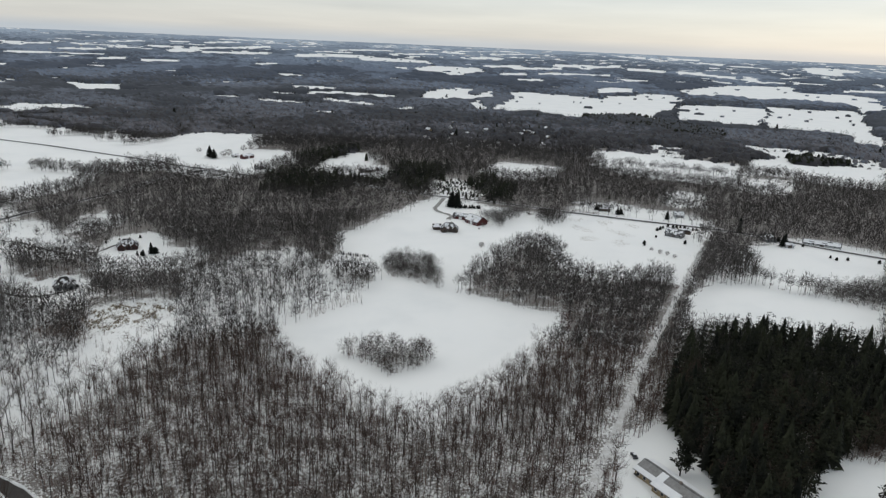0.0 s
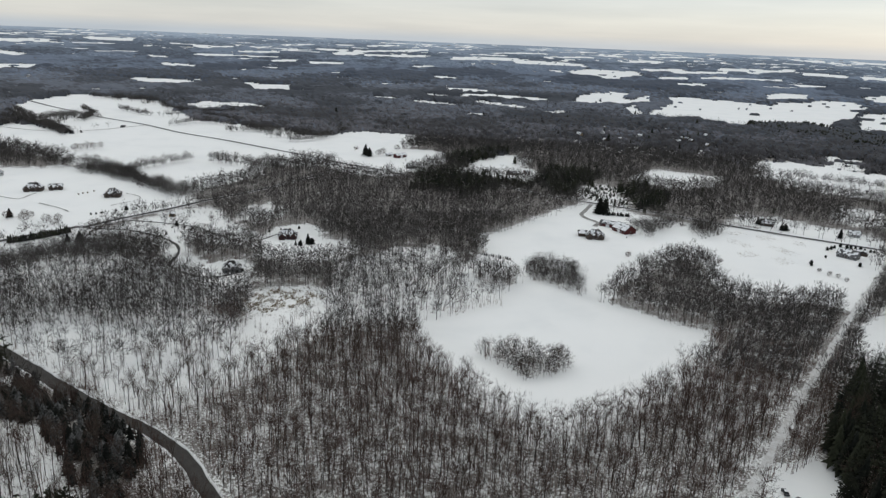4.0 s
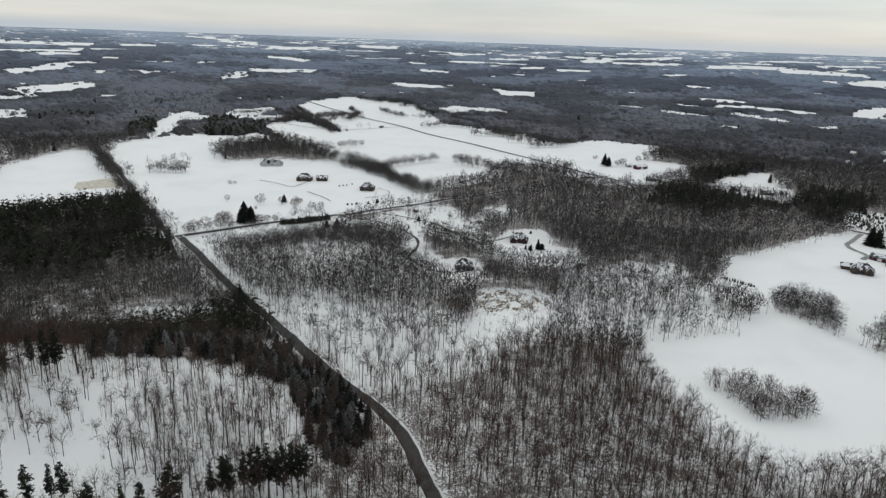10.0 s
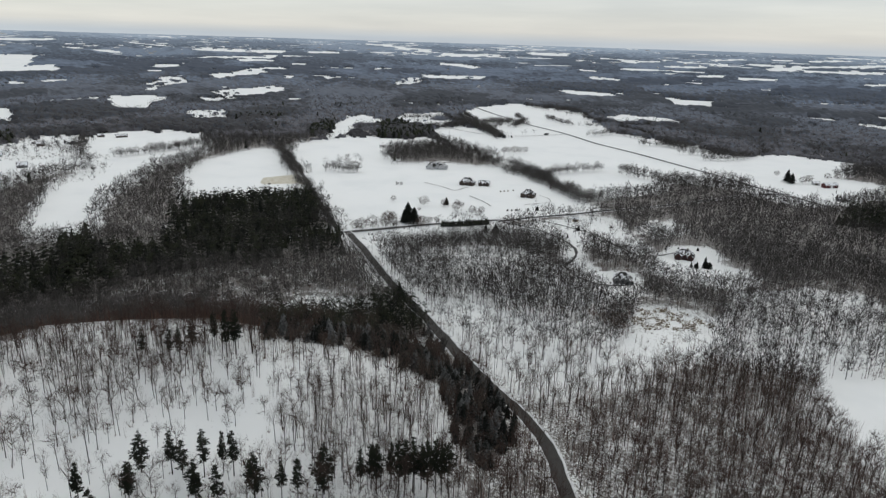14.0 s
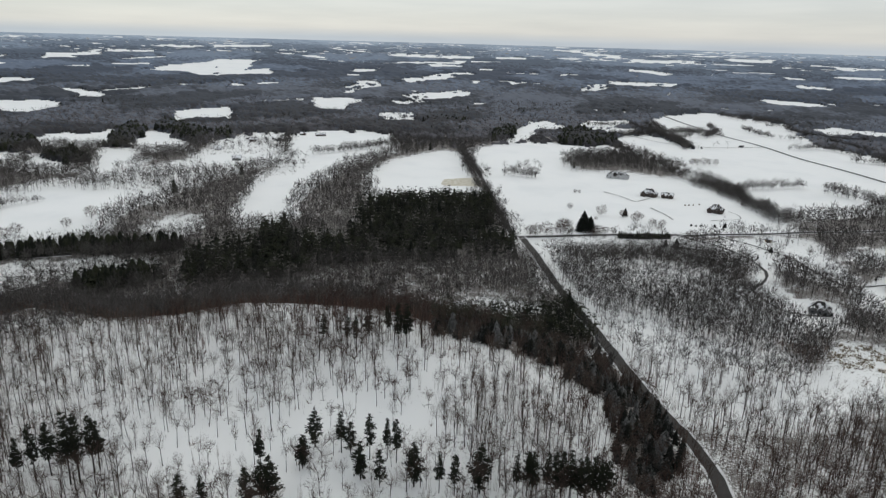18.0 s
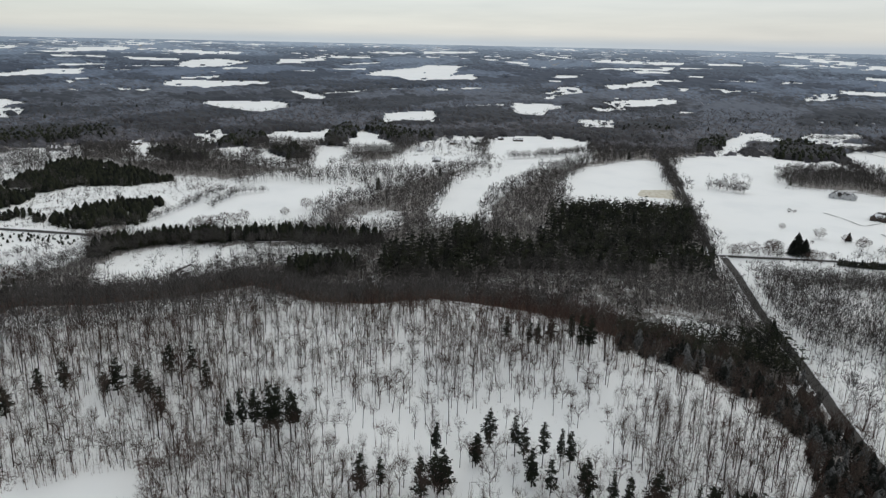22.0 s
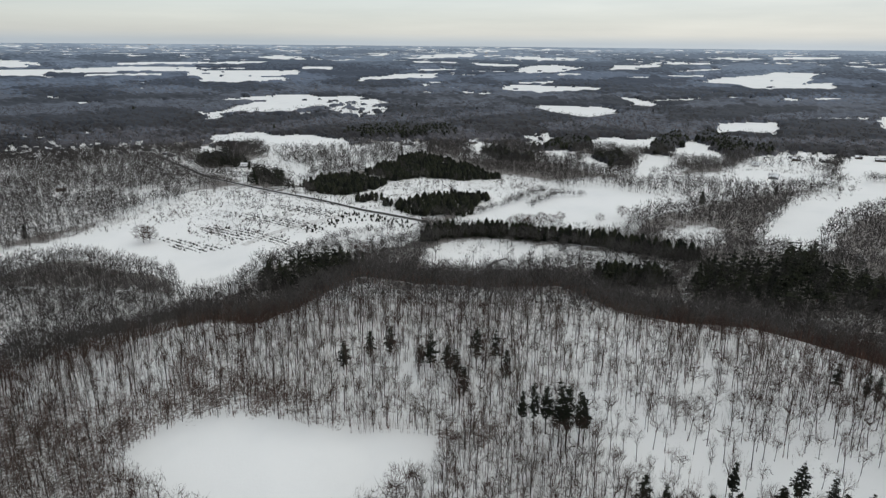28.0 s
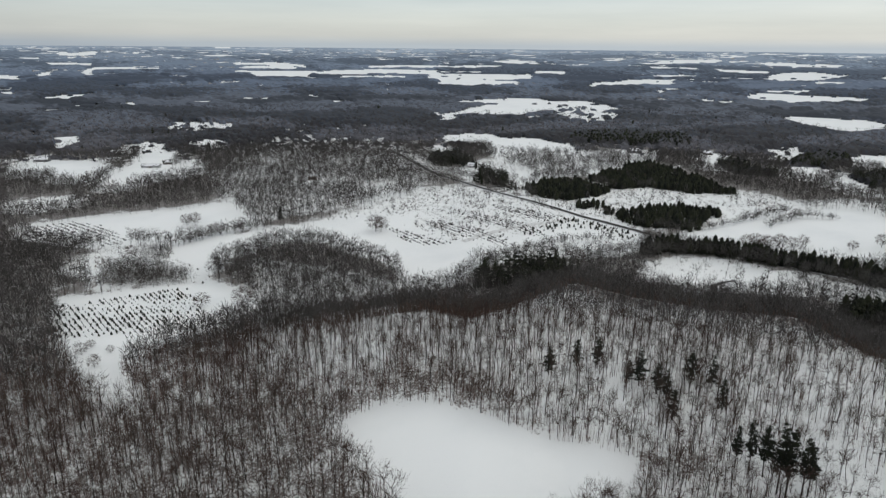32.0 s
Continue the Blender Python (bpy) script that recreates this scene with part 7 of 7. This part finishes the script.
STUBBLE_FIELD = [(-722, 401), (-712, 446), (-669, 428), (-679, 405), (-693, 383)]
REED_BED = [(-209, 368), (-206, 387), (-187, 393), (-161, 389), (-167, 370), (-192, 346)]
TREE_FARM = [(-210, -429), (-222, -421), (-281, -396), (-279, -376), (-263, -339), (-227, -340), (-193, -372), (-185, -383)]
ROWS_FIELD = [(-309, -643), (-343, -630), (-351, -597), (-337, -532), (-322, -523), (-311, -530), (-287, -604)]
BRUSH_FIELD = [(-489, -394), (-545, -390), (-624, -383), (-678, -367), (-663, -279), (-539, -226), (-499, -253), (-505, -301), (-484, -330)]
GRASS_FIELD = [(121, 666), (158, 681), (185, 649), (180, 594), (150, 569), (124, 567), (115, 606)]
SHRUB_ROW = [(-83, 516), (-60, 510)]
BALES = [(-501, 572), (-500, 577), (-498, 581), (-497, 589)]


# the low tan house beside the pine plantation
def near_house(x, y, turn):
    """Two gabled blocks end to end, one set forward, with snow lying in bands on the shingles."""
    thing = tagged(new("house"), "low tan ranch house with partly bare grey shingle roof", "house")
    h, over = 2.9, 0.7
    for x0, x1, d, back, rise, bands in ((-15.0, -4.5, 11.0, 0.6, 2.3, ((-1, 0.0, 1.0, 0.0, 0.34), (-1, 0.86, 1.0, 0.34, 0.97), (1, 0.0, 1.0, 0.0, 0.72))),
                                         (-4.5, 15.0, 12.5, -0.5, 2.8, ((-1, 0.0, 0.16, 0.0, 0.97), (-1, 0.16, 0.62, 0.0, 0.46), (-1, 0.62, 1.0, 0.0, 0.24), (1, 0.0, 1.0, 0.0, 0.66)))):
        w, mid = x1 - x0, (x0 + x1) / 2
        block = part("block", gable_body(w, d, h, rise), TAN, thing, "tan sided gabled wing")
        block.location = (mid, back, 0)
        for sign in (-1, 1):
            roof = part("roof", roof_slab(w, d, h, rise, sign, 0.25, over), PALE_SHINGLE, block, "grey shingle roof side")
            for side, a, b, low, high in bands:
                if side == sign:
                    q0, q1 = -w / 2 - over * 0.9, w / 2 + over * 0.9
                    part("roof_snow", roof_slab(w, d, h, rise, sign, 0.2, 0.6, 0.255, q0 + (q1 - q0) * a, q0 + (q1 - q0) * b, low, high), ROOF_SNOW, roof, "snow lying on the shingles")
        part("ridge_cap", boxed(-w / 2 - 0.6, w / 2 + 0.6, -0.2, 0.2, h + rise + 0.2, h + rise + 0.38), SHINGLE, block)
        for k in range(int(w / 3.3)):
            for sy in (-1, 1):
                window(block, -w / 2 + 1.8 + k * 3.3, sy * d / 2, 1.6, 1.3, 1.2, True, sy)
    part("door", boxed(2.9, 3.9, -6.83, -6.73, 0, 2.05), TRIM, thing)
    part("chimney", boxed(3.0, 3.9, -0.9, 0.0, h, h + 4.0), STONE, thing, "stone chimney")
    thing.matrix_world = pose(x, y, float(on_land(x, y)) + 0.1, 0, 0, turn)


near_house(*NEAR_HOUSE)


# ---- field details ----
def patch(name, outline, mat, lift, label, category):
    """A thin sheet lying on the land inside an outline."""
    p = np.array(outline, float)
    c = p.mean(0)
    bm = bmesh.new()
    rows = []
    for f in (0.0, 0.35, 0.7, 1.0):
        ring = []
        for q in curve_points(np.vstack([p, p[:1]]), 5.0)[:-1]:
            m = c + (q - c) * f
            ring.append(bm.verts.new((m[0], m[1], float(on_land(*m)) + lift)))
        rows.append(ring)
    for a, b in zip(rows[:-1], rows[1:]):
        for i in range(len(a)):
            j = (i + 1) % len(a)
            bm.faces.new((a[i], a[j], b[j], b[i]))
    bmesh.ops.remove_doubles(bm, verts=bm.verts, dist=0.01)
    bmesh.ops.recalc_face_normals(bm, faces=bm.faces)
    me = bpy.data.meshes.new(name)
    bm.to_mesh(me)
    bm.free()
    me.materials.append(mat)
    return tagged(new(name, me), label, category, kind="structure")


patch("stubble_patch", STUBBLE_FIELD, STUBBLE, 0.25, "straw coloured stubble showing through thin snow", "field")
g = np.random.default_rng(31)
bed = np.array(REED_BED, float)
lo, hi = bed.min(0), bed.max(0)
x, y = g.uniform(lo[0], hi[0], 1500), g.uniform(lo[1], hi[1], 1500)
ok = inside(x, y, bed) & (np.sin(x * 0.5) + np.sin(y * 0.43 + x * 0.2) + g.normal(0, 0.5, 1500) > -0.1)
v, t, c = plant([bush(800 + i, 1.5, 10, 0.2) for i in range(4)], x[ok], y[ok], g.uniform(0.6, 1.2, ok.sum()), g)
tagged(new("reed_bed", mesh_from("reed_bed", v, t, REED, c)), "matted dead tan reeds in a snowy marsh", "reeds", kind="stuff")


bed = np.array(GRASS_FIELD, float)
lo, hi = bed.min(0), bed.max(0)
x, y = g.uniform(lo[0], hi[0], 5000), g.uniform(lo[1], hi[1], 5000)
ok = inside(x, y, bed) & (np.sin(x * 0.21 + 1.1 * np.sin(y * 0.09)) + np.sin(y * 0.17 + x * 0.06) + g.normal(0, 0.35, 5000) > 0.75)
v, t, c = plant([bush(810 + i, 0.4, 7, 0.1) for i in range(4)], x[ok], y[ok], g.uniform(0.6, 1.2, ok.sum()), g)
tagged(new("grass_tufts", mesh_from("grass_tufts", v, t, REED, c)), "dry grass tufts showing through thin snow", "grass", kind="stuff")


def rows_of(name, outline, angle, gap, step, templates, mat, keep, label):
    """Small trees planted in straight rows inside an outline."""
    p = np.array(outline, float)
    c, s = math.cos(radians(angle)), math.sin(radians(angle))
    mid = p.mean(0)
    i, j = [q.ravel().astype(float) for q in np.meshgrid(np.arange(-50, 51), np.arange(-80, 81))]
    u, w = j * step + g.normal(0, 0.3, len(i)), i * gap + g.normal(0, 0.25, len(i))
    x, y = mid[0] + c * u - s * w, mid[1] + s * u + c * w
    ok = inside(x, y, p) & (g.random(len(x)) < keep(x, y))
    v, t, k = plant(templates, x[ok], y[ok], 0.35 + 0.9 * g.random(ok.sum()) ** 2, g)
    return tagged(new(name, mesh_from(name, v, t, mat, k)), label, "tree rows", kind="stuff")


rows_of("tree_farm", TREE_FARM, 72, 3.0, 1.9, [fir_tree(820 + i, 2.0, 3, 5, 0.36) for i in range(4)], NEEDLES,
        lambda x, y: 0.72 + 0.25 * np.sin(x * 0.08 + y * 0.05), "rows of small christmas trees on a snowy field")
rows_of("vine_rows", ROWS_FIELD, 84, 5.2, 1.7, [bush(830 + i, 1.9, 11, 0.4) for i in range(4)], BARK,
        lambda x, y: 0.85 + 0 * x, "straight rows of low dark bushes in snow")
rows_of("brush_rows", BRUSH_FIELD, 74, 5.0, 1.8, [bush(840 + i, 2.3, 12, 0.42) for i in range(4)], BARK,
        lambda x, y: np.clip(1.5 * np.sin(x * 0.14 - y * 0.045 + 1.3 * np.sin(y * 0.021)) + 1.2 * np.sin(y * 0.037 + x * 0.012 + 0.7) - 0.45, 0.02, 0.95), "broken rows of low dark brush on a snowy field")
for i in range(13):
    f = i / 12
    (x0, y0), (x1, y1) = SHRUB_ROW
    px, py = x0 + (x1 - x0) * f, y0 + (y1 - y0) * f + 1.2 * math.sin(i * 2.1)
    ob = tagged(new("shrub", mesh_from("shrub", *fir_tree(850 + i, 1.9 + 0.7 * (i % 3), 3, 6, 0.3), NEEDLES, None)), "small dark evergreen shrub in a row on snow", "shrub", "row of shrubs")
    ob.matrix_world = pose(px, py, float(on_land(px, py)))
for i, (px, py) in enumerate(BALES):
    bm = bmesh.new()
    bmesh.ops.create_cone(bm, cap_ends=True, segments=16, radius1=0.75, radius2=0.75, depth=1.3, matrix=pose(0, 0, 0.7, 90, 0, 20 * i))
    bmesh.ops.bevel(bm, geom=[e for e in bm.edges if len(e.link_faces) == 2 and max(len(f.verts) for f in e.link_faces) > 4], offset=0.1, segments=2, affect="EDGES")
    me = bpy.data.meshes.new("hay_bale")
    bm.to_mesh(me)
    bm.free()
    me.materials.append(REED)
    ob = tagged(new("hay_bale", me), "round straw bale lying on a snowy field", "hay bale", "round bales")
    ob.matrix_world = pose(px, py, float(on_land(px, py)))

# ---- scattered far houses ----
g = np.random.default_rng(41)
x, y = scatter(560, 1900, 26.0, g)
kind = cover_at(x, y)
chance = np.where(kind == 7, 0.13, 0.0)
for i in np.nonzero((g.random(len(x)) < chance) & clear_of_roads(x, y, 8.0))[0][:90]:
    building(x[i], y[i], g.uniform(0, 180), g.uniform(8, 13), g.uniform(6, 8), g.uniform(2.8, 5), (WHITE, GREY, BROWN, TAN)[g.integers(4)], "snow", "small distant village house with a snowy roof", detail=False, group="village houses")
